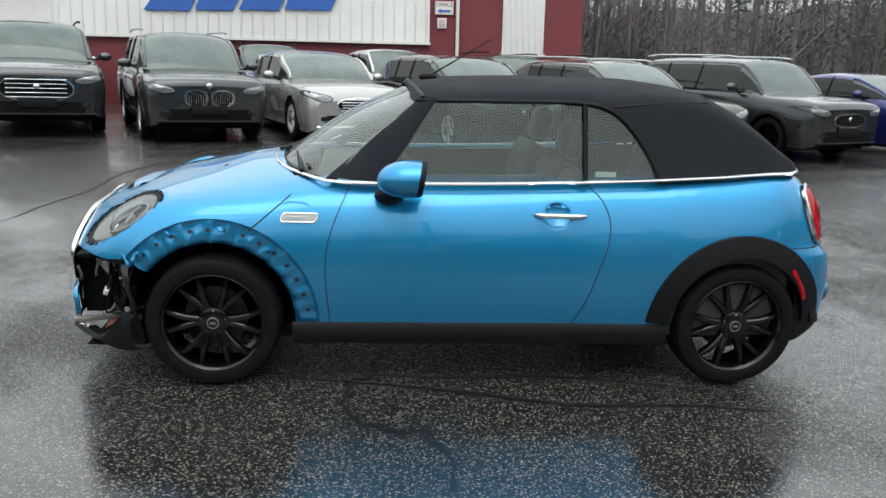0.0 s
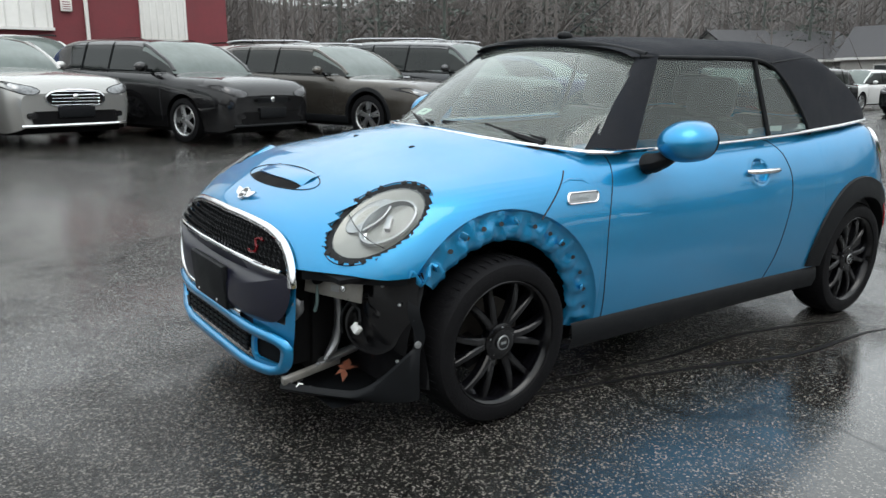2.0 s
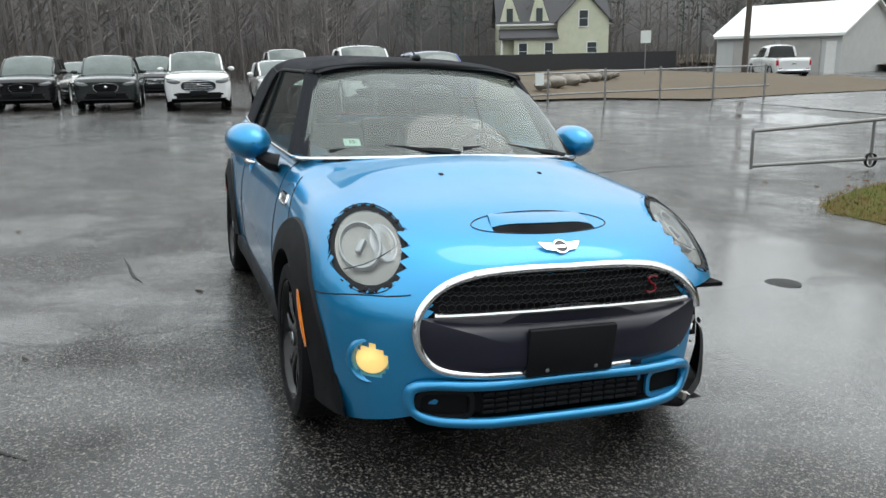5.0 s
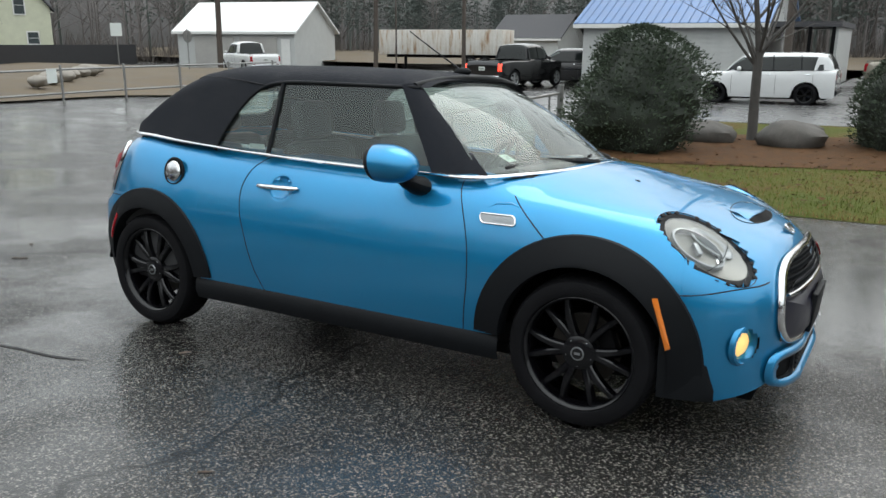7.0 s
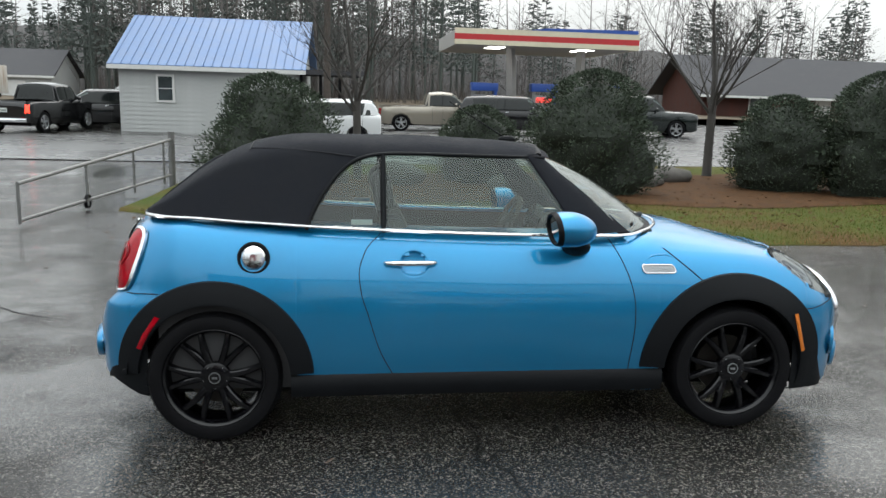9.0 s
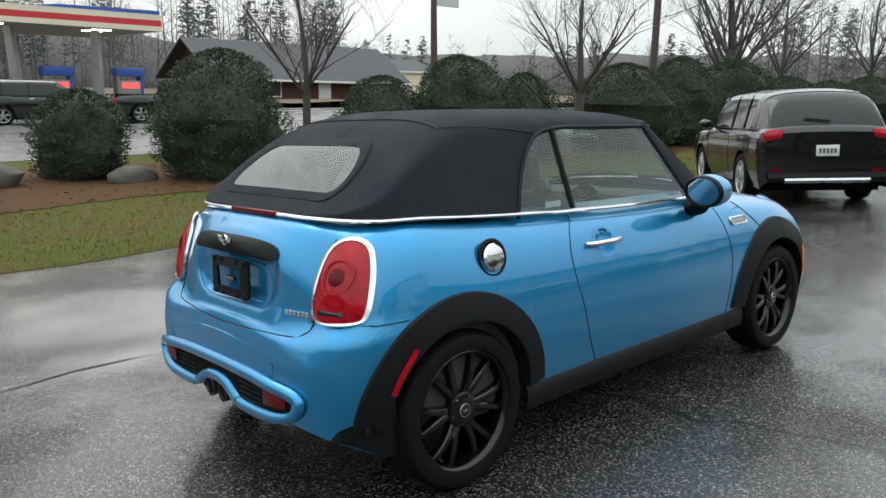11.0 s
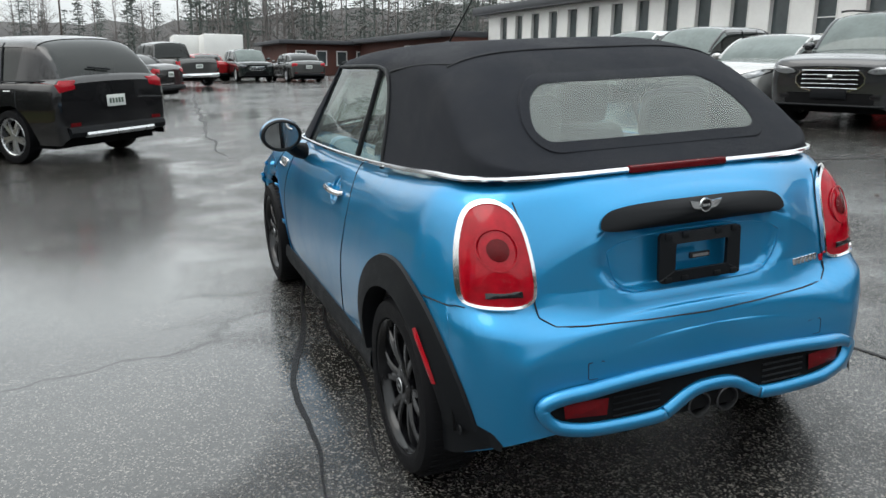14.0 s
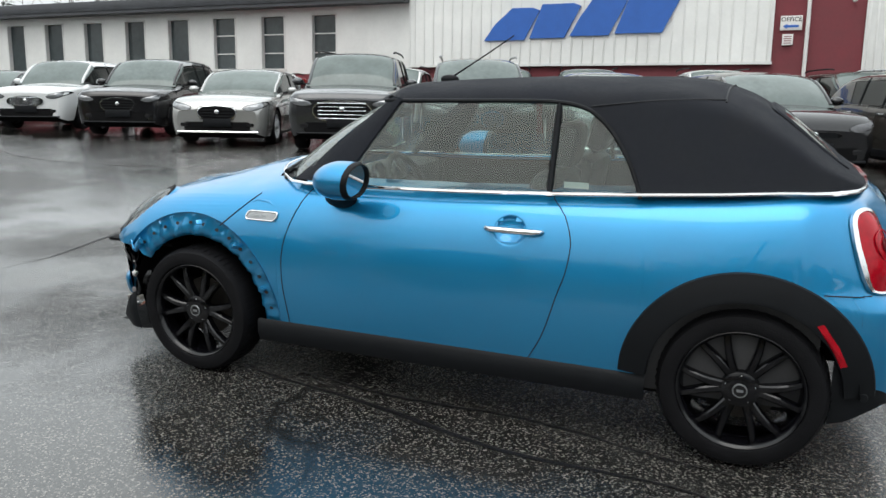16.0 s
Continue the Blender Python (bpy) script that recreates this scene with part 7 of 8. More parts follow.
# second row, close to the wall
for _x, _kind, _paint, _what in ((-8.4, "suv", "white", "white SUV with a roof rack"), (-5.3, "suv", "black", "black SUV"), (-3.0, "suv", "dark_grey", "dark grey SUV"), (.1, "suv", "white", "white crossover"), (3.2, "suv", "brown_grey", "brown-grey SUV"), (5.9, "suv", "white", "white SUV"), (9.4, "wagon", "dark_grey", "dark grey estate, roof bars"), (-12.6, "sedan", "red", "red saloon car")):
    vehicle("parked_car", _kind, _x, 16.55, ROW - 6, _paint, _what + " in the row by the wall", rails=True, fine=False)
# far row, noses towards the subject
for _y, _kind, _paint, _g, _what in ((-7.9, "suv", "royal_blue", "hex", "blue SUV with a chrome grille"), (-5.3, "pickup", "white", "wide", "white pickup with black grille bars"), (-2.75, "sedan", "white", "kidney", "white saloon with twin grilles"), (-.1, "big_suv", "white", "wide", "white large SUV, black grille"),
                                     (2.55, "suv", "green_black", "hex", "dark green SUV"), (5.0, "suv", "black", "hex", "black SUV"), (7.5, "suv", "white", "wide", "white SUV with a dark grille"), (10.0, "suv", "green_black", "bars", "dark green SUV"), (12.5, "suv", "black", "hex", "black crossover"), (15.0, "pickup", "black", "bars", "black pickup truck"),
                                     (17.6, "big_suv", "black", "bars", "black large SUV, chrome grille"), (20.2, "sedan", "white", "bars", "white saloon with square lamps"), (22.8, "sedan", "green_black", "hex", "dark green saloon"), (25.3, "suv", "white", "slim", "white crossover"), (28.0, "big_suv", "wine_red", "wide", "wine-red boxy SUV"), (30.8, "suv", "silver", "bars", "silver SUV")):
    vehicle("parked_car", _kind, 22.2 + .02 * (_y + 8) ** 2 * (_y < 11) + 2.5 * (_y > 11), _y, 180 + (4 if _y > 6 else -2), _paint, _what + " in the far row", grille=_g, fine=_y < 9)
for _y, _kind, _paint in ((-4.2, "pickup", "silver"), (1.2, "suv", "dark_grey"), (4.0, "sedan", "silver"), (9.0, "suv", "black"), (14.0, "suv", "white"), (19.0, "suv", "dark_grey")):
    vehicle("parked_car", _kind, 31.5, _y, 180, _paint, _paint.replace("_", " ") + " car behind the far row", fine=False)
# on the lawn side
vehicle("black_suv", "suv", -9.9, -3.3, 222, "black", "black SUV with silver wheels beside the lawn", grille="hex", clad=False)
vehicle("black_sedan", "sedan", -23.0, -2.5, 238, "black", "black saloon car parked beyond the SUV", fine=False)
vehicle("grey_pickup", "pickup", -33.0, 0.0, 204, "mid_grey", "grey pickup truck parked beyond the saloon", category="pickup truck")
vehicle("red_car", "sedan", -43, 2.2, 190, "red", "small red car far across the lot", fine=False)
vehicle("green_suv", "suv", -40.5, 4.4, 5, "green_black", "dark SUV far across the lot", fine=False)
vehicle("grey_sedan", "sedan", -39, 6.7, 185, "mid_grey", "grey saloon car far across the lot", fine=False)
vehicle("dark_pickup", "pickup", -44, 14.6, 10, "black", "dark pickup before the brick annex", fine=False)
# across the street
vehicle("black_pickup", "pickup", 13.4, -29.3, -97, "black", "black pickup with lit brake lamps", lit=True, group="", category="pickup truck")
vehicle("white_suv", "boxy", 2.1, -24.0, 0, "white", "white SUV with steel wheels on the street", rim="black", group="")
vehicle("white_truck", "pickup", 33.5, -33.0, -25, "white", "white crew-cab pickup by the garage", group="", category="pickup truck")
vehicle("beige_pickup", "pickup", -3.0, -34.5, 180, "beige", "beige pickup truck by the pumps", group="", fine=False)
vehicle("dark_suv", "big_suv", -6.4, -32.0, 172, "black", "dark SUV by the pumps", group="", fine=False)
vehicle("dark_pickup", "pickup", -11.9, -31.6, 172, "green_black", "dark pickup by the pumps", group="", fine=False)
vehicle("silver_pickup", "pickup", 11.5, -36, 30, "silver", "silver pickup beside the blue-roofed shop", group="", fine=False)
vehicle("black_suv", "suv", 12.3, -32.2, 20, "black", "black car beside the blue-roofed shop", group="", fine=False)

# ---- lawn, hedge, trees, street side ----
def grass_of():
    m, nt, b = shader("wet_autumn_grass")
    big, fine = noise_of(nt, .45, 5), noise_of(nt, 60, 4, .75)
    c = ramp_of(nt, big, [(.36, (.058, .085, .012)), (.52, (.085, .088, .017)), (.68, (.105, .062, .024))])
    c = mixed(nt, .55, c, ramp_of(nt, fine, [(.3, (.25, .25, .22)), (.7, (1.4, 1.3, 1.0))]), "MULTIPLY")
    nt.links.new(c, b.inputs["Base Color"])
    b.inputs["Roughness"].default_value = .85
    b.inputs["Specular IOR Level"].default_value = .15
    bumped(nt, b, fine, .8, .03)
    return m


M_GRASS = grass_of()
M_BLADE = plain("grass_blades", (.085, .115, .018), .8, 0, .5, .8, spec=.15)
M_STRAW = plain("dead_grass", (.22, .13, .055), .8, 0, .4, 2)
M_MULCH = plain("leaf_litter", (.080, .042, .020), .9, 0, .6, 6, .8, 30, spec=.1)
M_BARK = plain("wet_bark", (.06, .055, .05), .8, 0, .35, 8, .4, 60)
M_BUSH = plain("yew_needles", (.062, .080, .056), .85, 0, .35, 3, spec=.12)
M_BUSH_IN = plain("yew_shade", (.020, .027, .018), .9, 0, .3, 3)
M_ROCK = plain("grey_boulder", (.085, .078, .070), .75, 0, .5, 3, .8, 14)
M_STREET = plain("pale_wet_street", (.105, .105, .105), .28, 0, .25, .5, .1, 60)
M_CONCRETE = plain("pale_concrete", (.36, .35, .33), .6, 0, .15, 1, .1, 30)


def lawn_edge(x):
    """Where the lawn meets the asphalt."""
    return -5.55 + .12 * math.sin(x * .9) + .06 * math.sin(x * 2.7) + .15 * step(-x, 8, 14)


def lawn_z(x, y):
    d = max(0, lawn_edge(x) - y)
    return gz(x, y) + .01 + .05 * step(d, 0, .5) - .04 * step(d, 1.5, 5.0) + .02 * noise.noise(Vector((x * .8, y * .8, 0)))


def lawn():
    rows = []
    for x in np.linspace(-75, 4.6, 170):
        end = -17.5
        e = lawn_edge(x) - 3.4 * step(x, 2.2, 4.6)
        rows.append([(x, y, lawn_z(x, y) if k else gz(x, y) + .004) for k, y in enumerate(e + (end - e) * np.linspace(0, 1, 34) ** 1.25)])
    structure("lawn", Geo().grid(rows, flip=True), M_GRASS, "wet green and brown lawn strewn with dead leaves", "lawn", 180)
    rng = random.Random(3)
    g, h = Geo(), Geo()
    for k in range(26000):
        x = rng.uniform(-16, 4.2)
        e = lawn_edge(x) - 3.4 * step(x, 2.2, 4.6)
        y = e - .01 - rng.random() ** 1.6 * 7.5
        z, a, hgt = lawn_z(x, y), rng.uniform(0, 6.28), rng.uniform(.02, .06)
        dx, dy = .006 * math.cos(a), .006 * math.sin(a)
        lx, ly = rng.uniform(-.03, .03), rng.uniform(-.03, .03)
        (h if rng.random() < .25 + .5 * (e - y < .25) else g).add([(x - dx, y - dy, z - .005), (x + dx, y + dy, z - .005), (x + lx, y + ly, z + hgt)], [(0, 1, 2)])
    structure("grass", g, M_BLADE, "short wet grass", "grass", 0, "stuff")
    structure("dead_grass", h, M_STRAW, "straw-coloured dead grass along the asphalt edge", "grass", 0, "stuff")
    lf = Geo()
    for k in range(2800):
        x = rng.uniform(-24, 4)
        y = lawn_edge(x) - rng.random() ** .7 * 9
        z, a, r = lawn_z(x, y) + .03, rng.uniform(0, 6.28), rng.uniform(.025, .06)
        t = rng.uniform(-.02, .03)
        lf.add([(x + r * math.cos(a + q), y + r * .7 * math.sin(a + q), z + (t if q else 0)) for q in (0, 1.6, 3.1, 4.7)], [(0, 1, 2, 3)])
    structure("fallen_leaves", lf, M_MULCH, "scattered brown fallen leaves", "leaves", 0, "stuff")


def bush(x, y, r, h, seed):
    """A dense evergreen: a core coloured dark for the shade inside, stems, and thousands of small sprays."""
    rng = random.Random(seed)
    z0 = lawn_z(x, y)
    b = thing("evergreen_bush", Matrix.Translation((x, y, z0)), "dense dark green evergreen bush on the lawn", "bush", "hedge bushes")
    core, leaf = Geo(), Geo()

    def rad(a, f):
        lump = 1 + .34 * noise.noise(Vector((math.cos(a) * 1.3 + seed, math.sin(a) * 1.3, f * 2.2))) + .12 * noise.noise(Vector((math.cos(a) * 2.7, math.sin(a) * 2.7 + seed, f * 6))) + .2 * noise.noise(Vector((math.cos(a) * 5, math.sin(a) * 5 + seed, f * 9)))
        return r * lump * max(.02, (.80 + .20 * math.sin(min(1, f / .35) * 1.5708)) * max(0, 1 - max(0, (f - .36) / .64) ** 2.3) ** .62)

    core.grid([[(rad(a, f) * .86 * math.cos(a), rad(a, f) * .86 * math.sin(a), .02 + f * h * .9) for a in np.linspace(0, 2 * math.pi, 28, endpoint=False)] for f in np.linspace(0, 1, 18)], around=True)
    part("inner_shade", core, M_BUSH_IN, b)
    n = int(13000 * r * h / 2.6)
    for k in range(n):
        f, a = rng.random() ** .85, rng.uniform(0, 6.2832)
        q = rad(a, f) * (rng.uniform(.80, 1.06) + max(0, rng.gauss(0, .05)))
        p = Vector((q * math.cos(a), q * math.sin(a), .03 + f * h))
        d = Vector((math.cos(a) * .7 + rng.uniform(-.7, .7), math.sin(a) * .7 + rng.uniform(-.7, .7), .45 + rng.uniform(-.6, .6))).normalized()
        s = rng.uniform(.022, .058)
        side = d.cross(Vector((rng.uniform(-1, 1), rng.uniform(-1, 1), rng.uniform(-1, 1)))).normalized() * s * .26
        leaf.add([p - side, p + d * s * .6 - side * 1.1, p + d * s * 1.5, p + d * s * .6 + side * 1.1, p + side], [(0, 1, 2, 3, 4)])
    tagged(part("foliage", leaf, M_BUSH, b, "", 0), kind="stuff")
    for k in range(3):
        part("stem", Geo().tube([(.1 * k - .1, .05, 0), (.12 * k - .1, .02, h * .3)], .03, 6), M_BARK, b)


def limb(geo, p, d, length, r, depth, rng, up=.25, spread=.55):
    """A tapering limb that forks."""
    pts, rs = [p], [r]
    n = 4 if depth > 1 else 3
    for i in range(n):
        d = (d + Vector((rng.uniform(-1, 1), rng.uniform(-1, 1), rng.uniform(-.4, .8) + up * .3)) * .13).normalized()
        p = p + d * length / n
        pts.append(p)
        rs.append(r * (1 - .62 * (i + 1) / n))
    geo.tube(pts, rs, 6 if r > .03 else 3, False)
    if depth == 0:
        return
    for k in range(rng.choice((3, 4, 4)) if depth > 1 else rng.choice((5, 6, 7))):
        i = rng.randint(1, n)
        q = pts[i]
        side = Vector((rng.uniform(-1, 1), rng.uniform(-1, 1), rng.uniform(-.2, .7))).normalized()
        limb(geo, q, (d * (1 - spread) + side * spread + Vector((0, 0, up * .3))).normalized(), length * rng.uniform(.55, .8), max(rs[i] * .55, .0035), depth - 1, rng, up, spread)


def bare_tree(x, y, h, seed, trunk_h=1.9, r=.11, depth=4, z=None, name="bare_tree", label="leafless tree with fine upswept branches on the lawn"):
    rng = random.Random(seed)
    t = thing(name, Matrix.Translation((x, y, (lawn_z(x, y) if z is None else z) - .05)), label, "tree", "bare trees")
    g = Geo().tube([(0, 0, 0), (0, 0, .12), (.02, .01, trunk_h * .5), (.03, .03, trunk_h)], [r * 1.5, r * 1.1, r, r * .9], 10)
    part("trunk", g, M_BARK, t)
    cr = Geo()
    for k in range(8):
        a = k * 2.4 + rng.uniform(-.3, .3)
        d = Vector((math.cos(a) * .62, math.sin(a) * .62, rng.uniform(.55, 1.0))).normalized()
        limb(cr, Vector((.03, .03, trunk_h * rng.uniform(.82, 1.0))), d, (h - trunk_h) * rng.uniform(.5, .66), r * .38, depth - 1, rng)
    limb(cr, Vector((.03, .03, trunk_h)), Vector((.05, 0, 1)), (h - trunk_h) * .7, r * .7, depth, rng)
    part("crown", cr, M_BARK, t, "", 0)


def boulder(x, y, r, seed, mat=None, z=None, sx=1.3):
    rng = random.Random(seed)
    g = Geo()
    P = []
    for a in np.linspace(.02, math.pi - .02, 11):
        row = []
        for b_ in np.linspace(0, 2 * math.pi, 18, endpoint=False):
            v = Vector((math.sin(a) * math.cos(b_), math.sin(a) * math.sin(b_), math.cos(a)))
            k = r * (1 + .22 * noise.noise(v * 1.7 + Vector((seed, 0, 0))) + .07 * noise.noise(v * 5))
            row.append((v.x * k * sx, v.y * k, v.z * k * .68))
        P.append(row)
    b = part("boulder", g.grid(P, around=True, flip=True), mat or M_ROCK, None, "", 60)
    b.location = (x, y, (lawn_z(x, y) if z is None else z) + r * .3)
    tagged(b, "weathered grey boulder on the lawn", "rock", "boulders")


def mulch_bed():
    """Brown leaf litter round the bushes, with a ragged outline."""
    rows = []
    for x in np.linspace(-40, 3.8, 150):
        near = -10.0 + .5 * math.sin(x * .7) + .35 * noise.noise(Vector((x * 1.3, 0, 2))) - 1.2 * step(x, 1.5, 3.8)
        far = -15.6 + .4 * math.sin(x * .9 + 1) + .35 * noise.noise(Vector((x * 1.1, 5, 2))) + 1.4 * step(x, 1.5, 3.8)
        rows.append([(x, y, lawn_z(x, y) + .012 + .03 * (k not in (0, 15)) * (1 + noise.noise(Vector((x * 3, y * 3, 1))))) for k, y in enumerate(np.linspace(near, far, 16))])
    structure("mulch_bed", Geo().grid(rows, flip=True), M_MULCH, "brown leaf litter bed under the bushes", "mulch bed", 180)


lawn()
mulch_bed()
for _i, (_x, _y, _r, _h) in enumerate(((2.4, -11.6, 1.22, 2.3), (-2.1, -13.9, .88, 1.75), (-4.3, -12.2, 1.3, 2.55), (-8.9, -12.8, 1.1, 2.1), (-10.5, -11.8, 1.2, 2.6), (-12.3, -11.2, .95, 2.2), (-17.6, -11.9, 1.6, 2.6), (-20.8, -11.9, 1.4, 2.9), (-24.0, -11.7, 1.5, 2.9), (-28.0, -11.6, 1.5, 2.4), (-32, -11.6, 1.4, 2.3), (-37, -11.8, 1.6, 2.6), (-5.9, -17.0, 1.0, 1.6))):
    bush(_x, _y, _r, _h, _i + 1)
for _i, (_x, _y, _h, _th, _r) in enumerate(((.7, -14.3, 5.6, 1.9, .10), (-8.3, -15.3, 6.0, 1.9, .11), (-15.2, -11.7, 6.2, 2.0, .14), (-25.5, -12.8, 7.2, 2.6, .2), (-31, -15.5, 11, 3.0, .22), (-39, -17, 9, 3, .15), (-50, -16.5, 10, 3.4, .17), (-64, -15, 10, 3.4, .17))):
    bare_tree(_x, _y, _h, 40 + _i, _th, _r)
for _i, (_x, _y, _r) in enumerate(((1.5, -13.6, .46), (-.2, -13.5, .52), (-5.9, -13.4, .36), (-6.9, -14.2, .4), (-2.6, -12.6, .35), (-9.4, -13.4, .35), (-.2, -14.6, .4))):
    boulder(_x, _y, _r, _i * 3.3)

# ---- across the street ----
M_BLUE_ROOF = plain("blue_metal_roof", (.075, .150, .300), .45, .2, .2, 1.5)
M_SIDING = plain("pale_vinyl_siding", (.44, .45, .44), .6, 0, .1, 2)
M_YELLOW_SIDING = plain("cream_siding", (.52, .53, .40), .6, 0, .1, 2)
M_WHITE_ROOF = plain("white_metal_roof", (.74, .75, .75), .45, 0, .08, 1)
M_WOOD = plain("weathered_pole", (.075, .06, .05), .85, 0, .35, 5, .4, 40)
M_GALV = plain("galvanised_pipe", (.24, .24, .235), .5, .6, .25, 10)


def stained_of():
    """Chalky white trailer paint with rust that has run down from the roof edge."""
    m, nt, b = shader("stained_trailer")
    tc, mp, tx = nt.nodes.new("ShaderNodeTexCoord"), nt.nodes.new("ShaderNodeMapping"), nt.nodes.new("ShaderNodeTexNoise")
    mp.inputs["Scale"].default_value = (2.2, 2.2, .35)
    tx.inputs["Scale"].default_value, tx.inputs["Detail"].default_value, tx.inputs["Roughness"].default_value = 1.6, 6, .65
    nt.links.new(tc.outputs["Object"], mp.inputs["Vector"])
    nt.links.new(mp.outputs["Vector"], tx.inputs["Vector"])
    col = ramp_of(nt, tx.outputs["Fac"], [(.36, (.60, .585, .55)), (.52, (.54, .51, .46)), (.60, (.40, .31, .22)), (.70, (.24, .13, .075))])
    nt.links.new(mixed(nt, .4, col, ramp_of(nt, noise_of(nt, 9, 5), [(.3, (.7, .7, .7)), (.7, (1.1, 1.1, 1.1))]), "MULTIPLY"), b.inputs["Base Color"])
    b.inputs["Roughness"].default_value = .6
    return m


M_TRAILER = stained_of()
M_RED_BAND = plain("red_band", (.50, .03, .035), .4, 0, .1, 3)
M_CREAM = plain("cream_fascia", (.66, .60, .45), .5, 0, .08, 3)
M_PUMP_BLUE = plain("pump_blue", (.03, .09, .38), .4, 0, .1, 4)
M_PUMP_LIT = glow("lit_price_panel", (1.0, .06, .05), 1.3)
M_LAMP_LIT = glow("lit_canopy_lamp", (1.0, .97, .9), 4.0)
M_RUBBLE = plain("pale_rubble", (.24, .22, .19), .8, 0, .3, 3, .5, 20)
M_DRY_GRASS = plain("brown_rough_grass", (.085, .062, .034), .85, 0, .5, .6, .6, 20)
M_FENCE_DARK = plain("dark_fence", (.02, .02, .022), .7, 0, .3, 3)


def siding_boards(parent, w, z0, z1, y, mat, step_=.18):
    """Overlapping boards on a face looking towards local +y, each its own piece."""
    me = mesh_of("siding_board", Geo().add([(-w / 2, .02, 0), (w / 2, .02, 0), (w / 2, .002, step_), (-w / 2, .002, step_), (-w / 2, 0, 0), (w / 2, 0, 0), (w / 2, 0, step_), (-w / 2, 0, step_)],
                                          [(0, 1, 2, 3), (0, 4, 5, 1), (0, 3, 7, 4), (1, 5, 6, 2), (3, 2, 6, 7)]), mat, 20)
    for k in range(int((z1 - z0) / step_)):
        ob = new("siding_board", me)
        ob.parent, ob.location = parent, (0, y, z0 + k * step_)


def window_on(parent, m, w, h):
    win = part("window", Geo().box(-w / 2 - .09, w / 2 + .09, -.05, .05, -h / 2 - .09, h / 2 + .09).move(m), M_FRAME, parent)
    part("pane", Geo().box(-w / 2, w / 2, .05, .06, -h / 2, -.02).move(m), M_WINDOW, win)
    part("pane", Geo().box(-w / 2, w / 2, .05, .06, .02, h / 2).move(m), M_WINDOW, win)


def gable_house(name, m, w, d, eave, ridge, wall_mat, roof_mat, label, wins=(), doors=(), over=.35, ribs=0):
    """Ridge along local x; the front face looks towards local +y."""
    h = thing(name, m, label, "house")
    wall = part("wall", Geo().box(-w / 2, w / 2, -d / 2, d / 2 - .01, -.56, eave), wall_mat, h, "", 20)
    siding_boards(wall, w, -.56, eave, d / 2 - .01, wall_mat)
    for s in (-1, 1):
        v = [(s * w / 2, -d / 2, eave), (s * w / 2, d / 2, eave), (s * w / 2, 0, ridge), (s * (w / 2 - .1), -d / 2, eave), (s * (w / 2 - .1), d / 2, eave), (s * (w / 2 - .1), 0, ridge)]
        part("gable", Geo().add(v, [(0, 1, 2), (5, 4, 3), (0, 2, 5, 3), (1, 4, 5, 2)]), wall_mat, h)
    sl = (ridge - eave) / (d / 2)
    for s in (-1, 1):
        y1 = s * (d / 2 + over)
        z1 = eave - sl * over
        r = part("roof", Geo().add([(-w / 2 - over, 0, ridge + .06), (w / 2 + over, 0, ridge + .06), (w / 2 + over, y1, z1 + .06), (-w / 2 - over, y1, z1 + .06), (-w / 2 - over, 0, ridge - .06), (w / 2 + over, 0, ridge - .06), (w / 2 + over, y1, z1 - .08), (-w / 2 - over, y1, z1 - .08)],
                                 [(0, 1, 2, 3), (4, 7, 6, 5), (2, 6, 7, 3), (0, 3, 7, 4), (1, 5, 6, 2)]), roof_mat, h, "", 20)
        for k in range(ribs):
            x = -w / 2 - over + (k + .5) * (w + 2 * over) / ribs
            part("roof_rib", Geo().tube([(x, 0, ridge + .075), (x, y1, z1 + .075)], .02, 4), roof_mat, r)
    part("eave_board", Geo().box(-w / 2 - over, w / 2 + over, d / 2 + over - .02, d / 2 + over + .03, eave - sl * over - .14, eave - sl * over + .03), M_FRAME, h)
    for x, z, ww, hh in wins:
        window_on(h, Matrix.Translation((x, d / 2 + .03, z)), ww, hh)
    for x, ww, hh, mat in doors:
        dr = part("door", Geo().box(x - ww / 2, x + ww / 2, d / 2, d / 2 + .06, -.3, hh), mat, h)
        for k in range(4):
            part("door_panel", Geo().box(x - ww / 2 + .06, x + ww / 2 - .06, d / 2 + .06, d / 2 + .075, hh * (k + .08) / 4, hh * (k + .92) / 4), mat, dr)
    return h


def pole(x, y, h, r=.13, lean=0.0, arm=0.0, z=0.0, label="tall dark wooden utility pole"):
    p = thing("utility_pole", Matrix.Translation((x, y, z)), label, "pole", "poles")
    part("shaft", Geo().tube([(0, 0, -.7), (lean * .5, 0, h / 2), (lean, 0, h)], [r, r * .9, r * .75], 10), M_WOOD, p)
    if arm:
        part("cross_arm", Geo().box(-arm, arm, -.06, .06, h - .7, h - .55), M_WOOD, p)
        for s in (-.9, -.4, .4, .9):
            part("insulator", Geo().lathe([(.04, 0), (.05, .08), (.02, .14)], 8, Matrix.Translation((s * arm, 0, h - .55))), M_GALV, p)
    return p


def wire(a, b, sag, n=14):
    pts = [Vector(a).lerp(Vector(b), f) - Vector((0, 0, sag * 4 * f * (1 - f))) for f in np.linspace(0, 1, n)]
    tagged(part("overhead_wire", Geo().tube(pts, .016, 4), M_DARK), "thin black overhead wire across the sky", "wire", "overhead wires")


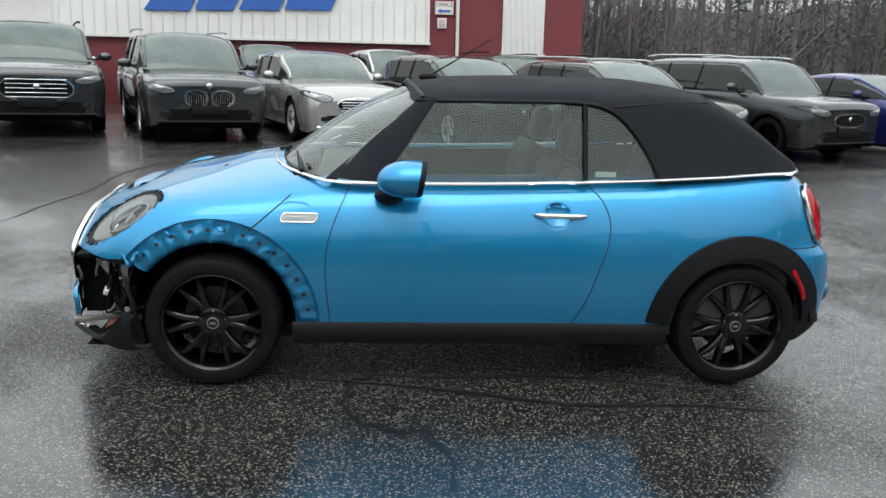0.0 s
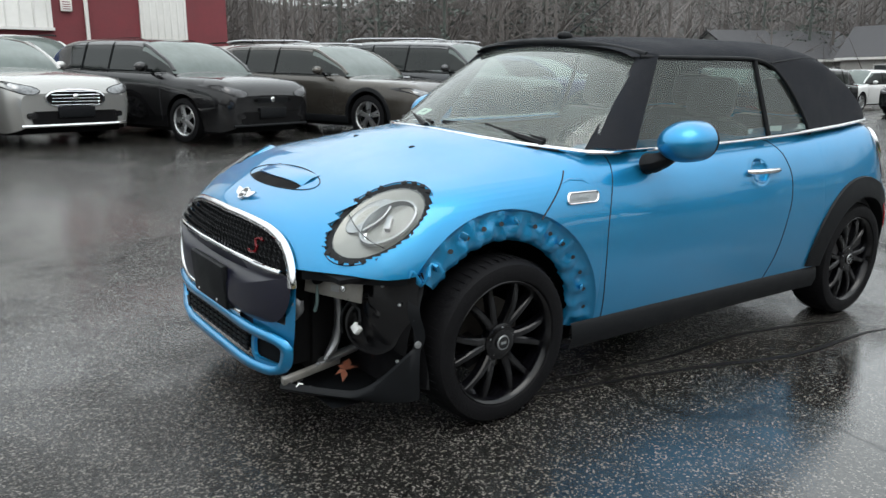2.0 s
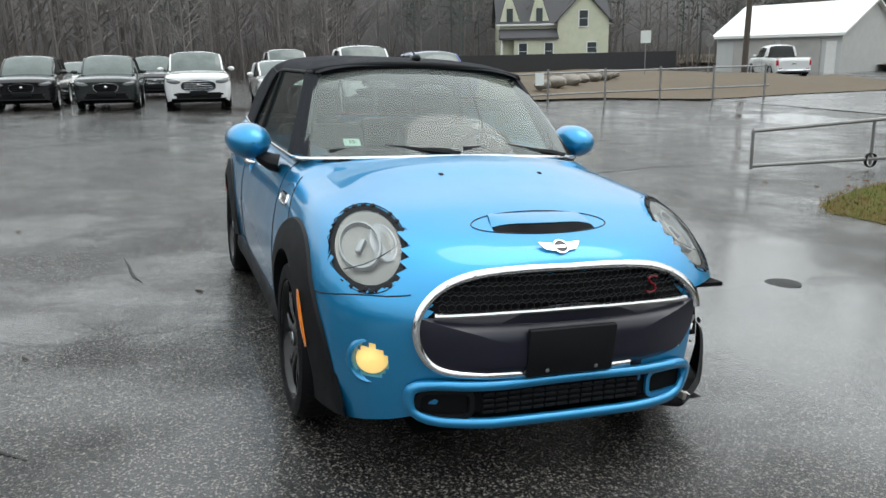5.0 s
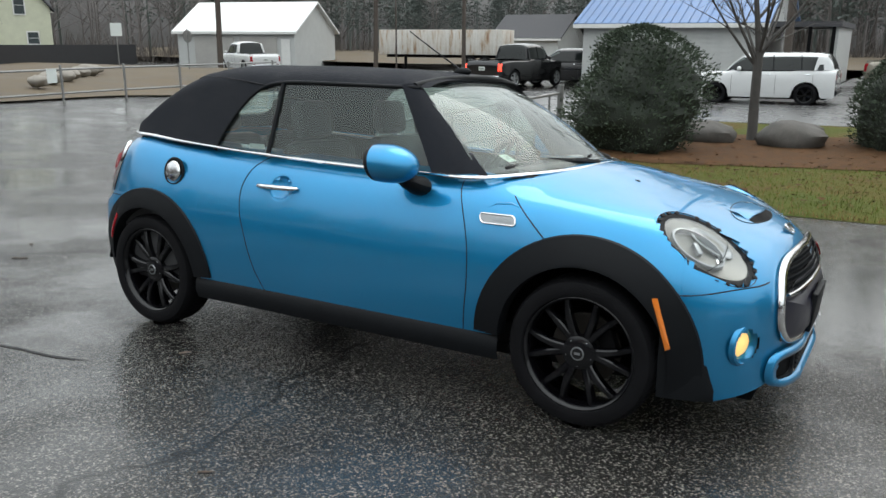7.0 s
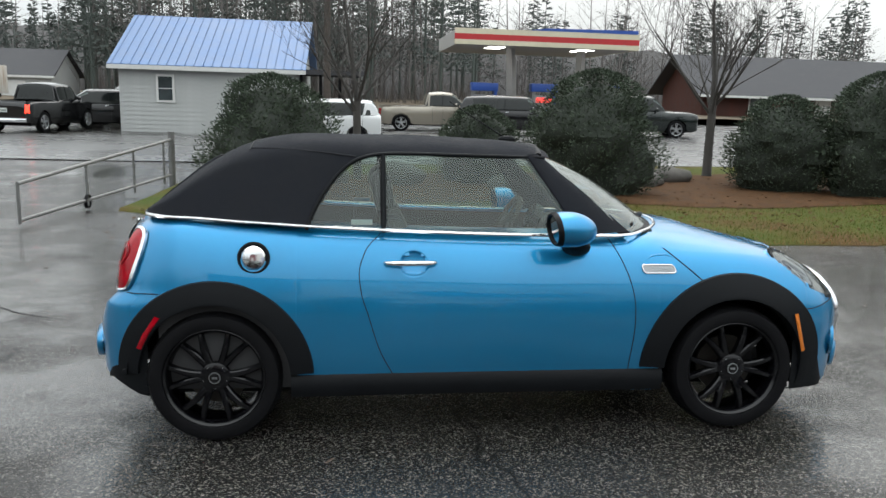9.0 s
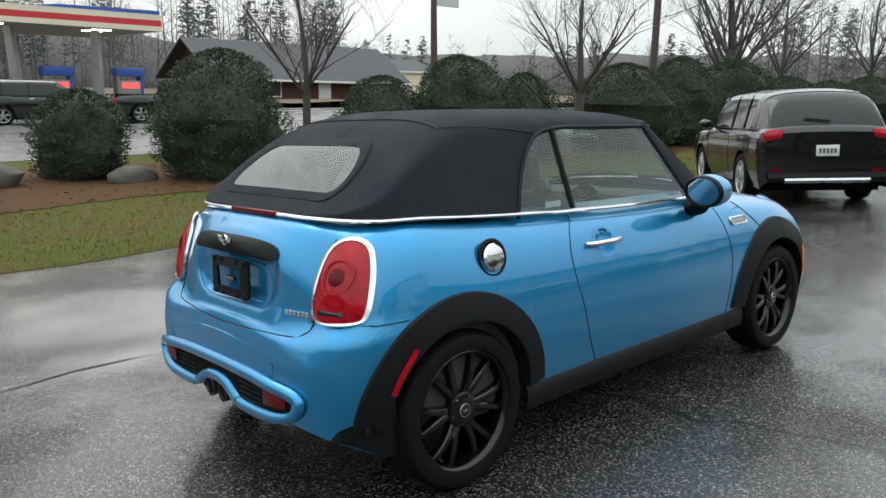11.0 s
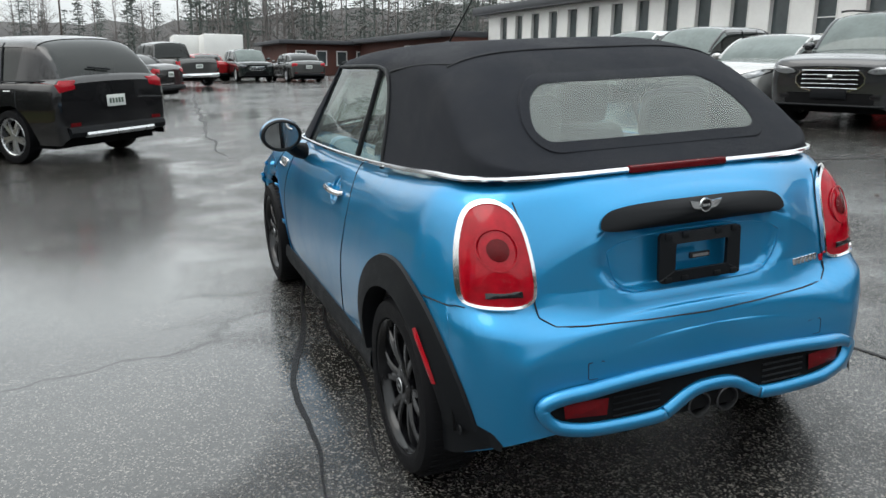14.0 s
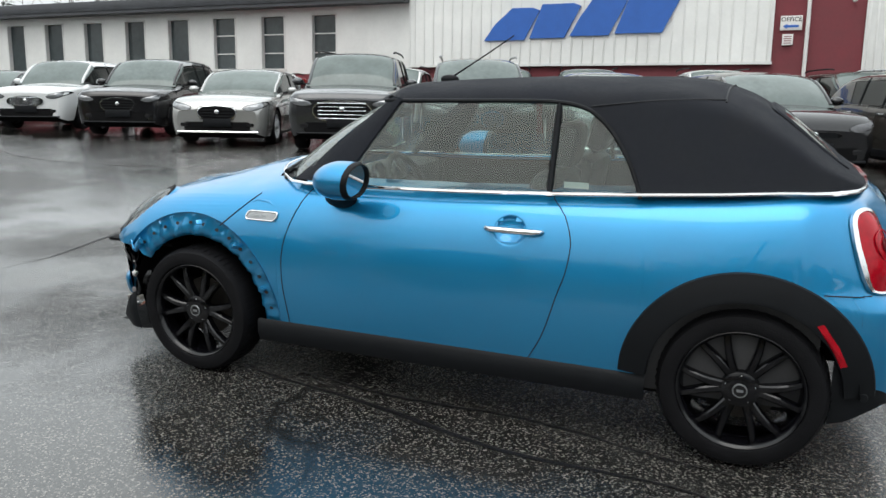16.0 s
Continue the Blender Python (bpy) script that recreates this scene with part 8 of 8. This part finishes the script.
def street():
    structure("road", Geo().grid([[(x, y, .02 + gz(x, y)) for y in np.linspace(-17.6, -26.5, 6)] for x in np.linspace(-140, 140, 60)]), M_STREET, "pale wet street beyond the lawn", "road", 180)
    structure("verge_far", Geo().grid([[(x, y, gz(x, y) + .05 + .25 * noise.noise(Vector((x * .2, y * .2, 0))) + .02 * (-26.5 - y)) for y in np.linspace(-46, -74, 10)] for x in np.linspace(-120, 100, 60)]), M_DRY_GRASS, "rough brown verge below the woods", "ground", 180)
    structure("forecourt", Geo().grid([[(x, y, gz(x, y) + .024) for y in np.linspace(-26.4, -46, 8)] for x in np.linspace(-40, 1, 12)]), M_STREET, "pale wet concrete forecourt", "pavement")
    # blue-roofed shop
    gable_house("shop_building", Matrix.Translation((6.9, -33.6, -.05)), 7.2, 8.0, 2.5, 4.55, M_SIDING, M_BLUE_ROOF, "small white-sided shop with a blue metal roof", wins=((1.75, 1.45, .55, .95),), ribs=22)
    porch = thing("shop_porch", Matrix.Translation((2.0, -32.4, 0)), "dark open porch of the shop", "porch")
    part("porch_roof", Geo().box(-1.5, 1.4, -3, 3, 2.15, 2.35), M_ROOF_DARK, porch)
    for k in range(4):
        part("post", Geo().box(-1.3 + k * .8, -1.18 + k * .8, 2.8, 2.92, 0, 2.15), M_DARK, porch)
    part("porch_wall", Geo().box(-1.4, -1.2, -3, 2.8, 0, 2.2), M_SIDING, porch)
    part("bin", Geo().box(-.3, .3, 3.0, 3.5, 0, .8, .04), M_GALV, porch)
    # filling station
    c = thing("filling_station_canopy", Matrix.Translation((-9.2, -43.5, 0)), "filling station canopy with cream, red and blue fascia", "canopy")
    part("canopy_slab", Geo().box(-4.9, 4.9, -5, 4.9, 4.15, 4.95), M_CONCRETE, c)
    for a, b in ((4.15, 4.40), (4.40, 4.70), (4.70, 4.98)):
        part("fascia_band", Geo().box(-5, 5, 4.9, 5.0, a, b), {4.15: M_CREAM, 4.40: M_RED_BAND, 4.70: M_CREAM}[a], c)
        part("fascia_band", Geo().box(-5.1, -5.0, -5, 5, a, b), {4.15: M_CREAM, 4.40: M_RED_BAND, 4.70: M_CREAM}[a], c)
    part("fascia_blue", Geo().prism([(-5.0, 4.99), (-5.0, 5.18), (0, 5.12), (1.0, 4.99)], 4.92, 5.02, Matrix(((1, 0, 0, 0), (0, 0, 1, 0), (0, 1, 0, 0), (0, 0, 0, 1)))), M_PUMP_BLUE, c)
    for x in (-2.5, 2.5):
        for y in (2.2, 3.6):
            part("canopy_lamp", Geo().box(x - .45, x + .45, y - .22, y + .22, 4.10, 4.15), M_LAMP_LIT, c, "lit canopy lamp")
    for x, l in ((-2.6, .0), (1.2, .3)):
        part("canopy_column", Geo().tube([(x, 2.4, -.5), (x + l, 2.4, 4.15)], [.32, .26], 4), M_CONCRETE, c)
    for x in (-13.2, -6.2, -9.6):
        p = thing("fuel_pump", Matrix.Translation((x, -40.6, gz(x, -40.6))), "fuel pump with a blue top and lit red price panel", "fuel pump", "fuel pumps")
        part("cabinet", Geo().box(-.55, .55, -.3, .3, 0, 1.75, .03), M_GALV, p)
        part("pump_top", Geo().box(-.75, .75, -.4, .4, 1.95, 2.4, .04), M_PUMP_BLUE, p)
        part("pump_panel", Geo().box(-.45, .45, .3, .34, 1.35, 1.62), M_PUMP_LIT, p)
        for s in (-1, 1):
            part("pump_side", Geo().box(s * .62 - .08, s * .62 + .08, -.3, .3, 0, 1.95), M_PUMP_BLUE if s < 0 else M_GALV, p)
    # long low shop beyond
    gable_house("low_shop", Matrix.Translation((-33, -57, 0)), 17, 8, 2.6, 5.0, M_BRICK, M_ROOF_DARK, "long low brick shop with a dark roof", wins=((-6, 1.4, 1.6, 1.3), (4, 1.4, 1.6, 1.3)), doors=((-1, 1.2, 2.1, M_FRAME),), over=1.0)
    gable_house("tan_shed", Matrix.Translation((-45, -58, 0)), 6, 6, 3.2, 4.2, M_CREAM, M_ROOF_DARK, "tan gabled shed across the street", over=.2)
    # white garage, cream house, trailer, sheds
    g = gable_house("white_garage", Matrix.Translation((42.7, -43.7, -.15)) @ pose(0, 0, 0, 0, 0, 15.5), 9.6, 7.4, 2.45, 4.5, M_SIDING, M_WHITE_ROOF, "white double garage with a white metal roof", doors=((1.7, 3.3, 1.95, M_CONCRETE), (-1.9, 3.0, 1.95, M_CONCRETE), (-4.1, .7, 1.8, M_FRAME)), over=.3)
    h = gable_house("cream_house", Matrix.Translation((66, -34.8, -.3)) @ pose(0, 0, 0, 0, 0, 70), 9.8, 7.0, 4.4, 7.3, M_YELLOW_SIDING, M_ROOF_DARK, "cream two-storey house with steep gables")
    part("front_gable", Geo().add([(-4.9, 4.3, -.56), (-.3, 4.3, -.56), (-.3, 4.3, 4.4), (-2.6, 4.3, 6.8), (-4.9, 4.3, 4.4), (-4.9, 1, -.56), (-.3, 1, -.56), (-.3, 1, 4.4), (-2.6, 1, 6.8), (-4.9, 1, 4.4)],
                                  [(4, 3, 2, 1, 0), (0, 5, 9, 4), (1, 2, 7, 6), (2, 3, 8, 7), (3, 4, 9, 8)]), M_YELLOW_SIDING, h)
    for s in (-1, 1):
        x1 = -2.6 + s * 2.6
        part("gable_roof", Geo().add([(-2.6, 4.6, 6.95), (-2.6, 0, 6.95), (x1, 0, 4.2), (x1, 4.6, 4.2), (-2.6, 4.6, 6.82), (-2.6, 0, 6.82), (x1, 0, 4.06), (x1, 4.6, 4.06)],
                                     [(0, 1, 2, 3), (7, 6, 5, 4), (0, 3, 7, 4), (1, 5, 6, 2), (2, 6, 7, 3)]), M_ROOF_DARK, h)
    for x, y, z, ww, hh in ((-2.6, 4.33, 4.5, .75, 1.35), (-3.4, 4.33, 1.95, .8, .9), (.55, 4.73, 1.7, .7, 1.4), (2.9, 4.73, 1.7, .7, 1.4)):
        window_on(h, Matrix.Translation((x, y, z)), ww, hh)
    for s in (1.3, 4.0):
        g2 = Geo().add([(s - .95, 3.6, 4.2), (s + .95, 3.6, 4.2), (s, 3.6, 6.9), (s - .95, 0, 4.2), (s + .95, 0, 4.2), (s, 0, 6.9)], [(0, 2, 1), (0, 3, 5, 2), (1, 2, 5, 4)])
        dm = part("dormer", g2, M_YELLOW_SIDING, h)
        part("dormer_window", Geo().box(s - .28, s + .28, 3.6, 3.66, 4.3, 5.5), M_WINDOW, dm)
    part("bay", Geo().box(-.28, 3.7, 3.5, 4.7, -.56, 2.95), M_YELLOW_SIDING, h)
    part("porch_roof", Geo().add([(-.3, 5.0, 2.9), (5.0, 5.0, 2.9), (5.0, 3.5, 3.7), (-.3, 3.5, 3.7), (-.3, 5.0, 2.75), (5.0, 5.0, 2.75), (5.0, 3.5, 2.75), (-.3, 3.5, 2.75)],
                                 [(0, 1, 2, 3), (7, 6, 5, 4), (0, 4, 5, 1), (1, 5, 6, 2), (3, 7, 4, 0)]), M_ROOF_DARK, h)
    part("porch_post", Geo().box(4.75, 4.88, 4.8, 4.93, -.56, 2.75), M_FRAME, h)
    gable_house("grey_house", Matrix.Translation((58, 34, .3)) @ pose(0, 0, 0, 0, 0, 160), 12, 8, 2.8, 5.0, M_SIDING, M_ROOF_DARK, "grey single-storey house in the trees", wins=((-3, 1.5, .9, 1.1), (2, 1.5, .9, 1.1)))
    gable_house("low_house", Matrix.Translation((59, 21.5, .6)) @ pose(0, 0, 0, 0, 0, 100), 11.5, 7, 2.5, 4.6, M_CONCRETE, M_ROOF_DARK, "low grey house behind the far row", wins=((-4, 1.3, 1, .9), (3, 1.3, 1, .9)))
    gable_house("small_shed", Matrix.Translation((27, -62, -.6)), 6, 6, 2.6, 4.4, M_SIDING, M_ROOF_DARK, "small white gabled shed", doors=((0, 2.2, 2.0, M_FRAME),))
    t = thing("box_trailer", Matrix.Translation((25.6, -43.5, -.25)) @ pose(0, 0, 0, 0, 0, 8), "long rust-stained white box trailer on wheels", "trailer")
    part("trailer_box", Geo().box(-4.4, 4.4, -1.25, 1.25, .95, 2.55, .03), M_TRAILER, t)
    for k in range(18):
        part("trailer_rib", Geo().box(-4.35 + k * .51, -4.29 + k * .51, 1.25, 1.28, .98, 2.52), M_TRAILER, t)
    part("trailer_frame", Geo().box(-4.2, 4.2, -.5, .5, .75, .95), M_DARK, t)
    for x in (-3.2, -2.2):
        plain_wheel(t, x, 1.2, 1, .45, M_GALV, 6)
    part("landing_leg", Geo().box(2.6, 2.75, .6, .75, 0, .95), M_DARK, t)
    for x in (-52.0, -56):
        b = thing("box_truck", Matrix.Translation((x, 4.2 + (x + 52) * .4, gz(x, 4.2))), "white box truck body far across the lot", "truck")
        part("truck_box", Geo().box(-2.6, 2.6, -1.2, 1.2, .9, 2.7, .05), M_WHITE_WALL, b)
        part("truck_frame", Geo().box(-2.4, 2.4, -.5, .5, .55, .9), M_DARK, b)
        for xx in (-1.7, 1.7):
            for s in (-1, 1):
                plain_wheel(b, xx, s * 1.1, s, .45, M_GALV, 6)
    # poles, signs and wires
    pole(33.0, -30.2, 9.5, .17, -.25, z=-.15)
    pole(22.2, -30.6, 10, .13, -.25, 1.0)
    pole(21.5, -31.5, 3.6, .05, label="thin metal lamp pole")
    pole(20.0, -36, 9, .12, 0, 1.0)
    pole(-14.5, -17.2, 4.6, .13, .15, label="dark sign post by the street")
    sg = thing("street_sign", Matrix.Translation((-14.9, -17.2, 4.45)), "pale blank sign board on a post", "sign")
    part("sign_board", Geo().box(-.55, .45, -.03, .03, -.25, 1.2, .01), M_PUMP_SIGN, sg)
    pole(-88, -14, 11, .16, 0, 1.3)
    pole(-125, -10, 11, .16, 0, 1.3)
    pole(-60, -17.5, 12, .18, .0, 1.3)
    pole(-29, -18.4, 12, .18, .0, 1.3)
    pole(2, -27.5, 11.5, .15, 0, 1.3)
    for dx in (-1.2, -.5, .5, 1.2):
        wire((-29 + dx * .1, -18.4 + dx, 11.4), (2 + dx * .1, -27.5 + dx, 11), .9)
        wire((-29 + dx * .1, -18.4 + dx, 11.4), (-60, -17.5 + dx, 11.4), .9)
        wire((-60, -17.5 + dx, 11.4), (-88, -14 + dx, 10.4), .8)
        wire((-88, -14 + dx, 10.4), (-125, -10 + dx, 10.4), .8)
        wire((2 + dx * .1, -27.5 + dx, 11), (22.2, -30.6 + dx, 9.4), .8)
    st = thing("stop_sign", Matrix.Translation((32, -27, -.15)), "back of a grey stop sign on a post", "sign")
    part("sign_post", Geo().tube([(0, 0, 0), (0, 0, 2.3)], .035, 6), M_GALV, st)
    part("sign_plate", Geo().lathe([(.001, 0), (.36, 0), (.36, .02), (.001, .02)], 8, pose(0, 0, 1.9, 90, 0, 0)), M_GALV, st)
    sp = thing("speed_sign", Matrix.Translation((36.5, -26, -.15)), "white speed sign on a post", "sign")
    part("sign_post", Geo().tube([(0, 0, 0), (0, 0, 2.6)], .03, 6), M_GALV, sp)
    part("sign_plate", Geo().box(-.3, .3, 0, .03, 1.9, 2.6).move(pose(0, 0, 0, 0, 0, 40)), M_PUMP_SIGN, sp)
    # pipe rail by the drive
    r = thing("pipe_gate", Matrix.Translation((0, 0, 0)), "leaning galvanised pipe gate beside the drive", "gate")
    a, b = Vector((5.35, -7.1, gz(5.3, -7))), Vector((4.7, -13.3, gz(4.7, -13.3)))
    part("top_rail", Geo().tube([a + Vector((0, 0, .62)), a.lerp(b, .5) + Vector((0, 0, .80)), b + Vector((0, 0, .98))], .03, 8), M_GALV, r)
    part("bottom_rail", Geo().tube([a + Vector((0, 0, .10)), b + Vector((0, 0, .22))], .028, 8), M_GALV, r)
    for f in (0, .34, .66, .92):
        p = a.lerp(b, f)
        part("upright", Geo().tube([p + Vector((0, 0, .05)), p + Vector((0, 0, .62 + .36 * f))], .025, 8), M_GALV, r)
    part("gate_post", Geo().tube([b + Vector((0, 0, -.1)), b + Vector((0, 0, 1.15))], .07, 10), M_GALV, r)
    part("gate_wheel", Geo().lathe([(.11, -.03), (.12, 0), (.11, .03)], 14, Matrix.Translation(a.lerp(b, .34) + Vector((0, 0, .12))) @ pose(0, 0, 0, 0, 90)), M_TYRE, r)
    # far rail fence with rubble behind
    fence = thing("rail_fence", Matrix.Translation((19.2, 0, 0)), "white and grey pipe fence at the lot's end", "fence")
    for z in (.10, .78):
        part("rail", Geo().tube([(.3, -8.8, z - .1), (0, -12, z - .05), (-.8, -19, z)], .035, 6), M_GALV, fence)
    for k in range(6):
        part("post", Geo().tube([(.2 - k * .2, -8.8 - k * 2, -.5), (.2 - k * .2, -8.8 - k * 2, .85)], .04, 6), M_GALV, fence)
    part("notice", Geo().box(-.1, -.08, -10.6, -10.3, .35, .75), M_PUMP_SIGN, fence)
    structure("verge_east", Geo().grid([[(x, y, gz(x, y) + .05 + .35 * step(x, 21, 27) * (1 + .5 * noise.noise(Vector((x * .3, y * .3, 1))))) for y in np.linspace(-9.3, -30, 18)] for x in np.linspace(19.8 if True else 0, 52, 16)]), M_DRY_GRASS, "rough brown grass behind the fence", "ground", 180)
    for k in range(7):
        boulder(23 + k * 1.3, -12.5 - k * 1.3, .3 + .05 * (k % 3), 70 + k, M_RUBBLE, gz(23 + k, -12.5) + .3, 1.5)
    bf = thing("dark_fence", Matrix.Translation((48, -26, -.25)), "dark board fence before the houses", "fence")
    for k in range(5, 26):
        part("board", Geo().box(-.03, .03, -.5, .48, 0, 1.45).move(Matrix.Translation((k * .06, 14 - k * 1.0, 0))), M_FENCE_DARK, bf)


M_PUMP_SIGN = plain("blank_sign", (.62, .66, .64), .5, 0, .06, 3)

street()

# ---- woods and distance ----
# distance haze is mixed into these base colours, paler and greyer than the plants
M_TWIG = plain("hazed_twigs", (.150, .136, .130), .9, 0, .35, .25)
M_PINE = plain("hazed_pine", (.080, .096, .086), .85, 0, .4, .3)
M_HILL = plain("hazed_hillside", (.076, .073, .072), .95, 0, .3, .5, 0)
M_BRUSH = plain("hazed_brush", (.095, .081, .072), .9, 0, .5, .4)


def wood_tree(g, x, y, z, h, rng):
    r = h * .0085
    lean = Vector((rng.uniform(-.06, .06), rng.uniform(-.06, .06), 1))
    top = Vector((x, y, z)) + lean * h
    g.tube([(x, y, z - .3), Vector((x, y, z)) + lean * h * .45, top], [r, r * .75, r * .15], 4, False)
    for k in range(rng.randint(16, 24)):
        f = rng.uniform(.10, .97)
        p = Vector((x, y, z)) + lean * h * f
        a = rng.uniform(0, 6.283)
        ln = h * (1.05 - f) * rng.uniform(.28, .5) + .4
        d = Vector((math.cos(a), math.sin(a), rng.uniform(.35, 1.1))).normalized()
        q = p + d * ln
        w = r * .30 * (1.1 - f) + .012
        g.tube([p, q], [w, .006], 3, False)
        for j in range(8):
            s = p.lerp(q, rng.uniform(.25, .95))
            e = s + (d + Vector((rng.uniform(-1, 1), rng.uniform(-1, 1), rng.uniform(-.3, .9)))) * ln * .34
            n = Vector((rng.uniform(-1, 1), rng.uniform(-1, 1), rng.uniform(-1, 1))).normalized() * .014
            g.add([s - n, s + n, e], [(0, 1, 2)])


def pine(g, x, y, z, h, rng):
    g.tube([(x, y, z - .3), (x, y, z + h)], [h * .012, .02], 4, False)
    for k in range(int(h * 7)):
        f = rng.uniform(.22, 1) ** .9
        a, ln = rng.uniform(0, 6.283), (1.06 - f) * h * .24 * rng.uniform(.6, 1.2) + .25
        p = Vector((x, y, z + f * h))
        d = Vector((math.cos(a), math.sin(a), rng.uniform(-.25, .25)))
        for j in range(6):
            c = p + d * ln * (.25 + .15 * j)
            n = Vector((rng.uniform(-1, 1), rng.uniform(-1, 1), rng.uniform(-.4, .6))).normalized() * .26
            u = d.cross(n).normalized() * .09
            g.add([c - n * .5, c + u + n * .1, c + n * .6, c - u], [(0, 1, 2, 3)])


# direction from the subject (degrees), nearest distance, farthest, height, share of pines, how many
BELTS = ((-14, 36, 66, 86, 16, .06, 210), (-14, 34, 46, 56, 11, .0, 10), (36, 66, 46, 68, 15, .10, 150), (66, 84, 50, 72, 15, .06, 110), (84, 100, 52, 70, 14, .15, 20), (100, 150, 75, 100, 15, .35, 70), (150, 178, 84, 112, 15, .35, 110), (178, 192, 120, 155, 12, .25, 50), (192, 206, 100, 135, 14, .25, 70),
         (206, 236, 110, 150, 9.0, .35, 95), (236, 262, 80, 110, 12, .4, 105), (262, 290, 66, 92, 15, .55, 165), (290, 304, 90, 120, 11, .6, 90), (304, 318, 84, 110, 13, .55, 80), (318, 346, 74, 104, 16, .25, 90))


def woods():
    rng = random.Random(21)
    bare, pines = Geo(), Geo()
    for a0, a1, d0, d1, h, share, n in BELTS:
        for k in range(n):
            a, d = radians(rng.uniform(a0, a1)), rng.uniform(d0, d1)
            x, y = d * math.cos(a), d * math.sin(a)
            z = gz(x, y) + (d - d0) * .04
            if rng.random() < share:
                pine(pines, x, y, z, h * rng.uniform(.7, 1.1), rng)
            else:
                wood_tree(bare, x, y, z, h * rng.uniform(.65, 1.12), rng)
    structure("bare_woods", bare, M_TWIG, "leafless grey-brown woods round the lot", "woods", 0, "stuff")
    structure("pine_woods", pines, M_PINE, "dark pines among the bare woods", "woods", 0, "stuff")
    # brush at the feet of the woods
    br = Geo()
    for a0, a1, d0, d1, h, share, n in BELTS:
        for k in range(n * 34):
            a, d = radians(rng.uniform(a0, a1)), d0 - rng.uniform(-12, 3)
            x, y = d * math.cos(a), d * math.sin(a)
            s = rng.uniform(.6, 1.2) + 3.4 * rng.random() ** 2
            e = Vector((rng.uniform(-.5, .5), rng.uniform(-.5, .5), 1)) * s
            nrm = Vector((rng.uniform(-1, 1), rng.uniform(-1, 1), 0)).normalized() * rng.uniform(.012, .05)
            p = Vector((x, y, gz(x, y) - .1))
            br.add([p - nrm, p + nrm, p + e], [(0, 1, 2)])
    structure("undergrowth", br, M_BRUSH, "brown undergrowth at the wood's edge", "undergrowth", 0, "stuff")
    # misty ridge behind
    # ridge behind, its mist put into the base colour
    rows = []
    height = curve([-20, 10, 40, 70, 100, 140, 165, 185, 205, 230, 255, 275, 295, 315, 335, 350], [13, 13, 12, 10, 13, 13, 11, 10, 11.5, 9.5, 9.5, 11, 9.5, 10.5, 12, 12])
    dist = curve([-20, 40, 70, 120, 165, 185, 230, 265, 300, 350], [90, 90, 80, 112, 122, 190, 170, 118, 122, 92])
    for a in np.linspace(-20, 340, 260):
        h, d = height(a if a < 340 else a - 360), dist(a)
        if a > 330:
            f = (a - 330) / 10
            h, d = h * (1 - f) + height(-20) * f, d * (1 - f) + dist(-20) * f
        c, s = math.cos(radians(a)), math.sin(radians(a))
        jag = 1 + .16 * noise.noise(Vector((a * .35, 0, 3))) + .10 * noise.noise(Vector((a * 1.3, 0, 5)))
        rows.append([(d * c, d * s, -.6), (d * 1.02 * c, d * 1.02 * s, h * jag * .45), (d * 1.06 * c, d * 1.06 * s, h * jag * .8), (d * 1.10 * c, d * 1.10 * s, h * jag)])
    structure("backdrop_ridge", Geo().grid(rows), M_HILL, "wooded ridge in the distance, mist put into its grey", "backdrop", 180)


woods()
